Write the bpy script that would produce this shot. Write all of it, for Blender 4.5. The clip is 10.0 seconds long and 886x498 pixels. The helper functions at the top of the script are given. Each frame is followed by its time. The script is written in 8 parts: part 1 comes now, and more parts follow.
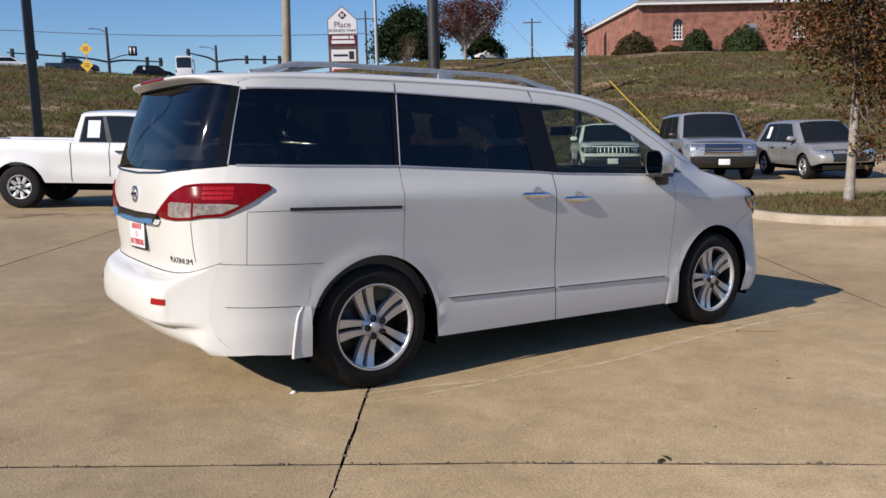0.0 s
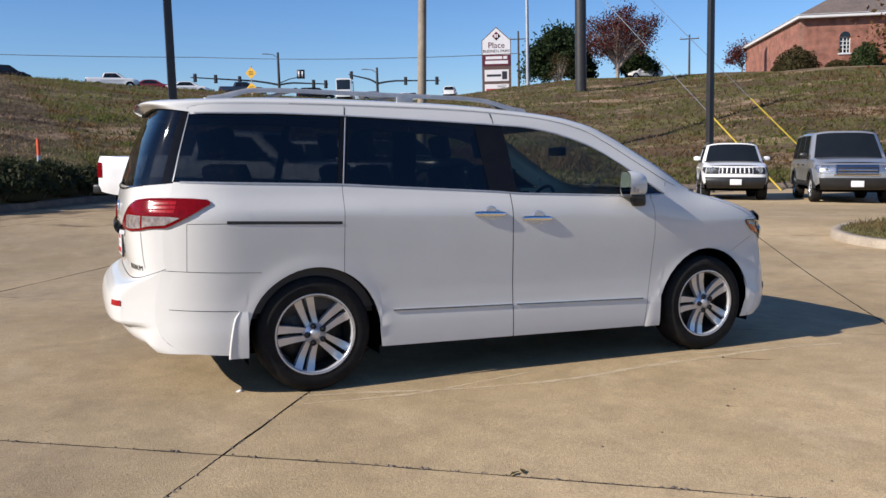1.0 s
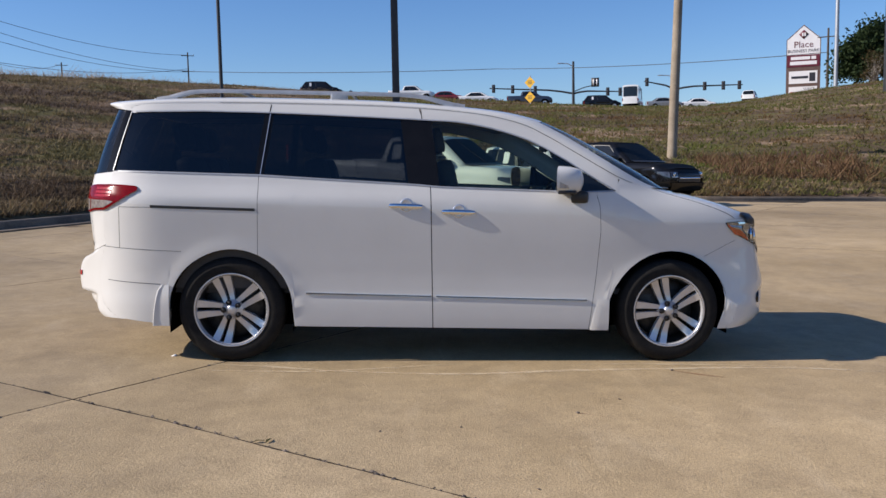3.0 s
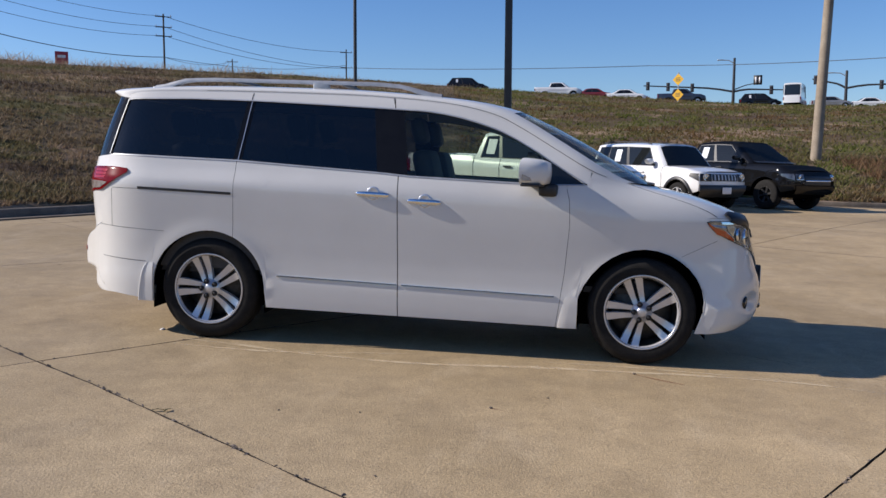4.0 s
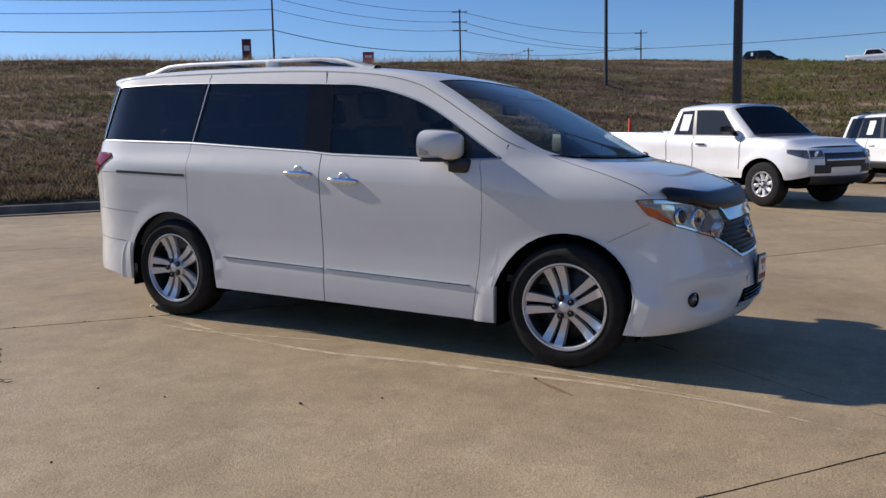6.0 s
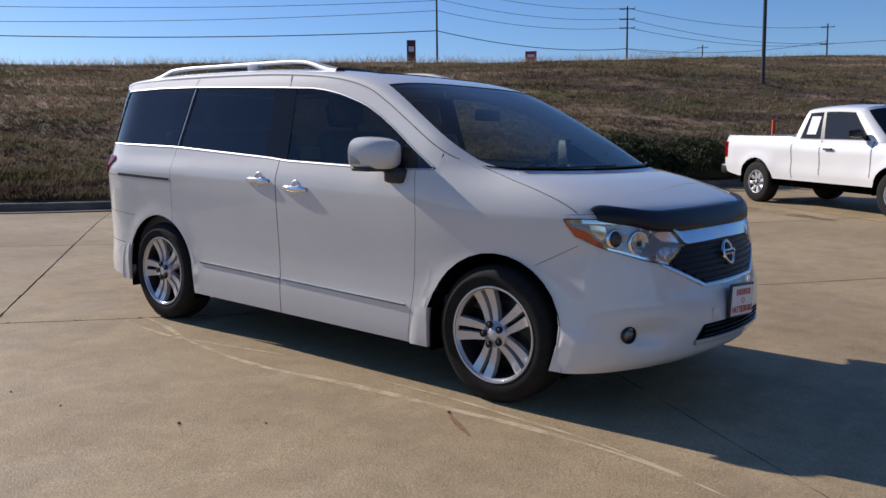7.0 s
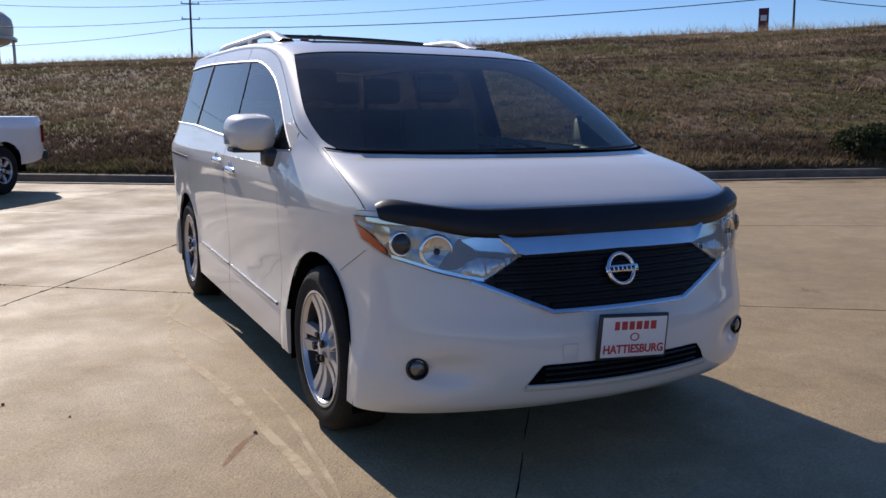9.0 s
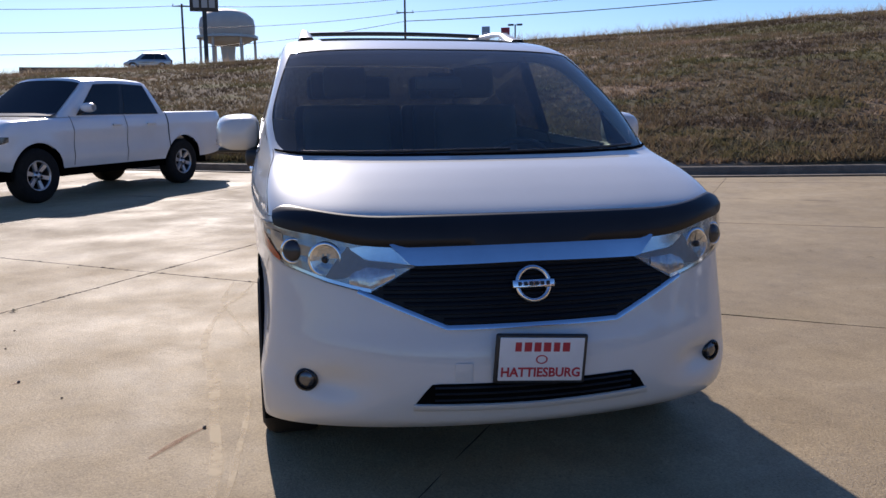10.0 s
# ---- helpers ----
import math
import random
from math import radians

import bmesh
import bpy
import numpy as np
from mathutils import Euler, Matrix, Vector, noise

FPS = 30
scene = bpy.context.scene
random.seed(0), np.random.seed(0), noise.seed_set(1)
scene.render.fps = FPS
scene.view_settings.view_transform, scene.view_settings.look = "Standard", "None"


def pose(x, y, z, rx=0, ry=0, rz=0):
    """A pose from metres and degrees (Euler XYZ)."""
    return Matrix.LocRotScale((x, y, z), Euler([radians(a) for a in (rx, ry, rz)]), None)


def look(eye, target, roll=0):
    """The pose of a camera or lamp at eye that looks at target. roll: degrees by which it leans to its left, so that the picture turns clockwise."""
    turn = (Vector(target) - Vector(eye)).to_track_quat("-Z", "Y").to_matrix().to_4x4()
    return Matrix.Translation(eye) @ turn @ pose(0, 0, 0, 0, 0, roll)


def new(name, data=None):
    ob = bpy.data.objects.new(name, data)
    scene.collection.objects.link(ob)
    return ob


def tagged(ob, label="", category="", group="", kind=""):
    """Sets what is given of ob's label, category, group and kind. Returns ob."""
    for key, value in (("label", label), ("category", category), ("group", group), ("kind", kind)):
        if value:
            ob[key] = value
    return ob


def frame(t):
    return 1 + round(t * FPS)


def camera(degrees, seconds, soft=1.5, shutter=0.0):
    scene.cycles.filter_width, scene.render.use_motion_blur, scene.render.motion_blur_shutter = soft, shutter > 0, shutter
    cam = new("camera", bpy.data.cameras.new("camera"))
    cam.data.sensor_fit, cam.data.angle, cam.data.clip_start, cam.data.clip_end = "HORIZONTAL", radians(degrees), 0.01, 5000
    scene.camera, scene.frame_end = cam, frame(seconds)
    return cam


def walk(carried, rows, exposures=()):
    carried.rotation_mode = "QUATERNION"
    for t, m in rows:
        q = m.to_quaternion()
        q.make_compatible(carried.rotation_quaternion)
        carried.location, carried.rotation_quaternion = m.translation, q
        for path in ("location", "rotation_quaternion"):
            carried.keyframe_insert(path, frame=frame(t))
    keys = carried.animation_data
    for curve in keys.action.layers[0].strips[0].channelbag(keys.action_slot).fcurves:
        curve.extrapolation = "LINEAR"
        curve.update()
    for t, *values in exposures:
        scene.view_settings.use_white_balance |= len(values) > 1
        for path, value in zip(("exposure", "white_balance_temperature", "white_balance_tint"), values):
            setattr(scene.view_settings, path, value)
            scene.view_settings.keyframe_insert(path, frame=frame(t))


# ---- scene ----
cam = camera(56.0, 10.0)
# the lot falls away gently towards the van's nose; the path is given square to the lot
SLOPE = pose(0, 0, 0, 0, 1.72, 0)
PATH = [
    (0, (-3.824, -4.976, 1.376), (-2.697, -3.342, 1.131), -0.1),
    (0.5, (-3.367, -5.485, 1.392), (-2.391, -3.754, 1.167), 0.4),
    (1, (-2.804, -5.814, 1.385), (-2.003, -3.993, 1.184), 0.2),
    (1.5, (-2.224, -6.144, 1.391), (-1.584, -4.259, 1.191), 0.2),
    (2, (-1.634, -6.29, 1.34), (-1.141, -4.362, 1.139), 0.8),
    (2.5, (-1.022, -6.496, 1.295), (-0.715, -4.529, 1.102), 0.5),
    (3.8, (0.612, -6.574, 1.328), (0.431, -4.591, 1.138), 1.8),
    (4, (0.858, -6.507, 1.286), (0.61, -4.533, 1.084), 2.0),
    (4.5, (1.472, -6.348, 1.295), (1.05, -4.405, 1.074), 1.9),
    (5, (2.105, -6.123, 1.3), (1.514, -4.226, 1.072), 1.1),
    (5.2, (2.346, -5.943, 1.243), (1.683, -4.07, 1.015), 0.6),
    (6.3, (3.331, -5.043, 1.276), (2.293, -3.353, 1.02), 0.4),
    (6.5, (3.532, -4.811, 1.318), (2.418, -3.17, 1.063), 0.4),
    (7, (3.935, -4.3, 1.328), (2.676, -2.767, 1.072), 0.8),
    (7.5, (4.224, -3.735, 1.321), (2.839, -2.316, 1.057), 0.9),
    (8, (4.496, -3.17, 1.322), (2.971, -1.904, 1.049), 0.9),
    (8.5, (4.687, -2.603, 1.317), (3.04, -1.507, 1.023), 0.9),
    (9, (4.828, -2.017, 1.348), (3.064, -1.128, 1.031), 0.5),
    (9.5, (5.009, -1.459, 1.383), (3.152, -0.793, 1.055), 0.5),
    (10, (5.047, -0.903, 1.399), (3.121, -0.489, 1.053), -0.3),
]
walk(cam, [(t, SLOPE @ look(eye, target, roll)) for t, eye, target, roll in PATH],
     [(0.0, 0.16, 6540, 13), (1.0, 0.33, 6430, 13), (2.5, 0.31, 6480, 14), (4.5, 0.20, 6360, 15), (6.5, 0.11, 6340, 15), (8.5, 0.16, 6540, 16), (9.0, 0.23, 6540, 16), (10.0, 0.29, 6380, 17)])

# ---- light ----
SUN_AZIMUTH, SUN_HEIGHT = -174.5, 32.0
world = bpy.data.worlds.new("sky")
scene.world = world
world.use_nodes = True
wn = world.node_tree.nodes
sky = wn.new("ShaderNodeTexSky")
sky.sky_type, sky.sun_disc = "NISHITA", False
sky.sun_elevation, sky.sun_rotation = radians(SUN_HEIGHT), radians(90 - SUN_AZIMUTH)
sky.air_density, sky.dust_density, sky.ozone_density, sky.altitude = 1.0, 0.3, 6.0, 60
wn["Background"].inputs["Strength"].default_value = 0.106
hs = wn.new("ShaderNodeHueSaturation")
hs.inputs["Hue"].default_value, hs.inputs["Saturation"].default_value = 0.506, 1.13
world.node_tree.links.new(sky.outputs["Color"], hs.inputs["Color"])
world.node_tree.links.new(hs.outputs["Color"], wn["Background"].inputs["Color"])
sun = new("sun", bpy.data.lights.new("sun", "SUN"))
sun.data.energy, sun.data.angle, sun.data.color = 5.0, radians(0.53), (1.0, 0.93, 0.82)
sd = Vector((math.cos(radians(SUN_HEIGHT)) * math.cos(radians(SUN_AZIMUTH)), math.cos(radians(SUN_HEIGHT)) * math.sin(radians(SUN_AZIMUTH)), math.sin(radians(SUN_HEIGHT))))
sun.matrix_world = look(sd * 50, (0, 0, 0))
scene.view_settings.exposure = 0.0


# ---- materials ----
def material(name, colour, rough=0.6, metal=0.0, second=None, scale=6.0, fine=0.0, fine_scale=120.0, bump=0.0, coat=0.0, coat_rough=0.04, spec=0.5, mix=0.5, vary=0.0):
    """A principled material: two colours mixed by broad noise, fine grain on top, a bump from the grain, and chance per object."""
    m = bpy.data.materials.new(name)
    m.use_nodes = True
    nt = m.node_tree
    p = nt.nodes["Principled BSDF"]
    p.inputs["Roughness"].default_value, p.inputs["Metallic"].default_value = rough, metal
    p.inputs["Coat Weight"].default_value, p.inputs["Coat Roughness"].default_value = coat, coat_rough
    p.inputs["Specular IOR Level"].default_value = spec
    p.inputs["Base Color"].default_value = (*colour, 1)
    tc = nt.nodes.new("ShaderNodeTexCoord")
    last = None
    if second:
        n = nt.nodes.new("ShaderNodeTexNoise")
        n.inputs["Scale"].default_value, n.inputs["Detail"].default_value, n.inputs["Roughness"].default_value = scale, 6, 0.62
        nt.links.new(tc.outputs["Object"], n.inputs["Vector"])
        r = nt.nodes.new("ShaderNodeMapRange")
        r.inputs[1].default_value, r.inputs[2].default_value = mix - 0.16, mix + 0.16
        nt.links.new(n.outputs["Fac"], r.inputs[0])
        x = nt.nodes.new("ShaderNodeMix")
        x.data_type = "RGBA"
        x.inputs[6].default_value, x.inputs[7].default_value = (*colour, 1), (*second, 1)
        nt.links.new(r.outputs[0], x.inputs[0])
        last = x.outputs[2]
    if fine or bump:
        g = nt.nodes.new("ShaderNodeTexNoise")
        g.inputs["Scale"].default_value, g.inputs["Detail"].default_value = fine_scale, 4
        nt.links.new(tc.outputs["Object"], g.inputs["Vector"])
        if fine:
            k = nt.nodes.new("ShaderNodeMapRange")
            k.inputs[1].default_value, k.inputs[2].default_value = 0.3, 0.7
            k.inputs[3].default_value, k.inputs[4].default_value = 1 - fine, 1 + fine
            nt.links.new(g.outputs["Fac"], k.inputs[0])
            y = nt.nodes.new("ShaderNodeMix")
            y.data_type, y.blend_type = "RGBA", "MULTIPLY"
            y.inputs[0].default_value = 1.0
            y.inputs[6].default_value = (*colour, 1)
            if last:
                nt.links.new(last, y.inputs[6])
            nt.links.new(k.outputs[0], y.inputs[7])
            last = y.outputs[2]
        if bump:
            b = nt.nodes.new("ShaderNodeBump")
            b.inputs["Strength"].default_value, b.inputs["Distance"].default_value = bump, 0.01
            nt.links.new(g.outputs["Fac"], b.inputs["Height"])
            nt.links.new(b.outputs["Normal"], p.inputs["Normal"])
    if vary:
        oi = nt.nodes.new("ShaderNodeObjectInfo")
        k2 = nt.nodes.new("ShaderNodeMapRange")
        k2.inputs[3].default_value, k2.inputs[4].default_value = 1 - vary, 1 + vary
        nt.links.new(oi.outputs["Random"], k2.inputs[0])
        z = nt.nodes.new("ShaderNodeMix")
        z.data_type, z.blend_type = "RGBA", "MULTIPLY"
        z.inputs[0].default_value = 1.0
        z.inputs[6].default_value = (*colour, 1)
        if last:
            nt.links.new(last, z.inputs[6])
        nt.links.new(k2.outputs[0], z.inputs[7])
        last = z.outputs[2]
    if last:
        nt.links.new(last, p.inputs["Base Color"])
    return m


def glass(name, tint, gloss=0.03, film=0.0, base=0.045):
    """A thin pane: tinted see-through with a mirror sheen that grows at a slant."""
    m = bpy.data.materials.new(name)
    m.use_nodes = True
    nt = m.node_tree
    nt.nodes.remove(nt.nodes["Principled BSDF"])
    t, g, x, f, pw, ma = (nt.nodes.new("ShaderNode" + k) for k in ("BsdfTransparent", "BsdfGlossy", "MixShader", "LayerWeight", "Math", "Math"))
    t.inputs["Color"].default_value = (*tint, 1)
    g.inputs["Roughness"].default_value = gloss
    f.inputs["Blend"].default_value = 0.5
    pw.operation, pw.inputs[1].default_value = "POWER", 5.0
    ma.operation, ma.inputs[1].default_value, ma.inputs[2].default_value = "MULTIPLY_ADD", 0.92, base
    nt.links.new(f.outputs["Facing"], pw.inputs[0])
    nt.links.new(pw.outputs[0], ma.inputs[0])
    nt.links.new(ma.outputs[0], x.inputs[0])
    nt.links.new(t.outputs[0], x.inputs[1])
    nt.links.new(g.outputs[0], x.inputs[2])
    out = x.outputs[0]
    if film:
        # a pale diffuse film: dust, and a stand-in for veiling haze on the pane
        d, y = nt.nodes.new("ShaderNodeBsdfDiffuse"), nt.nodes.new("ShaderNodeMixShader")
        d.inputs["Color"].default_value = (0.6, 0.58, 0.54, 1)
        y.inputs[0].default_value = film
        nt.links.new(out, y.inputs[1])
        nt.links.new(d.outputs[0], y.inputs[2])
        out = y.outputs[0]
    nt.links.new(out, nt.nodes["Material Output"].inputs["Surface"])
    return m


M_PEARL = material("pearl_white_paint", (0.67, 0.658, 0.62), 0.5, second=(0.645, 0.633, 0.594), scale=2.5, fine=0.015, fine_scale=900, coat=0.9, coat_rough=0.03, spec=0.12)
M_WHITE = material("white_paint", (0.80, 0.80, 0.79), 0.3, second=(0.76, 0.76, 0.745), scale=2.0, coat=0.9)
M_SILVER = material("silver_paint", (0.42, 0.43, 0.44), 0.33, 0.55, second=(0.38, 0.39, 0.40), scale=3, coat=0.9)
M_GREY = material("warm_grey_paint", (0.34, 0.335, 0.325), 0.35, 0.4, second=(0.30, 0.295, 0.29), scale=3, coat=0.9)
M_REDPAINT = material("dark_red_paint", (0.22, 0.02, 0.02), 0.35, second=(0.18, 0.015, 0.015), scale=3, coat=0.9)
M_BLUEPAINT = material("dark_blue_paint", (0.03, 0.04, 0.07), 0.35, second=(0.02, 0.03, 0.05), scale=3, coat=0.9)
M_CHROME = material("chrome", (0.80, 0.81, 0.83), 0.11, 1.0, second=(0.74, 0.75, 0.77), scale=9)
# door mirror metal, darkened to stand in for a dark reflection
M_MIRROR = material("darkened_mirror", (0.30, 0.31, 0.33), 0.02, 1.0, second=(0.29, 0.30, 0.32), scale=4)
M_ALLOY = material("silver_alloy", (0.66, 0.67, 0.69), 0.26, 0.6, second=(0.58, 0.59, 0.61), scale=14)
M_WHEEL = material("polished_wheel_alloy", (0.62, 0.62, 0.63), 0.22, 0.45, second=(0.55, 0.55, 0.56), scale=14, coat=0.5)
M_DISC = material("brake_steel", (0.08, 0.077, 0.074), 0.45, 0.7, second=(0.04, 0.038, 0.036), scale=20)
M_STEELWHEEL = material("pale_steel_wheel", (0.60, 0.60, 0.60), 0.4, 0.4, second=(0.5, 0.5, 0.5), scale=14)
M_RUBBER = material("tyre_rubber", (0.011, 0.0105, 0.010), 0.82, second=(0.018, 0.0165, 0.015), scale=18, fine=0.2, bump=0.15, spec=0.22)
M_RAIL = material("satin_rail", (0.46, 0.47, 0.48), 0.45, 0.5, second=(0.34, 0.35, 0.36), scale=12)
M_POST = material("gloss_black_post", (0.008, 0.008, 0.009), 0.10, second=(0.011, 0.011, 0.012), scale=9, spec=0.2)
M_TRIM = material("black_plastic", (0.016, 0.016, 0.017), 0.42, second=(0.024, 0.024, 0.025), scale=9, fine=0.1)
M_DEFLECTOR = material("smoked_acrylic", (0.012, 0.012, 0.014), 0.42, second=(0.016, 0.016, 0.018), scale=6, spec=0.3)
M_GLOSSBLACK = material("gloss_black_plastic", (0.01, 0.01, 0.011), 0.12, second=(0.014, 0.014, 0.015), scale=9)
M_GRILLE = material("grille_plastic", (0.006, 0.006, 0.007), 0.38, second=(0.009, 0.009, 0.010), scale=9, spec=0.18)
# near-black without sheen: the shade of wells, gaps and underside is in the colour
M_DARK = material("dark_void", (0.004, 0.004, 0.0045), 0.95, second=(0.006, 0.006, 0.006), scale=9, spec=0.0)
M_CLOTH = material("dark_leather", (0.035, 0.033, 0.032), 0.6, second=(0.05, 0.046, 0.043), scale=8, fine=0.15, bump=0.1)
M_DASH = material("dash_plastic", (0.03, 0.03, 0.032), 0.65, second=(0.04, 0.04, 0.042), scale=8, fine=0.1)
M_HEADLINER = material("headliner_cloth", (0.30, 0.29, 0.27), 0.9, second=(0.26, 0.25, 0.235), scale=5)
M_REDLENS = material("red_lens", (0.19, 0.004, 0.007), 0.14, second=(0.13, 0.003, 0.005), scale=30, spec=0.14)
M_BRAKELENS = material("bright_red_lens", (0.40, 0.010, 0.012), 0.16, second=(0.24, 0.006, 0.008), scale=60, spec=0.4)
M_LAMPCUP = material("faceted_reflector", (0.60, 0.60, 0.60), 0.24, 0.85, second=(0.40, 0.39, 0.39), scale=9)
M_TAILCLEAR = material("clear_tail_lens", (0.50, 0.45, 0.42), 0.12, 0.35, second=(0.26, 0.20, 0.19), scale=32, coat=1.0, coat_rough=0.02)
M_CLEARLENS = material("silvered_lens", (0.62, 0.61, 0.60), 0.12, 0.6, second=(0.42, 0.42, 0.43), scale=45, coat=1.0, coat_rough=0.02)
M_AMBER = material("amber_lens", (0.60, 0.085, 0.012), 0.12, second=(0.6, 0.09, 0.01), scale=30, coat=1.0)
M_PLATEWHITE = material("plate_white", (0.78, 0.78, 0.77), 0.35, second=(0.74, 0.74, 0.73), scale=20)
M_PLATERED = material("plate_red", (0.50, 0.03, 0.05), 0.4, second=(0.44, 0.025, 0.04), scale=40)
M_PAPER = material("paper_sheet", (0.78, 0.79, 0.80), 0.7, second=(0.70, 0.72, 0.74), scale=25)
G_LENS = glass("lamp_lens", (0.90, 0.91, 0.92), gloss=0.01, base=0.02)
M_HOUSING = material("dark_chrome_housing", (0.42, 0.425, 0.435), 0.24, 0.9, second=(0.26, 0.26, 0.27), scale=26)
M_FOGGLASS = material("fog_lamp_glass", (0.14, 0.145, 0.155), 0.12, 0.5, second=(0.07, 0.072, 0.078), scale=30, coat=1.0)
M_MIRRORPLATE = material("silvered_plate", (0.80, 0.79, 0.76), 0.16, 1.0, second=(0.72, 0.71, 0.69), scale=20)
M_LAMPWEB = material("grey_lamp_web", (0.235, 0.24, 0.25), 0.38, 0.4, second=(0.20, 0.205, 0.21), scale=30)
M_PROJECTOR = material("projector_glass", (0.045, 0.047, 0.055), 0.16, 0.2, second=(0.03, 0.031, 0.036), scale=20)
G_FRONT = glass("lightly_tinted_glass", (0.62, 0.70, 0.62))
G_SHIELD = glass("windscreen_glass", (0.70, 0.76, 0.72), film=0.05)
G_PRIVACY = glass("privacy_glass", (0.15, 0.16, 0.165), base=0.06)


def dull_gloss(name, colour, second, amount, rough, scale=3.0):
    """A dark surface with an even sheen: a mottled matt ground under a weak mirror."""
    m = bpy.data.materials.new(name)
    m.use_nodes = True
    nt = m.node_tree
    nt.nodes.remove(nt.nodes["Principled BSDF"])
    d, g, x, n, r, tc = (nt.nodes.new("ShaderNode" + k) for k in ("BsdfDiffuse", "BsdfGlossy", "MixShader", "TexNoise", "Mix", "TexCoord"))
    n.inputs["Scale"].default_value, n.inputs["Detail"].default_value = scale, 5
    r.data_type = "RGBA"
    r.inputs[6].default_value, r.inputs[7].default_value = (*colour, 1), (*second, 1)
    g.inputs["Roughness"].default_value = rough
    x.inputs[0].default_value = amount
    nt.links.new(tc.outputs["Object"], n.inputs["Vector"])
    nt.links.new(n.outputs["Fac"], r.inputs[0])
    nt.links.new(r.outputs[2], d.inputs["Color"])
    nt.links.new(d.outputs[0], x.inputs[1])
    nt.links.new(g.outputs[0], x.inputs[2])
    nt.links.new(x.outputs[0], nt.nodes["Material Output"].inputs["Surface"])
    return m


M_FARGLASS = dull_gloss("dark_car_glass", (0.008, 0.010, 0.011), (0.014, 0.016, 0.017), 0.06, 0.012)
M_LAMPDARK = material("smoked_headlamp", (0.05, 0.052, 0.056), 0.12, 0.5, second=(0.16, 0.165, 0.17), scale=9, coat=1.0)
M_BLACKPAINT = dull_gloss("black_paint", (0.006, 0.006, 0.007), (0.009, 0.009, 0.009), 0.045, 0.06)
def concrete_material():
    """Broom-finished tan concrete: broad weathering, blotches, fine grit, dark pinholes, and a chance tone per slab."""
    m = bpy.data.materials.new("lot_concrete")
    m.use_nodes = True
    nt = m.node_tree
    p = nt.nodes["Principled BSDF"]
    p.inputs["Specular IOR Level"].default_value = 0.26
    p.inputs["Diffuse Roughness"].default_value = 0.2
    tc = nt.nodes.new("ShaderNodeTexCoord")

    def noise_at(scale, detail, rough=0.6, stretch=None):
        n = nt.nodes.new("ShaderNodeTexNoise")
        n.inputs["Scale"].default_value, n.inputs["Detail"].default_value, n.inputs["Roughness"].default_value = scale, detail, rough
        src = tc.outputs["Object"]
        if stretch:
            mp = nt.nodes.new("ShaderNodeMapping")
            mp.inputs["Rotation"].default_value, mp.inputs["Scale"].default_value = (0, 0, radians(35.5)), stretch
            nt.links.new(src, mp.inputs["Vector"])
            src = mp.outputs[0]
        nt.links.new(src, n.inputs["Vector"])
        return n.outputs["Fac"]

    def ranged(fac, lo, hi, a, b):
        r = nt.nodes.new("ShaderNodeMapRange")
        for k, v in zip((1, 2, 3, 4), (lo, hi, a, b)):
            r.inputs[k].default_value = v
        nt.links.new(fac, r.inputs[0])
        return r.outputs[0]

    def mixed(a, b, fac, blend="MIX"):
        x = nt.nodes.new("ShaderNodeMix")
        x.data_type, x.blend_type = "RGBA", blend
        for sock, v in ((x.inputs[6], a), (x.inputs[7], b), (x.inputs[0], fac)):
            if isinstance(v, tuple):
                sock.default_value = (*v, 1)
            elif isinstance(v, float):
                sock.default_value = v
            else:
                nt.links.new(v, sock)
        return x.outputs[2]

    c = mixed((0.465, 0.350, 0.205), (0.355, 0.262, 0.145), ranged(noise_at(0.35, 6), 0.38, 0.64, 0.0, 1.0))
    c = mixed(c, (0.27, 0.20, 0.117), ranged(noise_at(1.7, 7, 0.7), 0.48, 0.74, 0.0, 0.7))
    c = mixed(c, ranged(noise_at(7.5, 8, 0.75), 0.3, 0.72, 0.8, 1.16), 1.0, "MULTIPLY")
    c = mixed(c, (0.53, 0.42, 0.275), ranged(noise_at(3.2, 6, 0.65, (1.0, 0.25, 1.0)), 0.55, 0.8, 0.0, 0.5))
    c = mixed(c, ranged(noise_at(0.13, 4, 0.55), 0.36, 0.64, 0.78, 1.1), 1.0, "MULTIPLY")
    # worn patches where the aggregate shows
    c = mixed(c, (0.20, 0.147, 0.080), ranged(noise_at(15, 8, 0.8), 0.50, 0.72, 0.0, 0.55))
    c = mixed(c, (0.56, 0.44, 0.28), ranged(noise_at(21, 7, 0.8), 0.56, 0.74, 0.0, 0.4))
    grit = noise_at(95, 3, 0.7)
    c = mixed(c, ranged(grit, 0.3, 0.7, 0.72, 1.26), 1.0, "MULTIPLY")
    c = mixed(c, ranged(noise_at(26, 4, 0.7), 0.28, 0.36, 0.62, 1.0), 1.0, "MULTIPLY")
    c = mixed(c, ranged(noise_at(70, 2, 0.5), 0.28, 0.38, 0.7, 1.0), 1.0, "MULTIPLY")
    oi = nt.nodes.new("ShaderNodeObjectInfo")
    c = mixed(c, ranged(oi.outputs["Random"], 0.0, 1.0, 0.93, 1.06), 1.0, "MULTIPLY")
    nt.links.new(c, p.inputs["Base Color"])
    nt.links.new(ranged(noise_at(1.1, 5), 0.35, 0.7, 0.62, 0.85), p.inputs["Roughness"])
    bp = nt.nodes.new("ShaderNodeBump")
    bp.inputs["Strength"].default_value, bp.inputs["Distance"].default_value = 0.75, 0.006
    nt.links.new(grit, bp.inputs["Height"])
    nt.links.new(bp.outputs["Normal"], p.inputs["Normal"])
    return m


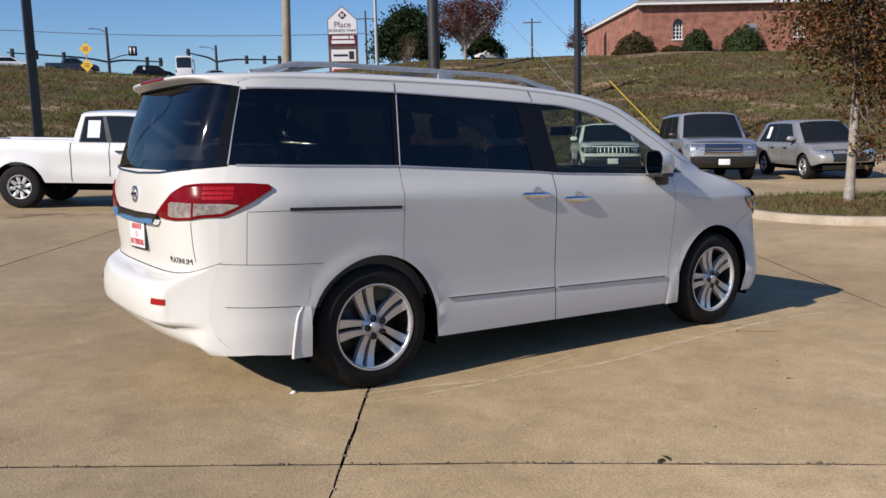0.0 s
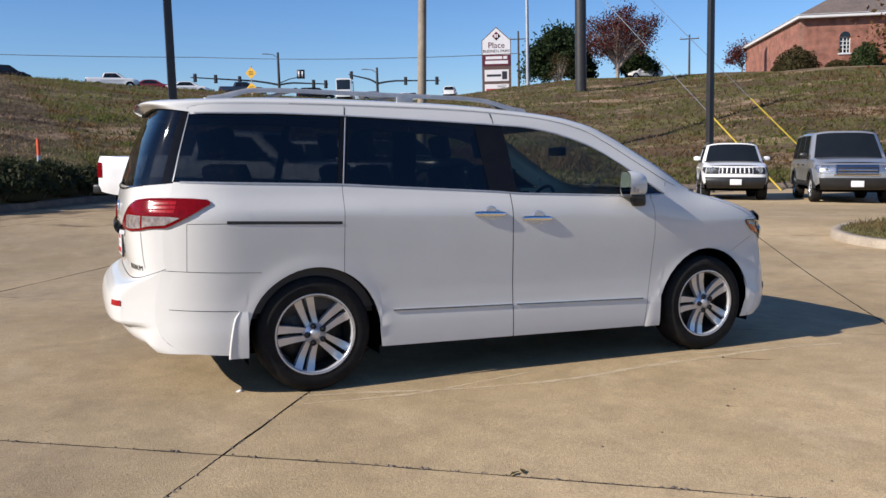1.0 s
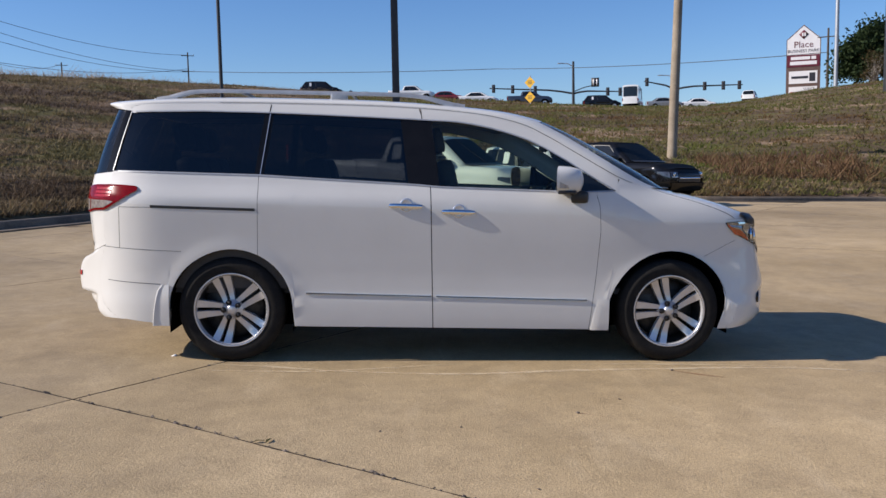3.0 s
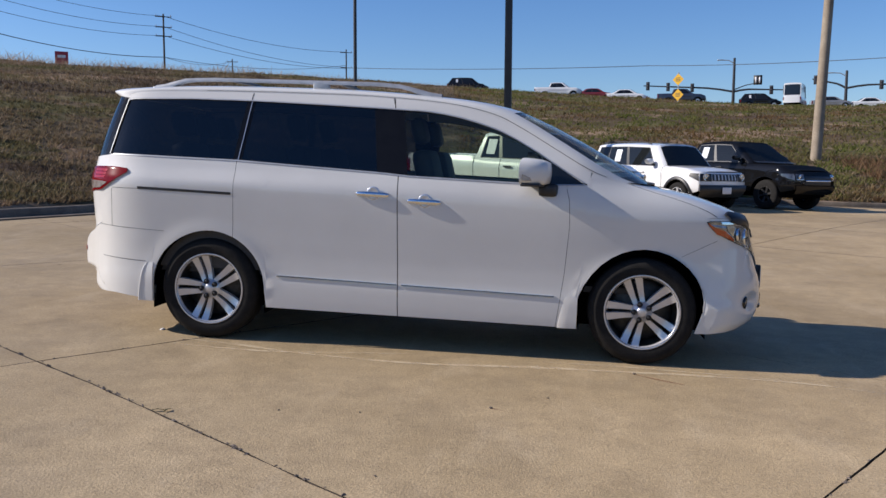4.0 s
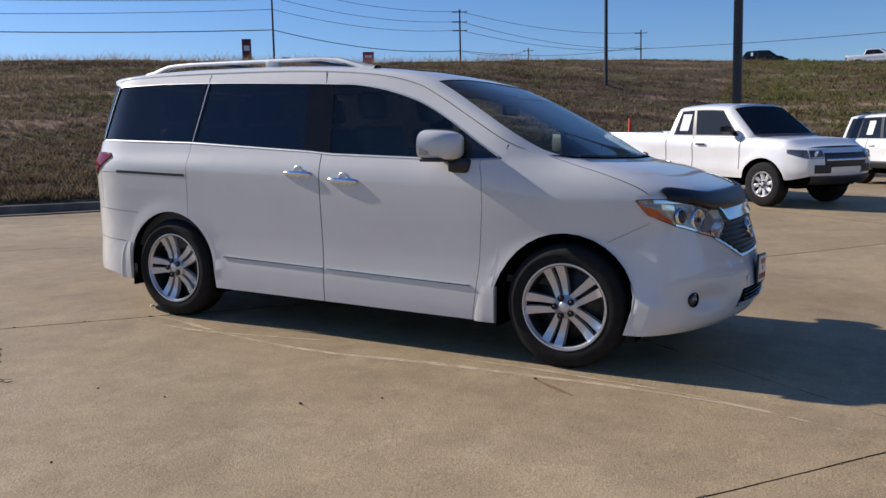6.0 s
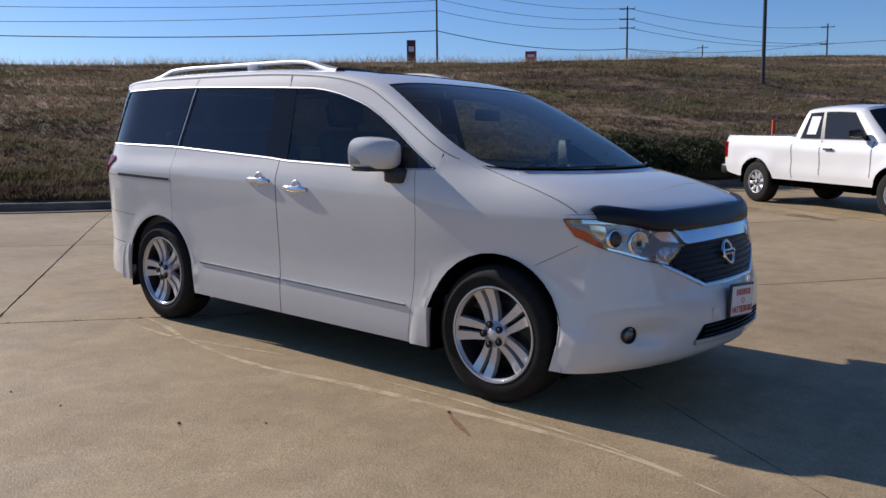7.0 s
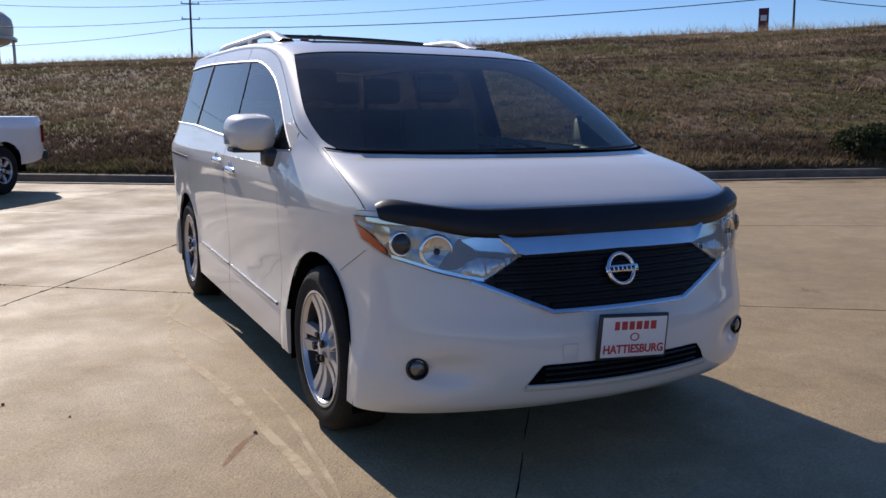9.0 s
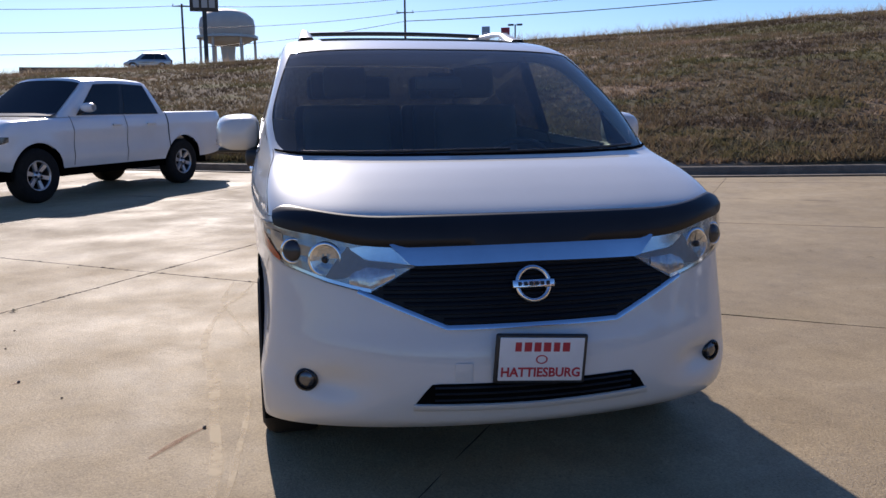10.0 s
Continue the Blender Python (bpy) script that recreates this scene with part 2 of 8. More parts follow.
M_CONCRETE = concrete_material()
M_JOINT = material("joint_dirt", (0.05, 0.038, 0.027), 0.95, second=(0.028, 0.021, 0.015), scale=8, fine=0.3)
M_KERBPALE = material("pale_kerb_concrete", (0.42, 0.35, 0.26), 0.85, second=(0.30, 0.245, 0.18), scale=2.2, fine=0.2, fine_scale=60, bump=0.4)
# darker copy of the pale concrete: the lot kerb's shaded face is in its colour
M_KERBSHADED = material("shaded_kerb_concrete", (0.19, 0.15, 0.11), 0.85, second=(0.10, 0.078, 0.057), scale=2.2, fine=0.2, fine_scale=60, bump=0.4)


def streaked(nt, last, layers):
    """Lays further hues over a colour in streaks that follow the contours of the ground. layers: (hue, offset, from, to, weight)."""
    tc = nt.nodes.new("ShaderNodeTexCoord")
    for hue, off, lo, hi, weight in layers:
        mp = nt.nodes.new("ShaderNodeMapping")
        mp.inputs["Location"].default_value, mp.inputs["Scale"].default_value = (off, off * 0.7, 0), (0.11, 0.11, 0.9)
        n = nt.nodes.new("ShaderNodeTexNoise")
        n.inputs["Scale"].default_value, n.inputs["Detail"].default_value, n.inputs["Roughness"].default_value = 1.6, 7, 0.68
        nt.links.new(tc.outputs["Object"], mp.inputs["Vector"])
        nt.links.new(mp.outputs[0], n.inputs["Vector"])
        r = nt.nodes.new("ShaderNodeMapRange")
        r.inputs[1].default_value, r.inputs[2].default_value, r.inputs[4].default_value = lo, hi, weight
        nt.links.new(n.outputs["Fac"], r.inputs[0])
        x = nt.nodes.new("ShaderNodeMix")
        x.data_type = "RGBA"
        x.inputs[7].default_value = (*hue, 1)
        nt.links.new(last, x.inputs[6])
        nt.links.new(r.outputs[0], x.inputs[0])
        last = x.outputs[2]
    return last


BANK_HUES = [((0.125, 0.115, 0.045), 3.0, 0.50, 0.56, 0.75), ((0.31, 0.215, 0.14), 11.0, 0.52, 0.60, 0.85), ((0.085, 0.058, 0.04), 23.0, 0.51, 0.58, 0.85)]
HILL_HUES = [((0.13, 0.15, 0.035), 5.0, 0.46, 0.54, 0.85), ((0.18, 0.10, 0.05), 17.0, 0.50, 0.58, 0.85), ((0.32, 0.23, 0.15), 31.0, 0.60, 0.66, 0.8)]
M_GRASS = material("dry_grass_bank", (0.10, 0.074, 0.043), 0.95, fine=0.45, fine_scale=5, bump=1.0, spec=0.1)
base = M_GRASS.node_tree.nodes["Principled BSDF"].inputs["Base Color"]
M_GRASS.node_tree.links.new(streaked(M_GRASS.node_tree, base.links[0].from_socket, BANK_HUES), base)
M_LAWN = material("autumn_lawn", (0.13, 0.125, 0.045), 0.95, second=(0.19, 0.15, 0.07), scale=0.3, fine=0.45, fine_scale=18, bump=0.8, spec=0.1)


# ---- tools for meshes ----
def part(name, bm, mat, parent=None, label="", smooth=True):
    """Links a bmesh as one mesh object under a thing or a part."""
    bmesh.ops.recalc_face_normals(bm, faces=bm.faces)
    for e in bm.edges:
        if len(e.link_faces) == 2 and e.calc_face_angle(0.0) > 1.3:
            e.smooth = False
    me = bpy.data.meshes.new(name)
    bm.to_mesh(me)
    bm.free()
    for p in me.polygons:
        p.use_smooth = smooth
    for m in (mat if isinstance(mat, (list, tuple)) else [mat]):
        me.materials.append(m)
    ob = new(name, me)
    ob.parent = parent
    if label:
        ob["label"] = label
    return ob


def thing(name, m, label, category, group="", kind=""):
    ob = new(name)
    ob.matrix_world = m
    ob.empty_display_size = 0.2
    return tagged(ob, label, category, group, kind)


def grid(rows, closed=False):
    """A bmesh sheet through rows of points."""
    bm = bmesh.new()
    vs = [[bm.verts.new(p) for p in r] for r in rows]
    for a, b in zip(vs, vs[1:]):
        n = len(a)
        for i in range(n if closed else n - 1):
            j = (i + 1) % n
            try:
                bm.faces.new((a[i], a[j], b[j], b[i]))
            except ValueError:
                pass
    return bm


def add(bm, other):
    """Joins another bmesh into bm."""
    me = bpy.data.meshes.new("joined")
    other.to_mesh(me)
    other.free()
    bm.from_mesh(me)
    bpy.data.meshes.remove(me)
    return bm


def box(bm, x0, x1, y0, y1, z0, z1, bevel=0.0):
    v = [bm.verts.new(p) for p in ((x0, y0, z0), (x1, y0, z0), (x1, y1, z0), (x0, y1, z0), (x0, y0, z1), (x1, y0, z1), (x1, y1, z1), (x0, y1, z1))]
    fs = [bm.faces.new([v[i] for i in f]) for f in ((0, 3, 2, 1), (4, 5, 6, 7), (0, 1, 5, 4), (1, 2, 6, 5), (2, 3, 7, 6), (3, 0, 4, 7))]
    if bevel:
        bmesh.ops.bevel(bm, geom=list({e for f in fs for e in f.edges}), offset=bevel, segments=2, affect="EDGES", profile=0.6)
    return bm


def boxed(x0, x1, y0, y1, z0, z1, bevel=0.0):
    return box(bmesh.new(), x0, x1, y0, y1, z0, z1, bevel)


def lathe(profile, n=40, axis="y"):
    """Turns a profile of (radius, along) about the y or the z axis."""
    rows = []
    for r, a in profile:
        ring = []
        for i in range(n):
            t = 2 * math.pi * i / n
            c, s = r * math.cos(t), r * math.sin(t)
            ring.append((c, a, s) if axis == "y" else (c, s, a))
        rows.append(ring)
    return grid(rows, closed=True)


def tube(points, radius, n=8, cap=True):
    """A round bar along points; radius may be one number or one for each point."""
    pts = [Vector(p) for p in points]
    rad = radius if isinstance(radius, (list, tuple)) else [radius] * len(pts)
    rows = []
    side = None
    for i, p in enumerate(pts):
        d = (pts[min(i + 1, len(pts) - 1)] - pts[max(i - 1, 0)]).normalized()
        if side is None:
            side = d.cross(Vector((0, 0, 1)) if abs(d.z) < 0.9 else Vector((1, 0, 0))).normalized()
        side = (side - d * side.dot(d)).normalized()
        up = d.cross(side)
        rows.append([p + (side * math.cos(2 * math.pi * k / n) + up * math.sin(2 * math.pi * k / n)) * rad[i] for k in range(n)])
    bm = grid(rows, closed=True)
    if cap:
        bm.verts.ensure_lookup_table()
        m = len(rows)
        bm.faces.new([bm.verts[k] for k in range(n)])
        bm.faces.new([bm.verts[(m - 1) * n + k] for k in range(n)])
    return bm


def smooth(a, b, x):
    t = min(1.0, max(0.0, (x - a) / (b - a)))
    return t * t * (3 - 2 * t)


# ---- ground ----
KERB = [(-30, -31), (-21, -15.5), (-13.4, -1.9), (-5.4, 12.4), (-1.2, 19.9), (3, 21.5), (9.7, 20.2), (18, 22.5), (27, 16), (42, 6), (62, -6), (70, -40), (20, -70), (-25, -60)]
HUB = (1.0, -4.0)
BANK_AZ = [-60, 0, 14, 34, 44, 53, 58, 65, 70, 75, 83, 94, 102, 112, 120, 130, 145, 151, 160, 168, 180, 195, 220, 260, 300]
BANK_EL = [1.2, 2.5, 3.8, 4.8, 5.1, 4.9, 4.9, 4.2, 3.75, 3.95, 4.4, 5.1, 5.6, 6.1, 6.2, 6.35, 6.05, 5.9, 5.6, 5.2, 4.4, 3.4, 2.0, 1.2, 1.2]
BANK_R = [190, 120, 85, 76, 72, 95, 110, 110, 95, 90, 90, 90, 75, 50, 47, 46, 46, 46, 48, 50, 55, 60, 90, 160, 190]


def lot_height(x, y):
    """The paved lot: falls along x, and lifts softly towards its far side."""
    d = math.hypot(max(x - 2.5, 0), 0.7 * max(y - 1.5, 0))
    return -0.03 * max(-18, min(18, x)) + 0.42 * (1 - math.exp(-(d / 7) ** 2))


def kerb_reach(a):
    """How far the kerb lies from the hub in the direction a, in degrees."""
    dx, dy = math.cos(radians(a)), math.sin(radians(a))
    best = 1e9
    for (ax, ay), (bx, by) in zip(KERB, KERB[1:] + KERB[:1]):
        ax, ay, bx, by = ax - HUB[0], ay - HUB[1], bx - HUB[0], by - HUB[1]
        ex, ey = bx - ax, by - ay
        det = dx * -ey + dy * ex
        if abs(det) < 1e-9:
            continue
        r = (ax * -ey + ay * ex) / det
        k = (dx * ay - dy * ax) / det
        if r > 0 and -1e-6 <= k <= 1 + 1e-6:
            best = min(best, r)
    return best


KERB_TABLE = [kerb_reach(i * 0.5) for i in range(721)]


def kerb_radius(a):
    k = (a % 360) * 2
    i = int(k)
    return KERB_TABLE[i] + (KERB_TABLE[min(i + 1, 720)] - KERB_TABLE[i]) * (k - i)


def bank(a):
    a = (a + 60) % 360 - 60
    el, r = np.interp(a, BANK_AZ + [300.001], BANK_EL + [1.2]), float(np.interp(a, BANK_AZ, BANK_R))
    return r, 1.25 + r * math.tan(radians(float(el)))


def land(x, y):
    """The height of the ground anywhere."""
    dx, dy = x - HUB[0], y - HUB[1]
    r, a = math.hypot(dx, dy), math.degrees(math.atan2(dy, dx))
    rf = kerb_radius(a)
    if r <= rf:
        return lot_height(x, y)
    rc, zc = bank(a)
    k = rf / r
    z0 = lot_height(HUB[0] + dx * k, HUB[1] + dy * k) + 0.12
    t = min(1.0, (r - rf) / (rc - rf))
    bump = noise.noise((x * 0.11, y * 0.11, 0)) * 0.35 + noise.noise((x * 0.4, y * 0.4, 3)) * 0.12
    return z0 + (zc - z0) * (1 - (1 - t) ** 1.5) + bump * min(1, (r - rf) / 4) * (1 - 0.6 * t) + (zc - 1.25) / rc * max(0, min(40, r - rc))


def build_ground():
    bm = bmesh.new()
    rows = []
    ang = [i * 1.0 for i in range(360)]
    for a in ang:
        rf = kerb_radius(a)
        rc, zc = bank(a)
        rr = [0.5] + [0.5 + (rf - 0.53) * i / 40 for i in range(1, 41)] + [rf + 0.14] + [rf + 0.14 + (rc - rf) * (i / 34) ** 1.25 for i in range(1, 35)] + [rc + 4, rc + 12, rc + 40, rc + 130, 700, 3000]
        line = []
        for i, r in enumerate(rr):
            x, y = HUB[0] + r * math.cos(radians(a)), HUB[1] + r * math.sin(radians(a))
            z = lot_height(x, y) - 0.034 if i < 41 else land(x, y)
            line.append(bm.verts.new((x, y, z)))
        rows.append(line)
    for a, b in zip(rows, rows[1:] + rows[:1]):
        for i in range(len(a) - 1):
            f = bm.faces.new((a[i], b[i], b[i + 1], a[i + 1]))
            f.material_index = 0 if i < 40 else 1
    bm.faces.new([r[0] for r in rows])
    ob = part("ground", bm, [M_JOINT, M_GRASS])
    return tagged(ob, "dry grass bank round a concrete car lot", "ground", kind="structure")


ground = build_ground()


def build_kerb():
    pts = []
    step = 0.5
    ring = [Vector((*p, 0)) for p in KERB]
    for a, b in zip(ring[1:10], ring[2:11]):
        n = max(1, int((b - a).length / step))
        pts += [a + (b - a) * i / n for i in range(n)]
    # rounds the corners
    for _ in range(12):
        pts = [pts[0]] + [(pts[i - 1] + pts[i] * 2 + pts[i + 1]) / 4 for i in range(1, len(pts) - 1)] + [pts[-1]]
    rows = []
    for i, p in enumerate(pts):
        d = (pts[min(i + 1, len(pts) - 1)] - pts[max(i - 1, 0)]).normalized()
        n = Vector((d.y, -d.x, 0))
        if n.dot(Vector((*HUB, 0)) - p) < 0:
            n = -n
        z = lot_height(p.x, p.y)
        w = 0.004 * noise.noise(p * 0.9)
        rows.append([(*(p + n * o).xy, z + h + w) for o, h in ((0.46, -0.03), (0.46, 0.006), (0.17, 0.012), (0.15, 0.12), (0.12, 0.148), (-0.02, 0.152), (-0.05, 0.05))])
    return tagged(part("kerb", grid(rows), M_KERBSHADED), "grey concrete kerb with gutter at the lot's edge", "kerb", kind="structure")


kerb = build_kerb()

# the slabs: a grid turned by 35.5 degrees
SLAB_U, SLAB_V = Vector((0.814, -0.581, 0)), Vector((0.581, 0.814, 0))
JOINT_U = [-18.0, -13.9, -9.7, -5.3, -0.72, 3.43, 7.6, 11.8, 16.0, 20.2, 24.4]
ASKEW = -2.745
JOINT_V = [-14.0, -10.2, -6.5, ASKEW, 1.0, 8.5, 12.25, 16.0, 19.75, 23.5, 27.25]


def inside_lot(x, y, margin=0.0):
    dx, dy = x - HUB[0], y - HUB[1]
    return math.hypot(dx, dy) < kerb_radius(math.degrees(math.atan2(dy, dx))) - margin


def build_slabs():
    lot = thing("parking_lot", Matrix.Identity(4), "tan concrete parking lot of sawn square slabs", "pavement", kind="structure")
    for v0, v1 in zip(JOINT_V, JOINT_V[1:]):
        # past the van the lanes are cast a little to one side
        lanes = [u - 0.33 if v0 > 0.5 and abs(u + 0.72) < 0.01 else u for u in JOINT_U]
        for u0, u1 in zip(lanes, lanes[1:]):
            g = 0.0085 if v0 > 0.5 else 0.0065

            def edge_v(v, u):
                # this joint was sawn a little askew past the van
                return v - 0.02 + 0.036 * min(0.0, max(u, -8.0)) if v == ASKEW else v

            c = [SLAB_U * u + SLAB_V * v for u in (u0, (u0 + u1) / 2, u1) for v in (v0, (v0 + v1) / 2, v1)]
            ins = [inside_lot(p.x, p.y) for p in c]
            if not any(ins):
                continue
            # finely broken edges where the camera comes close
            mid = c[4]
            n = 44 if math.hypot(mid.x - 0.5, mid.y + 2.5) < 8.5 else 8
            rows = []
            for i in range(-1, n + 2):
                row = []
                for j in range(-1, n + 2):
                    ui, vj = min(max(i, 0), n), min(max(j, 0), n)
                    edge = i != ui or j != vj
                    fu, fv = ui / n, vj / n
                    u = u0 + g + (u1 - u0 - 2 * g) * fu
                    va, vb = edge_v(v0, u) + (0.0025 if v0 == 1.0 else g), edge_v(v1, u) - (0.0025 if v1 == 1.0 else g)
                    p = SLAB_U * u + SLAB_V * (va + (vb - va) * fv)
                    wob = 0.005 * noise.noise(p * 1.7 + Vector((0, 0, u0))) + 0.006 * noise.noise(p * 7.0 + Vector((0, 0, v0)))
                    if ui in (0, n):
                        p = p + SLAB_U * wob
                    if vj in (0, n):
                        p = p + SLAB_V * wob
                    row.append((p.x, p.y, lot_height(p.x, p.y) - (0.045 if edge else 0.0)))
                rows.append(row)
            bm = grid(rows)
            bm.normal_update()
            if not all(ins):
                for (ax, ay), (bx, by) in zip(KERB[1:10], KERB[2:11]):
                    m = Vector(((ax + bx) / 2, (ay + by) / 2, 0))
                    d = Vector((bx - ax, by - ay, 0))
                    no = Vector((d.y, -d.x, 0)).normalized()
                    if no.dot(Vector((*HUB, 0)) - m) > 0:
                        no = -no
                    near = any(0 <= (p - Vector((ax, ay, 0))).dot(d) / d.length_squared <= 1 for p in c)
                    if near:
                        bmesh.ops.bisect_plane(bm, geom=bm.verts[:] + bm.edges[:] + bm.faces[:], plane_co=m - no * 0.05, plane_no=no, clear_outer=True)
                if not bm.faces:
                    bm.free()
                    continue
            for f in bm.faces:
                f.material_index = 1 if abs(f.normal.z) < 0.9 else 0
            part("slab", bm, [M_CONCRETE, M_JOINT], lot, smooth=False)
    return lot


parking_lot = build_slabs()


# ---- the minivan: its own axes, x ahead, y to its left, z up from the ground ----
# section lines of the shell: centre line (x, z), shoulder line (x, z), squareness
FRONT_LINES = [
    (2.335, 0.272, 1.915, 0.235, 1.95), (2.385, 0.315, 1.955, 0.30, 1.95), (2.412, 0.42, 1.985, 0.42, 1.95), (2.398, 0.55, 2.0, 0.56, 1.95),
    (2.362, 0.64, 2.0, 0.66, 2.0), (2.315, 0.775, 1.99, 0.78, 2.1), (2.28, 0.875, 1.965, 0.86, 2.2), (2.25, 0.945, 1.94, 0.93, 2.4),
    (2.195, 1.012, 1.89, 0.995, 2.8)]
TOP_LINES = [
    (2.04, 1.072, 1.78, 1.052, 3.1), (1.86, 1.128, 1.63, 1.105, 3.0), (1.73, 1.157, 1.46, 1.155, 2.85), (1.62, 1.180, 1.30, 1.21, 2.7),
    (1.34, 1.35, 1.10, 1.275, 2.75), (1.0, 1.53, 0.85, 1.415, 2.85), (0.78, 1.63, 0.62, 1.545, 3.1), (0.60, 1.693, 0.42, 1.635, 3.2),
    (0.28, 1.752, 0.1, 1.70, 3.2), (-0.4, 1.80, -0.4, 1.735, 3.2), (-1.0, 1.812, -1.0, 1.745, 3.2), (-1.6, 1.81, -1.6, 1.745, 3.2),
    (-2.12, 1.785, -2.05, 1.735, 3.2)]
REAR_LINES = [
    (-2.42, 1.757, -2.185, 1.715, 3.4), (-2.37, 1.71, -2.185, 1.685, 3.4), (-2.365, 1.685, -2.19, 1.665, 3.4), (-2.45, 1.48, -2.245, 1.47, 3.4),
    (-2.525, 1.25, -2.295, 1.275, 3.4), (-2.548, 1.11, -2.345, 1.12, 3.4), (-2.55, 1.0, -2.36, 1.0, 3.4), (-2.535, 0.85, -2.36, 0.86, 3.4),
    (-2.53, 0.705, -2.35, 0.785, 3.3), (-2.625, 0.655, -2.375, 0.735, 3.1), (-2.665, 0.58, -2.405, 0.62, 3.0), (-2.66, 0.46, -2.405, 0.46, 3.0),
    (-2.61, 0.36, -2.36, 0.36, 3.0), (-2.50, 0.29, -2.25, 0.29, 3.0)]
LINES = np.array(FRONT_LINES + TOP_LINES + REAR_LINES)
S_HOOD, S_COWL, S_HEAD, S_ROOF, S_TAIL, S_RGLASS, S_HATCH, S_BUMPER, S_END = 8.0, 12.0, 15.7, 16.0, 22.0, 24.0, 26.0, 30.0, 35.0


def section(s):
    """The section line at s, by a smooth curve through the lines above."""
    s = min(max(s, 0.0), len(LINES) - 1.0)
    i = min(int(s), len(LINES) - 2)
    t = s - i
    p0, p1, p2, p3 = LINES[max(i - 1, 0)], LINES[i], LINES[i + 1], LINES[min(i + 2, len(LINES) - 1)]
    return 0.5 * (2 * p1 + (p2 - p0) * t + (2 * p0 - 5 * p1 + 4 * p2 - p3) * t * t + (3 * p1 - p0 - 3 * p2 + p3) * t ** 3)


SIDE_Z = [0.20, 0.235, 0.30, 0.40, 0.43, 0.47, 0.60, 0.80, 0.95, 1.03, 1.08, 1.11, 1.14, 1.2, 1.3, 1.45, 1.6, 1.68, 1.76]
SIDE_W = [0.930, 0.942, 0.947, 0.9485, 0.947, 0.9415, 0.9405, 0.949, 0.9575, 0.9615, 0.963, 0.959, 0.945, 0.918, 0.889, 0.842, 0.797, 0.772, 0.735]
# the same curve, softened
FINE_Z = np.linspace(0.18, 1.78, 321)
FINE_W = np.interp(FINE_Z, SIDE_Z, SIDE_W)
for _ in range(8):
    FINE_W[1:-1] = (FINE_W[:-2] + 2 * FINE_W[1:-1] + FINE_W[2:]) / 4


def side_w(x, z):
    """Half the width of the shell at x, z."""
    # the shoulder crease sinks towards the nose
    z += 0.11 * smooth(-1.6, 1.0, x) * smooth(0.5, 0.86, z) * smooth(1.2, 0.88, z)
    w = float(np.interp(z, FINE_Z, FINE_W))
    for cx in (-1.5, 1.5):
        # lips of the wheel arches stand out a little
        w += 0.007 * math.exp(-(max(0.0, math.hypot(x - cx, z - 0.36) - 0.41) / 0.06) ** 2) * smooth(0.3, 0.5, z)
    if x > 0.9:
        w -= 0.058 * ((x - 0.9) / 1.0) ** 2 * min(1, max(0.15, (z - 0.3) / 0.6))
        w -= 0.05 * smooth(1.0, 1.5, x) * smooth(1.05, 1.2, z)
    if x < -1.9:
        w -= 0.078 * ((-x - 1.9) / 0.4) ** 2.8
    return w


def corner(bx, bz, dx, u):
    """How far the nose or tail draws in beside its shoulder, so that it runs on from the flank without a crease; dx: how far past the shoulder, u: part of the half width."""
    slope = (side_w(bx + 0.01, bz) - side_w(bx - 0.01, bz)) / 0.02
    return max(-0.14, min(0.0, slope * dx)) * u ** 6


def shell(s, q, lift=0.0):
    """A point on the shell: s along the section lines, q across, from -1 (right shoulder) to 1 (left)."""
    def at(s, q):
        cx, cz, bx, bz, n = section(s)
        th = abs(q) * math.pi / 2
        off = max(0.0, math.cos(th)) ** (2 / n)
        u = math.sin(th) ** (2 / n)
        y = side_w(bx, bz) * u + corner(bx, bz, (cx - bx) * off, u)
        return Vector((bx + (cx - bx) * off, math.copysign(y, q), bz + (cz - bz) * off))
    p = at(s, q)
    if lift:
        e = 0.02
        a = at(min(s + e, S_END), q) - at(max(s - e, 0), q)
        b = at(s, min(q + e, 1)) - at(s, max(q - e, -1))
        n = a.cross(b).normalized()
        if n.dot(p - Vector((0, 0, 0.9))) < 0:
            n = -n
        p = p + n * lift
    return p


def end_point(front, a, z, lift=0.0, side=-1):
    """A point of the nose or tail at height z; a runs across, 0 at the middle, 1 at the shoulder, and past 1 along the flank in metres."""
    lo, hi = (0.0, 10.0) if front else (35.0, 23.0)
    aa = min(a, 1.0)
    for _ in range(40):
        s = (lo + hi) / 2
        cx, cz, bx, bz, n = section(s)
        off = max(0.0, 1 - aa ** n) ** (1 / n)
        if bz + (cz - bz) * off < z:
            lo = s
        else:
            hi = s
    x, y = bx + (cx - bx) * off, aa * side_w(bx, bz) + corner(bx, bz, (cx - bx) * off, aa)
    sg = 1 if front else -1
    if a > 1:
        x = bx - sg * (a - 1)
        y = side_w(x, z)
        return Vector((x, side * (y + lift), z))
    k = aa ** 4
    return Vector((x + sg * lift * (1 - k), side * (y + lift * k), z))


def end_y(front, y, z, lift=0.0):
    """The same by y in metres."""
    a = abs(y) / 0.93
    for _ in range(6):
        p = end_point(front, min(a, 1.0), z)
        a *= abs(y) / max(1e-6, abs(p.y))
    return end_point(front, min(a, 1.0), z, lift, -1 if y < 0 else 1)


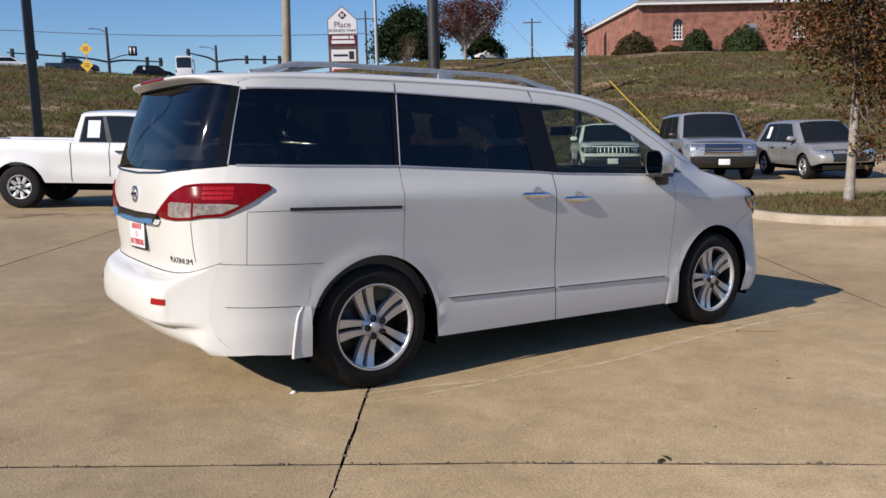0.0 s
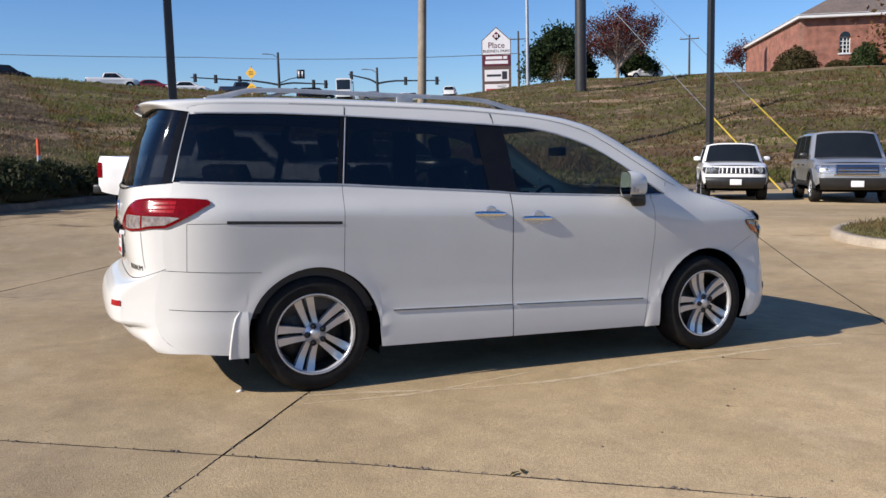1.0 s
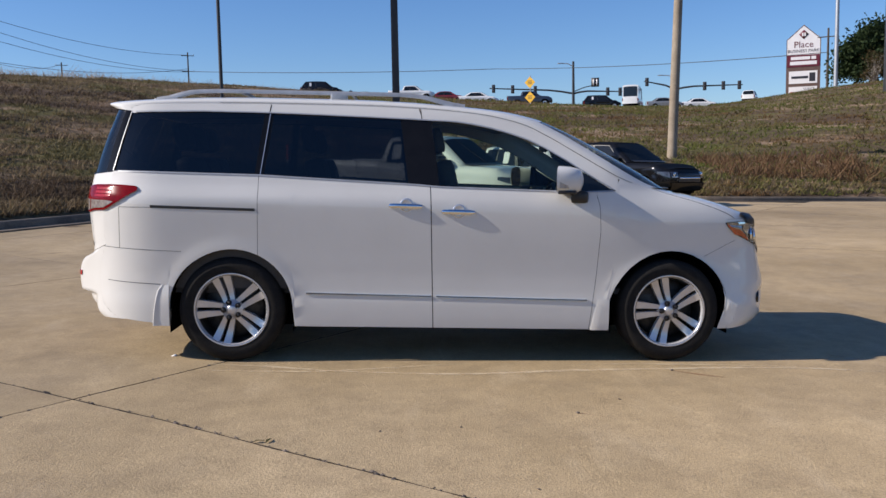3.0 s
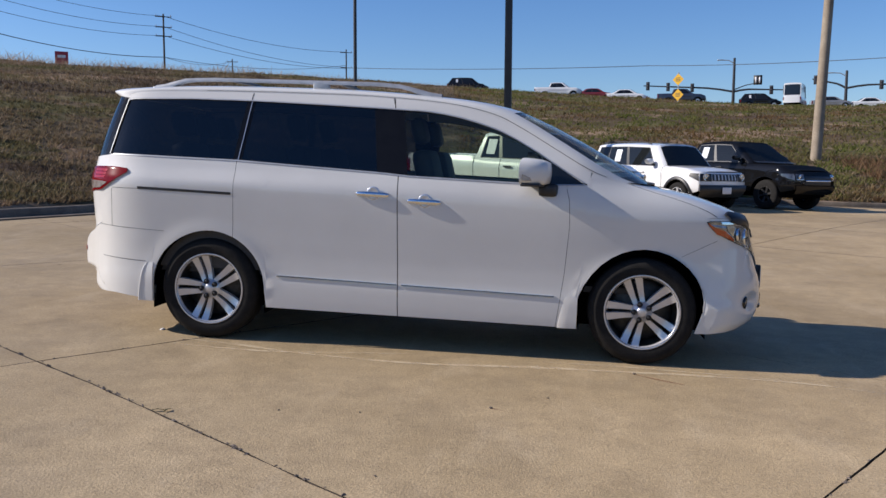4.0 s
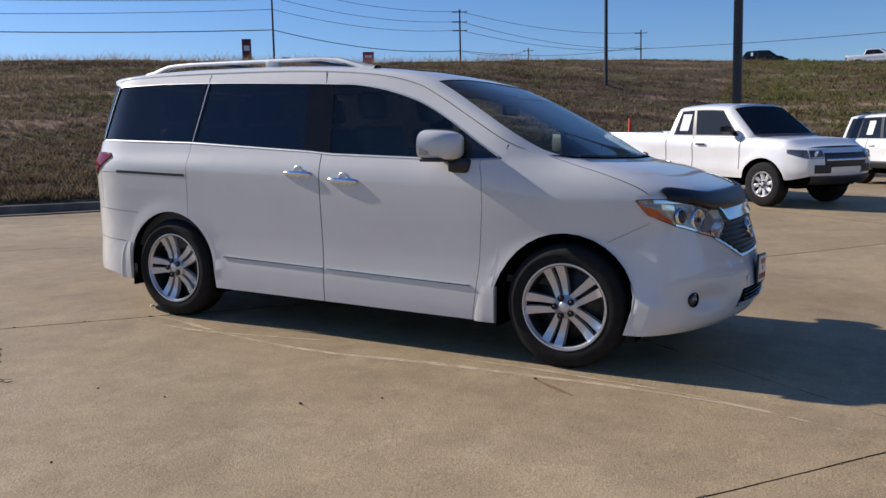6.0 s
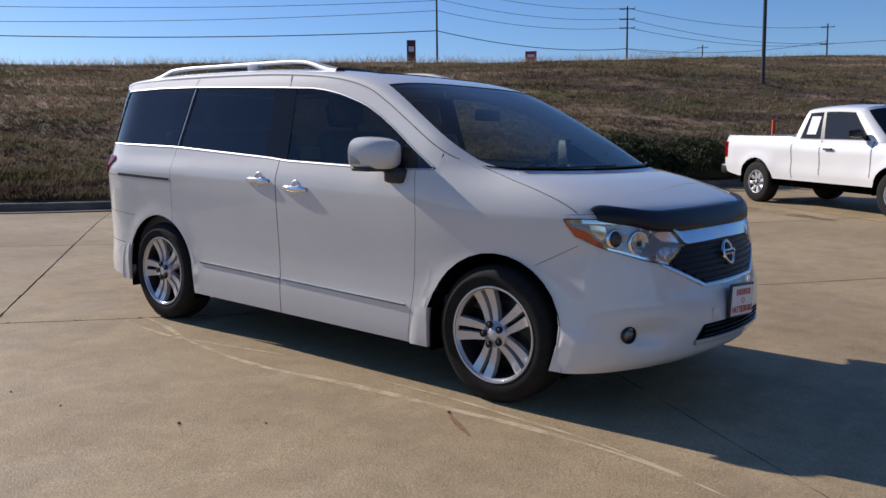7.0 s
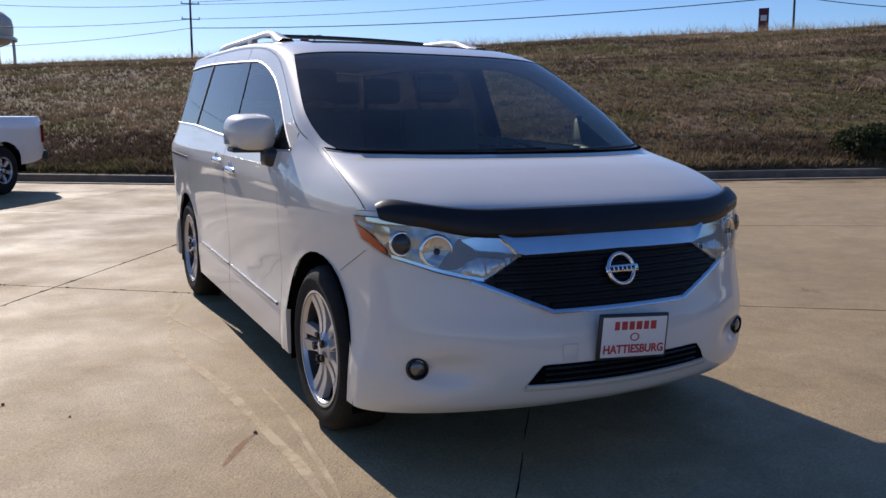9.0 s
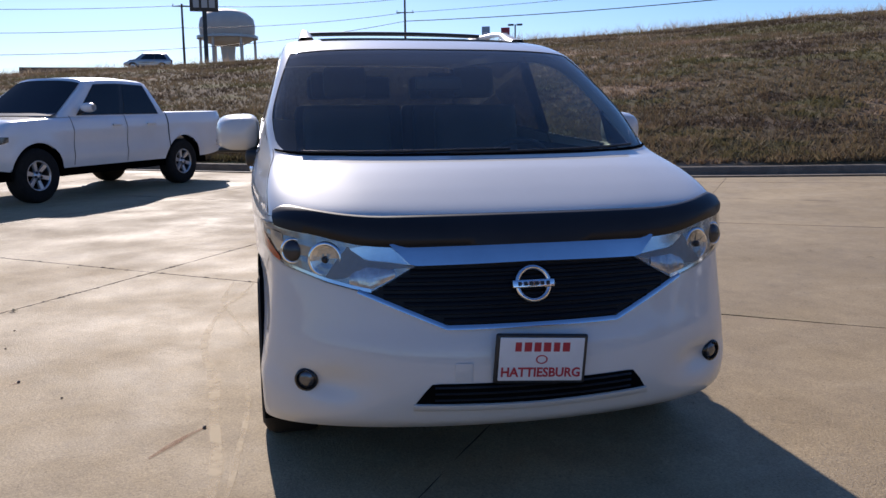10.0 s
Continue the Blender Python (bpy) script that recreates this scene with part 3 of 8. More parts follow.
def shell_grid(s0, s1, ns, q0, q1, nq, lift=0.0, hem=False):
    rows = []
    for i in range(ns + 1):
        s = s0 + (s1 - s0) * i / ns
        row = [shell(s, q0 + (q1 - q0) * j / nq, lift) for j in range(nq + 1)]
        rows.append(row)
    bm = grid(rows)
    if hem:
        # a flange behind the shoulder, apart from the skin
        for sg in (-1, 1):
            strip = []
            for i in range(ns + 1):
                cx, cz, bx, bz, n = section(s0 + (s1 - s0) * i / ns)
                v = (Vector((bx, bz)) - Vector((cx, cz))).normalized()
                w = side_w(bx, bz) - 0.003
                strip.append([(bx, sg * w, bz), (bx + v.x * 0.02, sg * (w - 0.003), bz + v.y * 0.02)])
            add(bm, grid(strip))
    return bm


def turned(bm):
    """Faces the other way round."""
    bmesh.ops.reverse_faces(bm, faces=bm.faces)
    return bm


van = thing("minivan", SLOPE, "pearl white minivan parked on the concrete lot", "car")

# nose, hood, roof, tail
nose_bm = shell_grid(0, S_HOOD - 0.05, 60, -1, 1, 96, hem=True)
for v in nose_bm.verts:
    # dishes for the fog lamps
    if v.co.x > 1.97:
        v.co.x -= 0.05 * math.exp(-((abs(v.co.y) - 0.70) / 0.12) ** 2 - ((v.co.z - 0.43) / 0.055) ** 2)


def glass_edge(k):
    """How far across the windscreen reaches; k: 0 at its foot, 1 at its head."""
    return 0.80 - 0.10 * k ** 2 + 0.05 * (1 - k) ** 2 - 0.10 * max(0.0, 0.10 - k) / 0.10


part("front_bumper", nose_bm, M_PEARL, van)
hood_bm = shell_grid(S_HOOD - 0.02, S_COWL - 0.05, 28, -0.93, 0.93, 88)
for v in hood_bm.verts:
    # the raised middle of the hood, narrowing to the nose
    half = 0.66 + 0.12 * (1.62 - v.co.x)
    v.co.z += 0.004 * smooth(half + 0.10, half - 0.08, abs(v.co.y)) * smooth(2.2, 2.0, v.co.x)
part("hood", hood_bm, M_PEARL, van)
for sg in (-1, 1):
    a, b = sorted((sg * 0.935, sg * 1.0))
    bm = grid([[shell(S_HOOD - 0.02 + 4.0 * i / 28, a + (b - a) * j / 4) for j in range(5)] for i in range(29)])
    part("fender_top", bm, M_PEARL, van)
    # the pillar narrows towards the cowl
    rows = []
    for i in range(25):
        k = i / 24
        q0 = glass_edge(k)
        rows.append([shell(S_COWL - 0.05 + (S_ROOF - S_COWL + 0.05) * k, sg * (q0 + (1 - q0) * j / 9)) for j in range(10)])
    part("windscreen_pillar", grid(rows), M_PEARL, van)
    a, b = sorted((sg * 0.93, sg * 1.0))
    bm = grid([[shell(S_RGLASS - 0.7 + (S_HATCH - S_RGLASS + 0.7) * i / 16, a + (b - a) * j / 4) for j in range(5)] for i in range(17)])
    part("rear_pillar", bm, M_POST, van)
rows = []
for i in range(29):
    k = i / 28
    q0 = glass_edge(k) + 0.006
    rows.append([shell(S_COWL + 0.02 + (S_HEAD - S_COWL - 0.01) * k, -q0 + 2 * q0 * j / 40, -0.004) for j in range(41)])
part("windshield", grid(rows), G_SHIELD, van, "large raked windscreen")
bm = shell_grid(S_ROOF, S_TAIL + 0.9, 50, -1, 1, 60, hem=True)
# the roof's header runs down over the head of the windscreen
add(bm, grid([[shell(S_HEAD + (S_ROOF - S_HEAD) * i / 4, -0.715 + 1.43 * j / 40) for j in range(41)] for i in range(5)]))
part("roof", bm, M_PEARL, van)
part("rear_window", turned(shell_grid(S_RGLASS - 0.55, S_HATCH - 0.02, 18, -0.93, 0.93, 32, lift=-0.003)), G_PRIVACY, van, "dark tinted rear window")
part("tailgate", shell_grid(S_HATCH, S_BUMPER - 0.02, 30, -1, 1, 44, hem=True), M_PEARL, van)
bm = shell_grid(S_BUMPER + 0.03, S_END, 36, -1, 1, 60, hem=True)
for v in bm.verts:
    v.co.x += 0.055 * smooth(0.455, 0.425, v.co.z) * smooth(0.80, 0.66, abs(v.co.y)) * smooth(-2.35, -2.45, v.co.x)
part("rear_bumper", bm, M_PEARL, van)

# flanks
BELT_X, BELT_Z = [-2.4, -2.28, -1.32, -0.27, -0.10, 0.83, 1.09, 1.13], [1.283, 1.28, 1.262, 1.21, 1.196, 1.172, 1.181, 1.183]
WTOP_X = [-2.4, -2.18, -1.7, -1.26, -0.83, -0.3, -0.17, 0.0, 0.12, 0.244, 0.37, 0.5, 0.63, 0.76, 0.96, 1.09, 1.13]
WTOP_Z = [1.66, 1.678, 1.688, 1.684, 1.672, 1.654, 1.648, 1.641, 1.626, 1.602, 1.568, 1.525, 1.462, 1.388, 1.262, 1.188, 1.184]
def shoulder(s0, s1, by_z, n=260):
    """The shoulder line between two sections as two rising rows of numbers."""
    pts = [section(s0 + (s1 - s0) * i / n) for i in range(n + 1)]
    return zip(*sorted((p[3], p[2]) if by_z else (p[2], p[3]) for p in pts))


REAR_Z, REAR_X = shoulder(22, 35, True)
NOSE_Z, NOSE_X = shoulder(0, 8, True)
ROOF_X, ROOF_Z = shoulder(8, 22, False)
ARCH = ((-1.5, 0.36, 0.41), (1.5, 0.362, 0.413))


def line_rear(z):
    return float(np.interp(z, REAR_Z, REAR_X))


def line_slide(z):
    return float(np.interp(z, [0.2, 1.26, 1.69, 1.75], [-1.328, -1.318, -1.262, -1.255]))


def line_front(z):
    return float(np.interp(z, [0.2, 1.19, 1.69, 1.75], [-0.140, -0.166, -0.228, -0.235]))


def line_fender(z):
    return float(np.interp(z, [0.2, 0.228, 0.587, 0.904, 1.08, 1.14, 1.175, 1.3], [0.932, 0.936, 0.979, 0.999, 0.99, 0.972, 1.118, 1.13]))


def line_nose(z):
    return float(np.interp(z, NOSE_Z, NOSE_X))


def sill(x):
    z = float(np.interp(x, [-2.3, -1.92, -1.07, 0.94, 1.07, 1.9, 2.0], [0.29, 0.262, 0.248, 0.229, 0.226, 0.232, 0.236]))
    for cx, cz, r in ARCH:
        if abs(x - cx) < r:
            z = max(z, cz + math.sqrt(max(0.0, r * r - (x - cx) ** 2)))
    return z


def flank(la, lb, xs, gap, sg, glazed):
    """One panel of the flank, between two lines, by columns xs; glazed: leaves the window out and gives its rim back."""
    a0, b0 = la(0.6), lb(0.6)
    lower, upper, pane = [], [], []
    for col, x in enumerate(xs):
        f = 0.0 if col == 0 else 1.0 if col == len(xs) - 1 else (x - a0) / (b0 - a0)

        def at(z, lift=0.0, cap=True):
            # below the belt the fender's rear edge runs straight up
            za = min(z, 1.14) if cap and la is line_fender else z
            zc = min(z, 1.14) if cap and lb is line_fender else z
            xx = la(za) + gap + (lb(zc) - la(za) - 2 * gap) * f
            if la is line_rear and z < 0.6:
                # the tuck of the rear edge dies out before the wheel
                xx += (la(z) - a0) * ((1 - f) ** 4 - (1 - f))
            return Vector((xx, sg * (side_w(xx, z) + lift), z))
        zb = sill(x)
        xm = at(1.2, cap=False).x
        ze = float(np.interp(xm, BELT_X, BELT_Z))
        zl = float(np.interp(at(1.2).x, BELT_X, BELT_Z))
        zw = float(np.interp(at(1.45, cap=False).x, WTOP_X, WTOP_Z))
        zt = 1.2
        for _ in range(8):
            zt = float(np.interp(at(zt, 0.0, not glazed).x, ROOF_X, ROOF_Z))
        zw = min(zw, zt - 0.012)
        ze = min(ze, zw - 0.001)
        if not glazed:
            if x < 1.13:
                zt = min(zt, float(np.interp(x, BELT_X, BELT_Z)))
            lower.append([at(zb + (zt - zb) * k / 30) for k in range(31)])
            continue
        lower.append([at(zb + (zl - zb) * k / 28) for k in range(29)])
        pane.append([at(ze - 0.006 + (zw - ze + 0.012) * k / 6, -0.007, False) for k in range(7)])
        upper.append([at(zw + (zt - zw) * k / 3, 0.0, False) for k in range(4)])
    return lower, upper, pane


def spread(a, b, n):
    return [a + (b - a) * i / n for i in range(n + 1)]


def arch_columns(k, x0, x1):
    cx, cz, r = ARCH[k]
    t0, t1 = (math.acos(max(-1, min(1, (x - cx) / r))) for x in (x0, x1))
    return [cx + r * math.cos(t0 + (t1 - t0) * i / 16) for i in range(17)]


PANELS = (
    ("quarter_panel", line_rear, line_slide, spread(-2.39, -1.922, 10) + arch_columns(0, -1.9099, -1.326), 0.0, True, "quarter_window"),
    ("sliding_door", line_slide, line_front, arch_columns(0, -1.326, -1.0901) + spread(-1.078, -0.155, 14), 0.003, True, "sliding_door_window"),
    ("front_door", line_front, line_fender, spread(-0.155, 0.979, 26), 0.003, True, "front_door_window"),
    ("front_fender", line_fender, line_nose, spread(0.98, 1.075, 3) + arch_columns(1, 1.0871, 1.9129) + spread(1.925, 2.0, 4), 0.0, False, ""),
)
doors = {}
for sg in (-1, 1):
    for name, la, lb, xs, gap, glazed, pane_name in PANELS:
        lower, upper, pane = flank(la, lb, xs, gap, sg, glazed)
        cuts = [i + 1 for i in range(len(lower) - 1) if abs(lower[i][0].z - lower[i + 1][0].z) > 0.08]
        bm = bmesh.new()
        for i0, i1 in zip([0] + cuts, cuts + [len(lower)]):
            add(bm, grid(lower[i0:i1]))
            if i1 < len(lower):
                add(bm, grid(lower[i1 - 1:i1 + 1]))
        bmesh.ops.remove_doubles(bm, verts=bm.verts, dist=0.00002)
        if glazed:
            add(bm, grid(upper))
        ob = part(name, bm, M_PEARL, van)
        doors[name, sg] = ob
        if glazed:
            part(pane_name, grid(pane), G_FRONT if name == "front_door" else G_PRIVACY, ob, "lightly tinted window" if name == "front_door" else "dark privacy glass")


def flank_strip(x0, x1, zf, h, lift, sg, n=24):
    """A strip along the flank, zf(x) its middle."""
    rows = []
    for i in range(n + 1):
        x = x0 + (x1 - x0) * i / n
        z = zf(x)
        row = [(x, sg * (side_w(x, z + k * h) + l), z + k * h) for k, l in ((-0.5, -0.004), (-0.45, lift), (0.45, lift), (0.5, -0.004))]
        rows.append(row)
    return grid(rows)


for sg in (-1, 1):
    belt = lambda x: float(np.interp(x, BELT_X, BELT_Z)) + 0.002
    wtop = lambda x: float(np.interp(x, WTOP_X, WTOP_Z)) + 0.004
    part("belt_moulding", flank_strip(-2.26, 1.085, belt, 0.010, 0.004, sg, 60), M_RAIL, van, "bright belt moulding")
    part("window_moulding", flank_strip(-2.16, 1.085, wtop, 0.009, 0.004, sg, 70), M_RAIL, van, "bright window surround")
    # dark posts between the windows
    for xa, xb in ((-1.345, -1.285), (-0.315, -0.105), (0.80, 0.85)):
        rows = []
        for k in range(7):
            f = k / 6
            za, zb = belt((xa + xb) / 2), wtop((xa + xb) / 2)
            z = za + (zb - za) * f
            sh = 0.055 * f * (-1 if xa > -0.5 and xb < 0 else 1) if xa < 0 else 0
            rows.append([(x + sh, sg * (side_w(x + sh, z) - 0.003), z) for x in (xa, (xa + xb) / 2, xb)])
        part("window_post", grid(rows), M_POST, van)
    # fixed dark corner pane before the mirror
    rows = []
    for x in spread(0.845, 1.07, 8):
        za, zc = belt(x) + 0.004, max(belt(x) + 0.008, wtop(x) - 0.008)
        rows.append([(x, sg * (side_w(x, z) - 0.004), z) for z in spread(za, zc, 4)])
    part("corner_window", grid(rows), M_FARGLASS, van, "small dark corner window")
    for line, z0, z1 in ((line_slide, 0.77, 1.262), (line_front, 0.235, 1.20), (line_fender, 0.23, 1.14)):
        zs = spread(z0, z1, 24)
        part("shut_line", grid([[(line(z) + d, sg * (side_w(line(z), z) - 0.0025), z) for d in (-0.006, 0.006)] for z in zs]), M_DARK, van)
    rows = []
    for i in range(61):
        sec = 12.5 + 7.5 * i / 60
        rows.append([shell(sec, sg * q, 0.0012) for q in (0.977, 0.984)])
    part("shut_line", grid(rows), M_DARK, van)
    for nm, line, d0, d1, z0, z1 in (("door_edge", line_slide, 0.006, 0.013, 1.262, 1.69),):
        rows = []
        for i in range(9):
            z = z0 + (z1 - z0) * i / 8
            rows.append([(line(z) + d, sg * (side_w(line(z) + d, z) + l), z) for d, l in ((d0, -0.006), (d0 + 0.001, 0.001), (d1 - 0.001, 0.001), (d1, -0.006))])
        part(nm, grid(rows), M_ALLOY, van, "thin bright edge of the window")
    part("track_cover", flank_strip(-2.02, -1.335, lambda x: 1.05 - 0.024 * (x + 2.02), 0.02, 0.002, sg, 12), M_TRIM, van, "black sliding door track")
    for xa, xb in ((-1.0, -0.155), (-0.12, 0.915)):
        part("door_moulding", flank_strip(xa, xb, lambda x: 0.474 - 0.0215 * (x + 1.0), 0.015, 0.007, sg, 16), M_WHEEL, doors["sliding_door" if xa < -0.5 else "front_door", sg], "thin bright moulding")
        # dark strip laid on to stand in for the moulding's shadow line
        part("moulding_inlay", flank_strip(xa, xb, lambda x: 0.4735 - 0.0215 * (x + 1.0), 0.006, 0.0085, sg, 16), M_TRIM, doors["sliding_door" if xa < -0.5 else "front_door", sg])
    # flare of the bumper behind the rear wheel, and the mudguard corner
    rows = []
    for i in range(9):
        u = i / 8
        z = 0.250 + 0.275 * u
        x0, x1 = -2.022 + 0.042 * u ** 1.6 + 0.02 * max(0.0, u - 0.85) / 0.15, -1.908
        lift = 0.011 * (1 - 0.6 * max(0.0, u - 0.85) / 0.15)
        rows.append([(x, sg * (side_w(x, z) + l), z) for x, l in ((x0, -0.001), (x0 + 0.004, lift), (x0 + 0.010, lift), (x0 + 0.018, lift * 0.6), ((x0 + x1) / 2, lift * 0.6), (x1 - 0.004, lift), (x1, lift), (x1, -0.05))])
    part("mudguard", grid(rows), M_PEARL, van)
    rows = []
    for i in range(9):
        z = 0.222 + 0.215 * i / 8
        x0, x1 = 0.945 + 0.045 * (i / 8) ** 1.3, 1.073
        rows.append([(x0, sg * side_w(x0, z), z), (x0 + 0.008, sg * (side_w(x0, z) + 0.004 * (1 - i / 9)), z), ((x0 + x1) / 2, sg * (side_w(x1, z) + 0.004 * (1 - i / 9)), z), (x1, sg * (side_w(x1, z) + 0.004 * (1 - i / 9)), z), (x1, sg * (side_w(x1, z) - 0.05), z)])
    part("mudguard", grid(rows), M_PEARL, van)

# wheel wells and underside, their deep shade put into a near-black colour
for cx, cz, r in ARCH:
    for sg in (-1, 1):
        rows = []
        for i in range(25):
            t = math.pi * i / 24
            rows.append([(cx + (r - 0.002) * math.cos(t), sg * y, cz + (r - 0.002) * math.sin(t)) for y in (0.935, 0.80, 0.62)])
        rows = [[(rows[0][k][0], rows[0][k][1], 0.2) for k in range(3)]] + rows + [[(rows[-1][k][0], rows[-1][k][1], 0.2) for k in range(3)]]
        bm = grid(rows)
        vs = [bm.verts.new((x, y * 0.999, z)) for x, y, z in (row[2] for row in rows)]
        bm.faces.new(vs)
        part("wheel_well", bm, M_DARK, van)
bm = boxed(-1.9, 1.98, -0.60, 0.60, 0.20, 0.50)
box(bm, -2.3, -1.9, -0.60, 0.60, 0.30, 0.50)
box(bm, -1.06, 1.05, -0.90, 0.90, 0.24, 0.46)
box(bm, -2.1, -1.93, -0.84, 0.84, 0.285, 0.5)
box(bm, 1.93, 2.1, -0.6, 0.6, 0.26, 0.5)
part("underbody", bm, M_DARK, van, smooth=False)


def build_wheel(parent, sg, radius, rim_r, width, style="twin", mat=M_ALLOY):
    """A wheel at the origin's side: tyre, rim, disc and nuts. sg: the side on which its face looks."""
    h = width / 2
    tyre = part("wheel", lathe([(rim_r - 0.012, -h), (rim_r + 0.02, -h - 0.002), (radius - 0.05, -h - 0.012), (radius - 0.012, -h + 0.012), (radius, -h + 0.04), (radius, h - 0.04), (radius - 0.012, h - 0.012), (radius - 0.05, h + 0.012), (rim_r + 0.02, h + 0.002), (rim_r - 0.012, h)], 56), M_RUBBER, parent)
    f = sg * (h - 0.004)
    part("rim", lathe([(rim_r + 0.004, f + sg * 0.004), (rim_r - 0.006, f + sg * 0.008), (rim_r - 0.014, f - sg * 0.002), (rim_r - 0.020, f - sg * 0.018)], 56), mat, tyre)
    part("rim_barrel", lathe([(rim_r - 0.020, f - sg * 0.017), (rim_r - 0.034, f - sg * 0.10), (rim_r - 0.05, -f)], 40), M_DISC, tyre)
    part("brake_disc", lathe([(0.001, f - sg * 0.115), (rim_r - 0.06, f - sg * 0.115), (rim_r - 0.04, f - sg * 0.13)], 40), M_DISC if style == "twin" else M_DARK, tyre)
    bm = bmesh.new()
    if style == "twin":
        for k in range(5):
            for d in (-1, 1):
                t = math.radians(108 + 72 * k)
                ra, rb, wa, wb = 0.050, rim_r - 0.014, 0.0165, 0.030
                c, s = math.cos(t), math.sin(t)
                o_a, o_b = d * 0.0235, d * 0.040
                rows = []
                for g in range(6):
                    u = g / 5
                    r = ra + (rb - ra) * u
                    o, w = o_a + (o_b - o_a) * u, wa + (wb - wa) * u
                    y = f - sg * (0.020 - 0.016 * u + 0.016 * math.sin(math.pi * u))
                    ring = []
                    for oo, yy in ((-w, -0.03), (-w * 0.85, 0.0), (w * 0.85, 0.0), (w, -0.03)):
                        ring.append((c * r - s * (o + oo), y + sg * yy, s * r + c * (o + oo)))
                    rows.append(ring)
                add(bm, grid(rows))
    else:
        n = {"steel": 8, "five": 5, "six": 6}[style]
        for k in range(n):
            t = 2 * math.pi * (k + 0.25) / n
            c, s = math.cos(t), math.sin(t)
            rows = []
            for g in range(5):
                u = g / 4
                r = 0.05 + (rim_r - 0.065) * u
                w = (0.030 if style == "steel" else 0.028) + 0.012 * u
                y = f - sg * (0.03 - 0.02 * u)
                rows.append([(c * r - s * oo, y + sg * yy, s * r + c * oo) for oo, yy in ((-w, -0.03), (-w * 0.8, 0), (w * 0.8, 0), (w, -0.03))])
            add(bm, grid(rows))
    part("spokes", bm, mat, tyre)
    part("hub", lathe([(0.072, f - sg * 0.05), (0.068, f - sg * 0.018), (0.034, f - sg * 0.012), (0.033, f - sg * 0.004), (0.026, f), (0.0005, f)], 32), mat, tyre)
    for k in range(5):
        t = math.radians(108 + 72 * k if style == "twin" else 131 + 72 * k)
        bm = lathe([(0.019, -0.012), (0.0185, sg * 0.0), (0.0125, sg * 0.001), (0.0118, sg * 0.010), (0.007, sg * 0.013), (0.0003, sg * 0.013)], 10)
        bmesh.ops.translate(bm, verts=bm.verts, vec=(0.054 * math.cos(t), f - sg * 0.004, 0.054 * math.sin(t)))
        part("wheel_nut", bm, M_TRIM, tyre)
    return tyre


for cx in (-1.5, 1.5):
    for sg in (-1, 1):
        w = build_wheel(van, sg, 0.356, 0.249, 0.225, mat=M_WHEEL)
        w.matrix_local = pose(cx, sg * 0.822, 0.356)


def nose_patch(tops, bottoms, lift, nu=20, nv=8, front=True, side=-1, hem=0.0):
    """A patch on the nose or tail between a top and a bottom line, each a list of (a, z); a as in end_point. hem: how far the rim turns in."""
    at, zt = zip(*tops)
    ab, zb = zip(*bottoms)
    a0, a1 = max(at[0], ab[0]), min(at[-1], ab[-1])
    rows = []
    for i in range(nu + 1):
        a = a0 + (a1 - a0) * i / nu
        t, b = float(np.interp(a, at, zt)), float(np.interp(a, ab, zb))
        row = [end_point(front, a, b + (t - b) * j / nv, lift, side) for j in range(nv + 1)]
        if hem:
            row = [end_point(front, a, b, lift - hem, side)] + row + [end_point(front, a, t, lift - hem, side)]
        rows.append(row)
    return grid(rows)


def nose_bar(pts, width, lift, thick=0.008, n=10, front=True, lean=0.0):
    """A flat bar over the nose through (y, z) points, square across its run; lean: how far its upper edge falls back."""
    fine = []
    for (ya, za), (yb, zb) in zip(pts, pts[1:]):
        fine += [(ya + (yb - ya) * i / n, za + (zb - za) * i / n) for i in range(n)]
    fine.append(pts[-1])
    rows = []
    for i, (y, z) in enumerate(fine):
        (ya, za), (yb, zb) = fine[max(i - 1, 0)], fine[min(i + 1, len(fine) - 1)]
        d = Vector((yb - ya, zb - za)).normalized()
        nx, nz = -d.y * width / 2, d.x * width / 2
        rows.append([end_y(front, y + k * nx, z + k * nz, l) for k, l in ((-1, lift - thick), (-0.8, lift), (0.8, lift - lean), (1, lift - max(thick, lean)))])
    return grid(rows)


def word(name, text, size, m, mat, parent, label="", extrude=0.001, bold=0.0):
    """Lettering as a mesh."""
    cu = bpy.data.curves.new(name, "FONT")
    cu.body, cu.size, cu.extrude, cu.align_x, cu.align_y, cu.resolution_u = text, size, extrude, "CENTER", "CENTER", 3
    cu.offset = bold
    tmp = bpy.data.objects.new("tmp", cu)
    scene.collection.objects.link(tmp)
    bpy.context.view_layer.update()
    me = bpy.data.meshes.new_from_object(tmp.evaluated_get(bpy.context.evaluated_depsgraph_get()))
    bpy.data.objects.remove(tmp)
    me.materials.clear()
    me.materials.append(mat)
    ob = new(name, me)
    ob.parent = parent
    ob.matrix_local = m
    if label:
        ob["label"] = label
    return ob


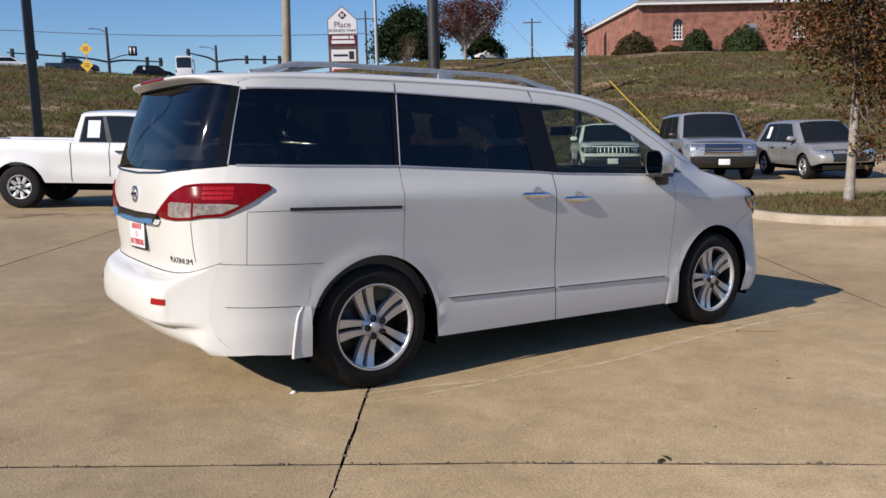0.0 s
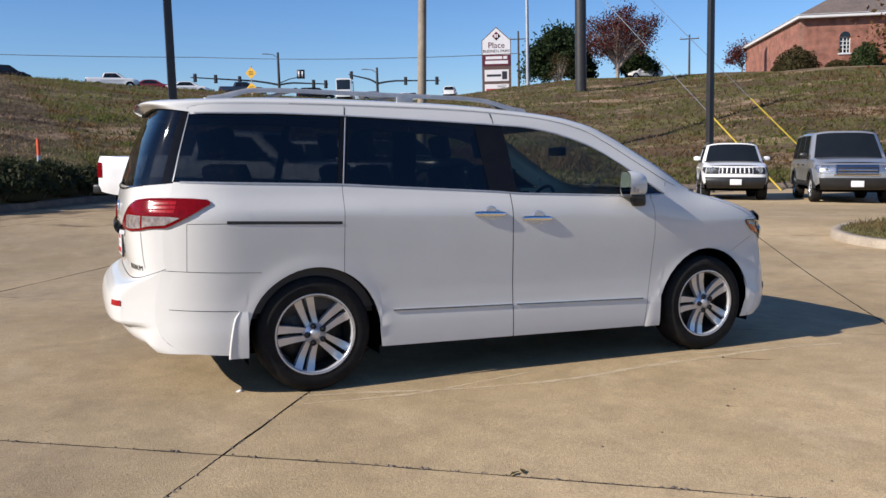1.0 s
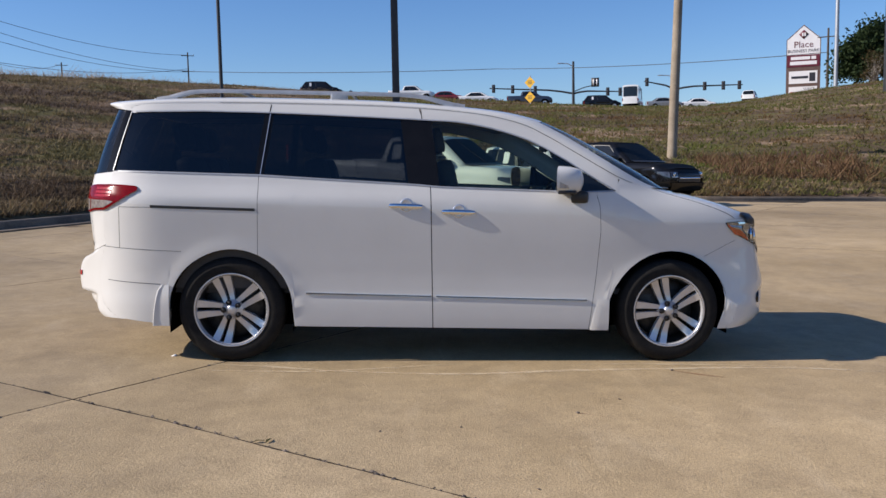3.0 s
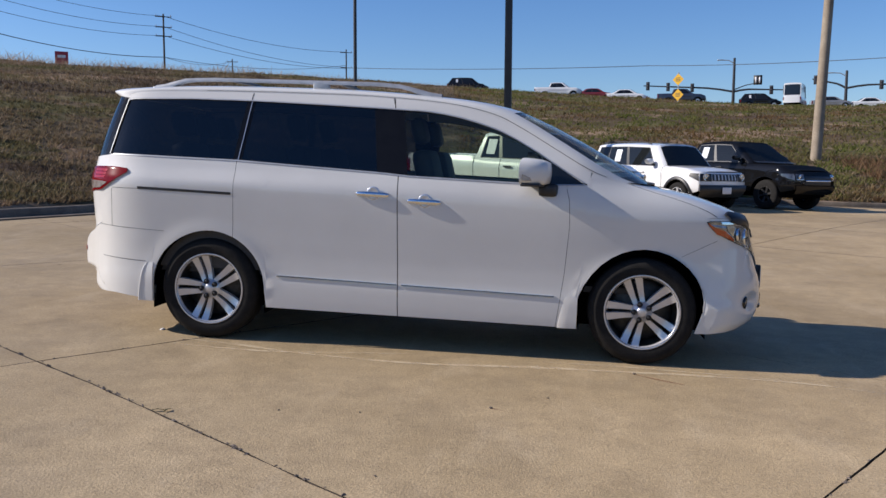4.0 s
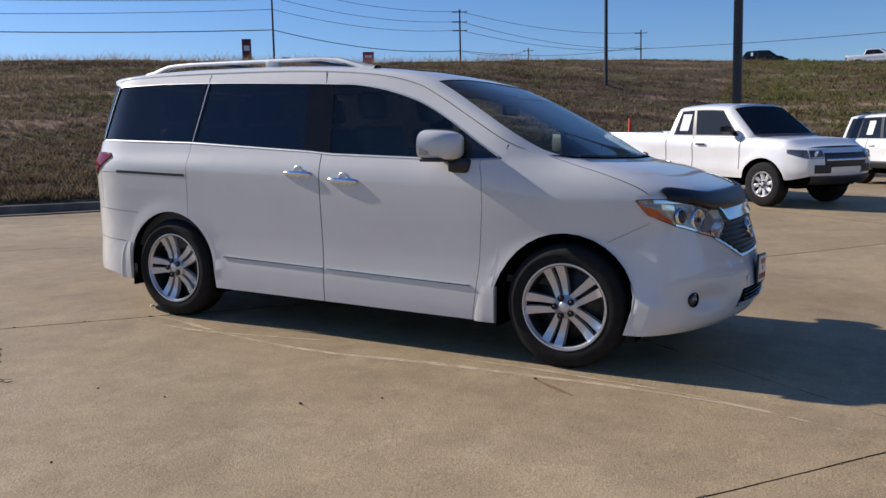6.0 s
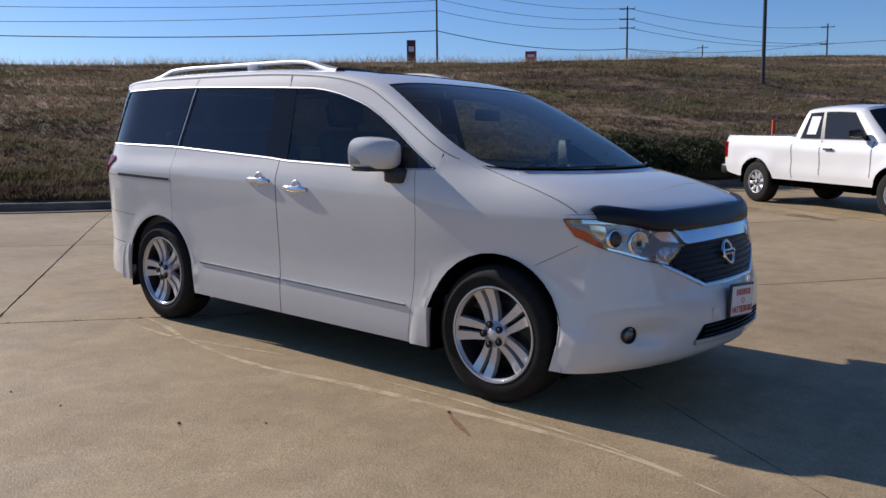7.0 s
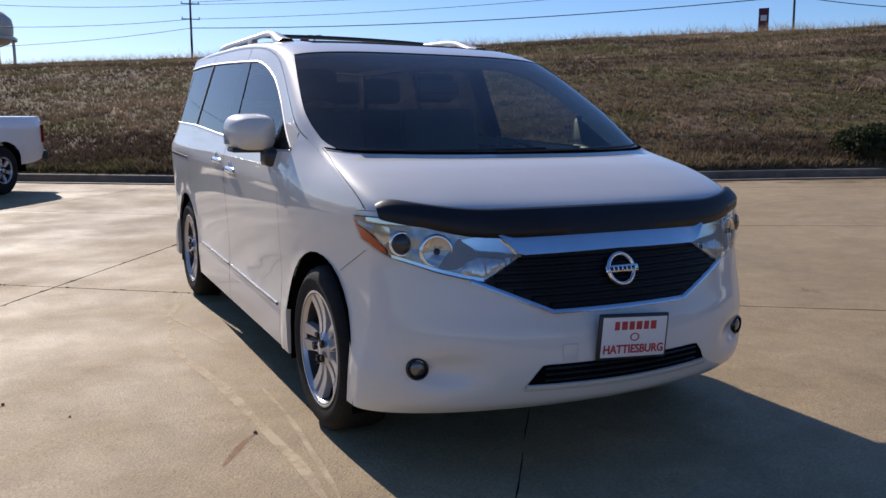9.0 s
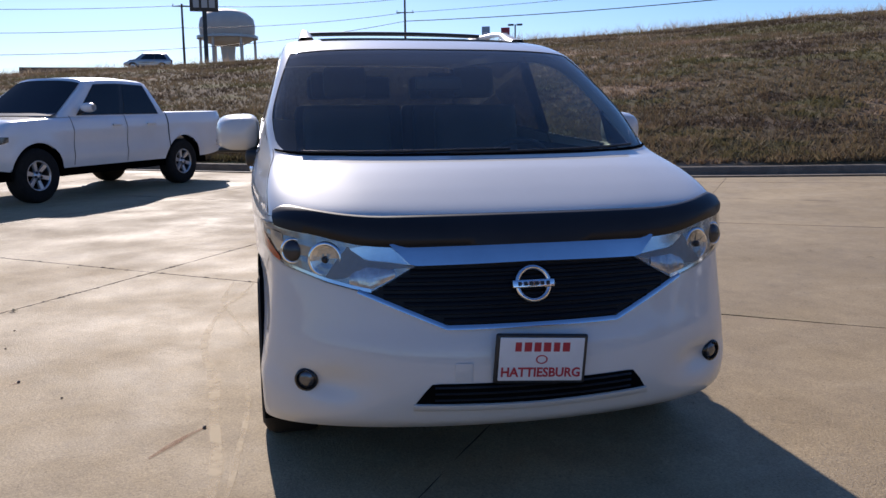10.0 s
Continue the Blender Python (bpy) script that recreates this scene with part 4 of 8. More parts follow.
# grille: a dark hexagon with slats and a bright frame
top = [(-0.585, 0.757), (-0.418, 0.843), (-0.2, 0.851), (0, 0.853), (0.2, 0.851), (0.418, 0.843), (0.585, 0.757)]
low = [(-0.585, 0.752), (-0.305, 0.646), (0, 0.638), (0.305, 0.646), (0.585, 0.752)]
rows = []
for i in range(41):
    y = -0.585 + 1.17 * i / 40
    t, b = float(np.interp(y, *zip(*top))), float(np.interp(y, *zip(*low)))
    rows.append([end_y(True, y, b + (t - b) * j / 6, 0.0015) for j in range(7)])
grille = part("grille", grid(rows), M_GRILLE, van, "black slatted grille")
for k in range(7):
    z = 0.662 + 0.027 * k
    ya = float(np.interp(z, [0.646, 0.752, 0.76, 0.843], [0.305, 0.565, 0.56, 0.418])) - 0.028
    rows = []
    for i in range(25):
        y = -ya + 2 * ya * i / 24
        rows.append([end_y(True, y, z + dz, l) for dz, l in ((-0.008, 0.004), (-0.004, 0.013), (0.005, 0.013), (0.009, 0.004))])
    part("slat", grid(rows), M_GRILLE, grille)
part("grille_frame", nose_bar([(-0.60, 0.762), (-0.56, 0.745), (-0.31, 0.640), (0.31, 0.640), (0.56, 0.745), (0.60, 0.762)], 0.018, 0.012, n=8), M_CHROME, van, "chrome lower grille frame")
rows = []
for i in range(41):
    y = -0.50 + i / 40
    k = abs(y) / 0.50
    zt, zb = 0.945 - 0.012 * k ** 3, 0.850 - 0.007 * k
    # ends cut on a slant along the lamps
    zb = zb + (zt - zb) * 0.96 * max(0.0, (k - 0.84) / 0.16)
    rise = 1 - 0.5 * smooth(0.95, 1.0, k)
    rows.append([end_y(True, y, zb + (zt - zb) * f, l * rise) for f, l in ((0, 0.0), (0.04, 0.028), (0.5, 0.021), (0.95, 0.008), (1, 0.0))])
part("grille_bar", grid(rows), M_CHROME, van, "wide chrome bar over the grille")
# round badge: a ring with a cross bar
badge = part("badge", lathe([(0.050, 0.0), (0.050, 0.010), (0.057, 0.014), (0.065, 0.012), (0.067, 0.0)], 40), M_CHROME, van, "chrome ring badge")
badge.matrix_local = Matrix.Translation(end_y(True, 0, 0.775, 0.018)) @ pose(0, 0, 0, 0, -18, 0) @ pose(0, 0, 0, 0, 0, -90)
bm = boxed(-0.076, 0.076, 0.0, 0.016, -0.014, 0.014, 0.004)
bar = part("badge_bar", bm, M_CHROME, badge)
for k in range(6):
    part("bar_mark", boxed(-0.058 + 0.0205 * k, -0.045 + 0.0205 * k, 0.0155, 0.0172, -0.007, 0.007), M_TRIM, bar, smooth=False)

# hood deflector
rows = []
for i in range(49):
    q = -0.815 + 1.63 * i / 48
    e = max(0.0, (abs(q) - 0.64) / 0.175)
    k = 1 - min(1, e) ** 2 * 0.42
    s_mid = 7.1 + 0.2 * q * q + 0.55 * smooth(0.28, 0.76, abs(q))
    row = []
    for ds, l in ((-0.72, 0.004), (-0.70, 0.016), (-0.3, 0.022), (0.15, 0.022), (0.60, 0.019), (0.74, 0.014), (0.76, 0.003)):
        up = 0.26 * smooth(0.38, 0.62, abs(q)) if ds < -0.2 else 0.0
        row.append(shell(s_mid + (ds + up) * k, q, l))
    rows.append(row)
part("hood_deflector", grid(rows), M_DEFLECTOR, van, "smoked black bug deflector")

# head lamps
for sg in (-1, 1):
    tops = [(0.45, 0.850), (0.54, 0.935), (0.70, 0.955), (0.93, 0.98), (1.0, 0.98), (1.035, 0.970)]
    lows = [(0.45, 0.843), (0.632, 0.752), (0.80, 0.786), (0.95, 0.832), (0.985, 0.856), (1.01, 0.895), (1.035, 0.948)]
    lamp = part("headlamp", nose_patch(tops, lows, 0.0035, 30, 8, side=sg), M_TRIM, van, "clear headlamp with projector and amber corner")
    # housing floor in dark chrome, stepped
    rows = []
    for i in range(37):
        a = 0.462 + 0.565 * i / 36
        t = float(np.interp(a, *zip(*tops))) - 0.005
        b = float(np.interp(a, *zip(*lows))) + 0.005
        rows.append([end_point(True, a, b + (t - b) * j / 8, 0.0042 + 0.003 * (i % 4) / 3 + 0.002 * (j % 3) / 2, sg) for j in range(9)])
    part("reflector", grid(rows), M_HOUSING, lamp, smooth=False)
    part("amber_corner", nose_patch([(0.962, 0.862), (0.985, 0.900), (1.005, 0.942), (1.03, 0.966)], [(0.962, 0.847), (0.985, 0.862), (1.01, 0.902), (1.03, 0.944)], 0.0105, 10, 4, side=sg), M_AMBER, lamp, "amber side marker")
    part("upper_trim", nose_patch([(0.86, 0.966), (0.93, 0.976), (0.995, 0.976)], [(0.86, 0.955), (0.93, 0.957), (0.995, 0.958)], 0.010, 8, 2, side=sg), M_CHROME, lamp)
    for a, z, r, face in ((0.912, 0.888, 0.036, M_PROJECTOR), (0.795, 0.864, 0.048, M_LAMPCUP)):
        c = end_point(True, a, z, 0.010, sg)
        turn = Vector((0, 1, 0)).rotation_difference(Vector((0.93, sg * 0.36, 0.10))).to_matrix().to_4x4()
        bowl = part("bowl", lathe([(r * 1.34, -0.010), (r * 1.30, -0.001), (r * 1.12, 0.003), (r * 1.02, 0.0)], 36), M_CHROME, lamp)
        bowl.matrix_local = Matrix.Translation(c) @ turn
        if face is M_PROJECTOR:
            part("projector", lathe([(r * 1.02, -0.003), (r * 1.0, 0.004), (r * 0.8, 0.009), (r * 0.4, 0.012), (0.0005, 0.013)], 28), face, bowl, "dark round projector lens")
        else:
            # faceted bowl round a small bulb cap
            bm = bmesh.new()
            for k in range(12):
                t0, t1 = 2 * math.pi * k / 12, 2 * math.pi * (k + 1) / 12
                add(bm, grid([[(q * math.cos(t), d + 0.002 * (k % 2), q * math.sin(t)) for q, d in ((r * 1.04, 0.002), (r * 0.8, -0.001), (r * 0.45, -0.004), (r * 0.22, -0.005))] for t in (t0, t1)]))
            part("projector", bm, face, bowl, "faceted reflector bowl", smooth=False)
            part("bulb_cap", lathe([(r * 0.26, -0.006), (r * 0.24, 0.004), (r * 0.12, 0.007), (0.0005, 0.008)], 16), M_TRIM, bowl)
    # mirror plate at the inner end, a grey web below it, and the clear turn bowl under that
    part("inner_panel", nose_patch([(0.470, 0.853), (0.555, 0.918), (0.63, 0.915), (0.695, 0.905)], [(0.470, 0.849), (0.555, 0.860), (0.64, 0.866), (0.695, 0.900)], 0.0115, 10, 4, side=sg), M_MIRRORPLATE, lamp, "silvered inner plate")
    part("web", nose_patch([(0.458, 0.845), (0.555, 0.857), (0.645, 0.864), (0.70, 0.915), (0.735, 0.880), (0.80, 0.808)], [(0.458, 0.840), (0.555, 0.836), (0.645, 0.842), (0.70, 0.812), (0.735, 0.800), (0.80, 0.799)], 0.0100, 18, 4, side=sg), M_LAMPWEB, lamp, "grey satin web")
    rows = []
    for i in range(19):
        a = 0.535 + 0.175 * i / 18
        t = float(np.interp(a, [0.535, 0.60, 0.67, 0.71], [0.834, 0.838, 0.842, 0.812]))
        b = float(np.interp(a, [0.535, 0.632, 0.71], [0.808, 0.766, 0.784]))
        rows.append([end_point(True, a, b + (t - b) * j / 6, 0.0075 + 0.0016 * (i // 3 % 2) + 0.004 * math.sin(math.pi * j / 6), sg) for j in range(7)])
    part("turn_lens", grid(rows), M_CLEARLENS, lamp, "clear faceted turn lens", smooth=False)
    part("side_mirror", nose_patch([(0.945, 0.945), (0.965, 0.950), (0.985, 0.955)], [(0.945, 0.900), (0.965, 0.880), (0.985, 0.915)], 0.0100, 6, 4, side=sg), M_CHROME, lamp)
    part("lower_trim", nose_patch([(0.628, 0.769), (0.70, 0.781), (0.80, 0.803), (0.95, 0.848)], [(0.628, 0.757), (0.70, 0.770), (0.80, 0.791), (0.95, 0.837)], 0.011, 14, 2, side=sg), M_CHROME, lamp)
    part("lens", nose_patch([p for p in tops if p[0] < 1.03] + [(1.028, 0.972)], [p for p in lows if p[0] < 1.03] + [(1.028, 0.941)], 0.016, 30, 8, side=sg, hem=0.014), G_LENS, lamp)
    # fog lamp in its dish
    c = end_point(True, 0.866, 0.438, -0.03, sg)
    d = Vector((0.93, sg * 0.36, 0))
    m = Matrix.Translation(c) @ Vector((0, 1, 0)).rotation_difference(d).to_matrix().to_4x4() @ Matrix.Scale(0.86, 4)
    fog = part("fog_lamp", lathe([(0.050, -0.02), (0.048, 0.012), (0.040, 0.015), (0.037, 0.002), (0.02, 0.010), (0.0005, 0.012)], 32), M_GLOSSBLACK, van, "round fog lamp")
    fog.matrix_local = m
    part("fog_lens", lathe([(0.035, 0.004), (0.028, 0.010), (0.015, 0.014), (0.0005, 0.015)], 24), M_FOGGLASS, fog)

# lower intake, plate, small cover
rows = []
for i in range(31):
    y = -0.425 + 0.85 * i / 30
    k = abs(y) / 0.425
    zt, zb = 0.452, 0.372 + 0.004 * k
    zt = zt - 0.075 * max(0, (k - 0.86) / 0.14) ** 1.2
    rows.append([end_y(True, y, zb + (zt - zb) * f, 0.003) for f in (0, 0.33, 0.66, 1)])
intake = part("lower_intake", grid(rows), M_DARK, van, "black lower air intake")
for z in (0.392, 0.415, 0.437):
    rows = [[end_y(True, y, z + dz, l) for dz, l in ((-0.004, 0.003), (0, 0.009), (0.004, 0.003))] for y in np.linspace(-0.36, 0.36, 20)]
    part("slat", grid(rows), M_TRIM, intake)
part("intake_lip", nose_bar([(-0.43, 0.366), (0, 0.362), (0.43, 0.366)], 0.026, 0.014, 0.012, n=16), M_PEARL, van)


def build_plate(m, name):
    """A dealer plate in a black frame, at m: its face looks along its own y, x to the reader's left."""
    pl = part(name, boxed(-0.165, 0.165, -0.012, 0.0, -0.088, 0.088, 0.008), M_TRIM, van, "white dealer plate with red lettering in a black frame")
    pl.matrix_local = m
    part("plate_face", boxed(-0.152, 0.152, 0.0, 0.004, -0.076, 0.076, 0.003), M_PLATEWHITE, pl)
    for k in range(6):
        w = (0.022, 0.026, 0.024, 0.026, 0.022, 0.026)[k]
        x = 0.0865 - 0.0345 * k
        part("bar_mark", boxed(x - w / 2, x + w / 2, 0.004, 0.0052, 0.028, 0.060), M_PLATERED, pl, smooth=False)
    em = part("oval_mark", lathe([(0.014, 0.004), (0.014, 0.0055), (0.0185, 0.0055), (0.0185, 0.004)], 28), M_PLATERED, pl)
    em.matrix_local = pose(0, 0, 0) @ Matrix.Diagonal((1.15, 1, 0.85, 1))
    word("word", "HATTIESBURG", 0.045, pose(0, 0.0046, -0.047, 90, 0, 180), M_PLATERED, pl, bold=0.0012)
    return pl


c = end_y(True, 0, 0.53, 0.02)
build_plate(Matrix.Translation(c + Vector((0.004, 0.004, 0))) @ pose(0, 0, 0, 0, -4, -90) , "front_plate")
c = end_y(False, 0, 0.875, 0.012)
build_plate(Matrix.Translation(c) @ pose(0, 0, 0, 0, 2, 90), "rear_plate")
c = end_y(True, -0.26, 0.49, 0.002)
cover = part("tow_cover", boxed(-0.002, 0.002, -0.03, 0.03, -0.032, 0.032, 0.0015), M_PEARL, van)
cover.matrix_local = Matrix.Translation(c) @ pose(0, 0, 0, 0, 0, -9)

# shut lines of hood and bumper
for sg in (-1, 1):
    rows = []
    for i in range(25):
        s = 8.1 + 3.9 * i / 24
        rows.append([shell(s, sg * q, 0.0015) for q in (0.928, 0.9325, 0.937)])
    part("shut_line", grid(rows), M_DARK, van)
    rows = [[(x, sg * (side_w(x, z + k) + 0.001), z + k) for k in (-0.0011, 0.0011)] for x, z in [(1.735 + 0.225 * i / 8, 0.735 + 0.115 * i / 8) for i in range(9)]]
    part("shut_line", grid(rows), M_DARK, van)
    rows = [[(x, sg * (side_w(x, z + k) + 0.001), z + k) for k in (-0.0012, 0.0012)] for x, z in [(-2.37 + 0.545 * i / 12, 0.775 - 0.024 * (i / 12)) for i in range(13)]]
    part("shut_line", grid(rows), M_DARK, van)
    rows = [[(x, sg * (side_w(x, z + k) + 0.001), z + k) for k in (-0.0015, 0.0015)] for x, z in [(-2.34 + 0.375 * i / 10, 0.548 - 0.018 * i / 10) for i in range(11)]]
    part("shut_line", grid(rows), M_DARK, van)
    rows = [[(x + k, sg * (side_w(x, z) + 0.001), z) for k in (-0.0013, 0.0013)] for x, z in [(-2.237 - 0.004 * i / 8, 1.04 - 0.27 * i / 8) for i in range(9)]]
    part("shut_line", grid(rows), M_DARK, van)
    rows = [[(x, sg * (side_w(x, z + k) + 0.001), z + k) for k in (-0.0011, 0.0011)] for x, z in [(-2.237 + 0.215 * i / 6, 1.044) for i in range(7)]]
    part("shut_line", grid(rows), M_DARK, van)
    # tailgate edge
    rows = [[end_point(False, a + k, z, 0.0015, sg) for k in (-0.0018, 0.0018)] for a, z in [(0.945, 0.782 + 0.21 * i / 8) for i in range(9)]]
    part("shut_line", grid(rows), M_DARK, van)
    # seams across the roof edge
    for x, xt in ((-1.258, -1.25), (-0.232, -0.245)):
        rows = []
        for i in range(6):
            z = 1.69 + 0.05 * i / 5
            rows.append([(x + (xt - x) * i / 5 + k, sg * (side_w(x, z) + 0.0015), z) for k in (-0.0018, 0.0018)])
        part("shut_line", grid(rows), M_DARK, van)

# tail lamps
for sg in (-1, 1):
    tops = [(0.50, 1.018), (0.60, 1.068), (0.74, 1.135), (0.88, 1.178), (1.0, 1.192), (1.12, 1.190), (1.21, 1.183), (1.225, 1.168)]
    lows = [(0.50, 1.008), (0.64, 0.998), (0.80, 0.995), (0.95, 1.003), (1.03, 1.03), (1.12, 1.085), (1.20, 1.140), (1.225, 1.155)]
    tl = part("tail_lamp", nose_patch(tops, lows, 0.013, 36, 10, front=False, side=sg, hem=0.017), M_REDLENS, van, "red tail lamp with clear lower lens")
    part("clear_lens", nose_patch([(0.71, 1.080), (0.74, 1.091), (0.85, 1.091), (0.945, 1.088)], [(0.71, 1.020), (0.74, 1.012), (0.85, 1.011), (0.945, 1.017)], 0.0150, 16, 6, front=False, side=sg, hem=0.004), M_TAILCLEAR, tl, "clear reversing lens")
    part("turn_lens", nose_patch([(0.957, 1.088), (1.02, 1.086), (1.075, 1.080)], [(0.957, 1.020), (1.0, 1.034), (1.075, 1.076)], 0.0150, 14, 6, front=False, side=sg, hem=0.004), M_TAILCLEAR, tl, "clear turn lens")
    for z in (1.108, 1.132, 1.156):
        part("brake_lens", nose_patch([(0.985, z + 0.018), (1.045, z + 0.018)], [(0.985, z), (1.045, z)], 0.0145, 8, 3, front=False, side=sg, hem=0.003), M_BRAKELENS, tl, "bright red brake lens")
    part("reflector", nose_patch([(0.70, 0.585), (0.87, 0.585)], [(0.70, 0.553), (0.87, 0.553)], 0.006, 8, 2, front=False, side=sg, hem=0.008), M_BRAKELENS, van, "small red bumper reflector")
part("tailgate_bar", nose_bar([(-0.445, 1.012), (-0.40, 0.985), (0, 0.978), (0.40, 0.985), (0.445, 1.012)], 0.06, 0.034, 0.03, n=10, front=False, lean=0.03), M_CHROME, van, "chrome tailgate bar")
badge2 = part("badge", lathe([(0.036, 0.0), (0.036, 0.006), (0.041, 0.009), (0.047, 0.007), (0.049, 0.0)], 36), M_CHROME, van, "chrome ring badge")
badge2.matrix_local = Matrix.Translation(end_y(False, 0, 1.105, 0.004)) @ pose(0, 0, 0, 0, 4, 90)
part("badge_bar", boxed(-0.055, 0.055, 0.0, 0.010, -0.010, 0.010, 0.003), M_CHROME, badge2)
letters = word("trim_badge", "PLATINUM", 0.044, Matrix.Identity(4), M_GLOSSBLACK, van, "small dark lettering")
for v in letters.data.vertices:
    # laid on to the curved tailgate
    v.co = Vector(end_y(False, -0.622 - v.co.x, 0.780 + v.co.y, 0.0025 + v.co.z))
part("rear_window_trim", nose_bar([(-0.70, 1.262), (-0.4, 1.238), (0, 1.228), (0.4, 1.238), (0.70, 1.262)], 0.012, 0.006, n=8, front=False), M_GLOSSBLACK, van)
rows = [[shell(21.98 + 0.3 * i / 4, q, 0.004) for q in np.linspace(-0.09, 0.09, 9)] for i in range(5)]
part("high_brake_lamp", grid(rows), M_REDLENS, van, "red high brake lamp")
for sg in (-1, 1):
    # bright edge between rear glass and side glass
    rows = [[shell(S_RGLASS - 0.3 + 2.25 * i / 16, sg * q, 0.003) for q in (0.9987, 1.0)] for i in range(17)]
    part("rear_edge_trim", grid(rows), M_RAIL, van)

# door handles
for sg in (-1, 1):
    for x, z, d in ((-0.333, 1.069, "sliding_door"), (0.022, 1.032, "front_door")):
        y = side_w(x, z)
        dish = part("handle_cup", lathe([(0.046, 0.0), (0.042, 0.003), (0.036, 0.0035), (0.024, 0.002), (0.0005, 0.001)], 28), M_ALLOY, doors[d, sg], "bright handle cup")
        dish.matrix_local = pose(x + 0.005, sg * y, z + 0.006, 0, 0, 0 if sg > 0 else 180)
        pts = [(x - 0.112, y + 0.004, z), (x - 0.10, y + 0.009, z), (x - 0.05, y + 0.013, z), (x + 0.03, y + 0.013, z - 0.002), (x + 0.085, y + 0.011, z - 0.003), (x + 0.112, y + 0.004, z - 0.003)]
        rows = []
        for i, p in enumerate(pts):
            h = (0.012, 0.017, 0.018, 0.018, 0.018, 0.012)[i]
            rows.append([(p[0], sg * (p[1] + o), p[2] + dz) for o, dz in ((-0.012, -h), (0.002, -h * 0.8), (0.006, 0), (0.002, h * 0.8), (-0.012, h))])
        part("handle", grid(rows), M_CHROME, doors[d, sg], "chrome pull handle")

# mirrors
for sg in (-1, 1):
    # housing: broad and flat-footed, full to the front and rounded at its rim
    rows = []
    for i in range(12):
        u = i / 11
        x = 0.635 + 0.165 * u
        k = (1 - u ** 3) ** 0.5 if u < 1 else 0.0
        w, h = 0.106 * (0.55 + 0.45 * k) * (1 if u < 1 else 0.6), 0.090 * (0.50 + 0.50 * k) * (1 if u < 1 else 0.55)
        cy, cz = 1.022 - 0.012 * u, 1.258 - 0.008 * u
        loop = []
        for j in range(28):
            t = 2 * math.pi * j / 28
            c, sn = math.cos(t), math.sin(t)
            # the top falls away outwards, the inner edge stands upright
            dz = h * math.copysign(abs(sn) ** 0.6, sn) + (0.012 * c if sn > 0 else 0.0) * -1.0
            loop.append((x, sg * (cy + w * math.copysign(abs(c) ** 0.58, c)), cz + dz))
        rows.append(loop)
    rows.append([(0.803, sg * (1.010 + 0.02 * math.cos(2 * math.pi * j / 28)), 1.25 + 0.016 * math.sin(2 * math.pi * j / 28)) for j in range(28)])
    bm = grid(rows, closed=True)
    bm.verts.ensure_lookup_table()
    bm.faces.new(bm.verts[-28:])
    mir = part("mirror", bm, M_PEARL, doors["front_door", sg], "white door mirror with turn signal")
    bm = bmesh.new()
    vs = [bm.verts.new((0.637, y * 0.93 + sg * 1.01 * 0.07, 1.262 + (z - 1.262) * 0.9)) for x, y, z in rows[0]]
    bm.faces.new(vs)
    part("mirror_glass", bm, M_MIRROR, mir)
    bm = boxed(0.64, 0.765, min(sg * 0.905, sg * 1.115), max(sg * 0.905, sg * 1.115), 1.162, 1.186, 0.010)
    part("mirror_base", bm, M_TRIM, mir, "black lower mirror shell")
    bm = boxed(0.715, 0.835, min(sg * 0.885, sg * 0.985), max(sg * 0.885, sg * 0.985), 1.098, 1.182, 0.025)
    part("mirror_foot", bm, M_TRIM, mir)
    rows = [[(0.655 + 0.075 * u, sg * (1.129 - 0.012 * u * u - 0.04 * max(0, u - 0.6)), 1.20 + f * (0.042 - 0.03 * u)) for f in (0, 0.5, 1)] for u in np.linspace(0, 1, 7)]
    part("turn_signal", grid(rows), M_CLEARLENS, mir)
    # the glass turns in towards the driver
    for ob in [mir] + list(mir.children):
        for v in ob.data.vertices:
            v.co.x += 0.05 - 0.30 * (abs(v.co.y) - 1.024)

# roof rails and cross bars
for sg in (-1, 1):
    pts = []
    for i in range(29):
        u = i / 28
        x = -2.06 + 2.14 * u
        roof_z = float(np.interp(x, [-2.1, -1.6, -0.4, 0.1], [1.775, 1.792, 1.783, 1.752]))
        pts.append((x, sg * (0.575 + 0.055 * u), roof_z + 0.056 * smooth(0.0, 0.13, u) * smooth(1.0, 0.84, u) - 0.004))
    rows = []
    for i, p in enumerate(pts):
        u = i / 28
        w = 0.018 + 0.03 * smooth(0.80, 1.0, u) + 0.012 * smooth(0.16, 0.0, u)
        h = 0.013 + 0.010 * smooth(0.85, 1.0, u) + 0.008 * smooth(0.16, 0.0, u)
        rows.append([(p[0], p[1] + a * w, p[2] + b * h) for a, b in ((-1, -1), (-1, 0.2), (-0.6, 1), (0.6, 1), (1, 0.2), (1, -1))])
    rail = part("roof_rail", grid(rows, closed=True), M_RAIL, van, "satin silver roof rail")
    part("rail_foot", boxed(-2.08, -1.98, min(sg * 0.555, sg * 0.60), max(sg * 0.555, sg * 0.60), 1.755, 1.785, 0.008), M_RAIL, rail)
    part("rail_foot", boxed(-0.86, -0.74, min(sg * 0.585, sg * 0.625), max(sg * 0.585, sg * 0.625), 1.78, 1.84, 0.008), M_RAIL, rail)
for x in (-0.72, -1.52):
    pts = [(x, y, 1.848 + 0.012 * (1 - (y / 0.6) ** 2)) for y in np.linspace(-0.60, 0.60, 13)]
    part("cross_bar", tube(pts, 0.014, 8), M_TRIM, van, "dark roof cross bar")
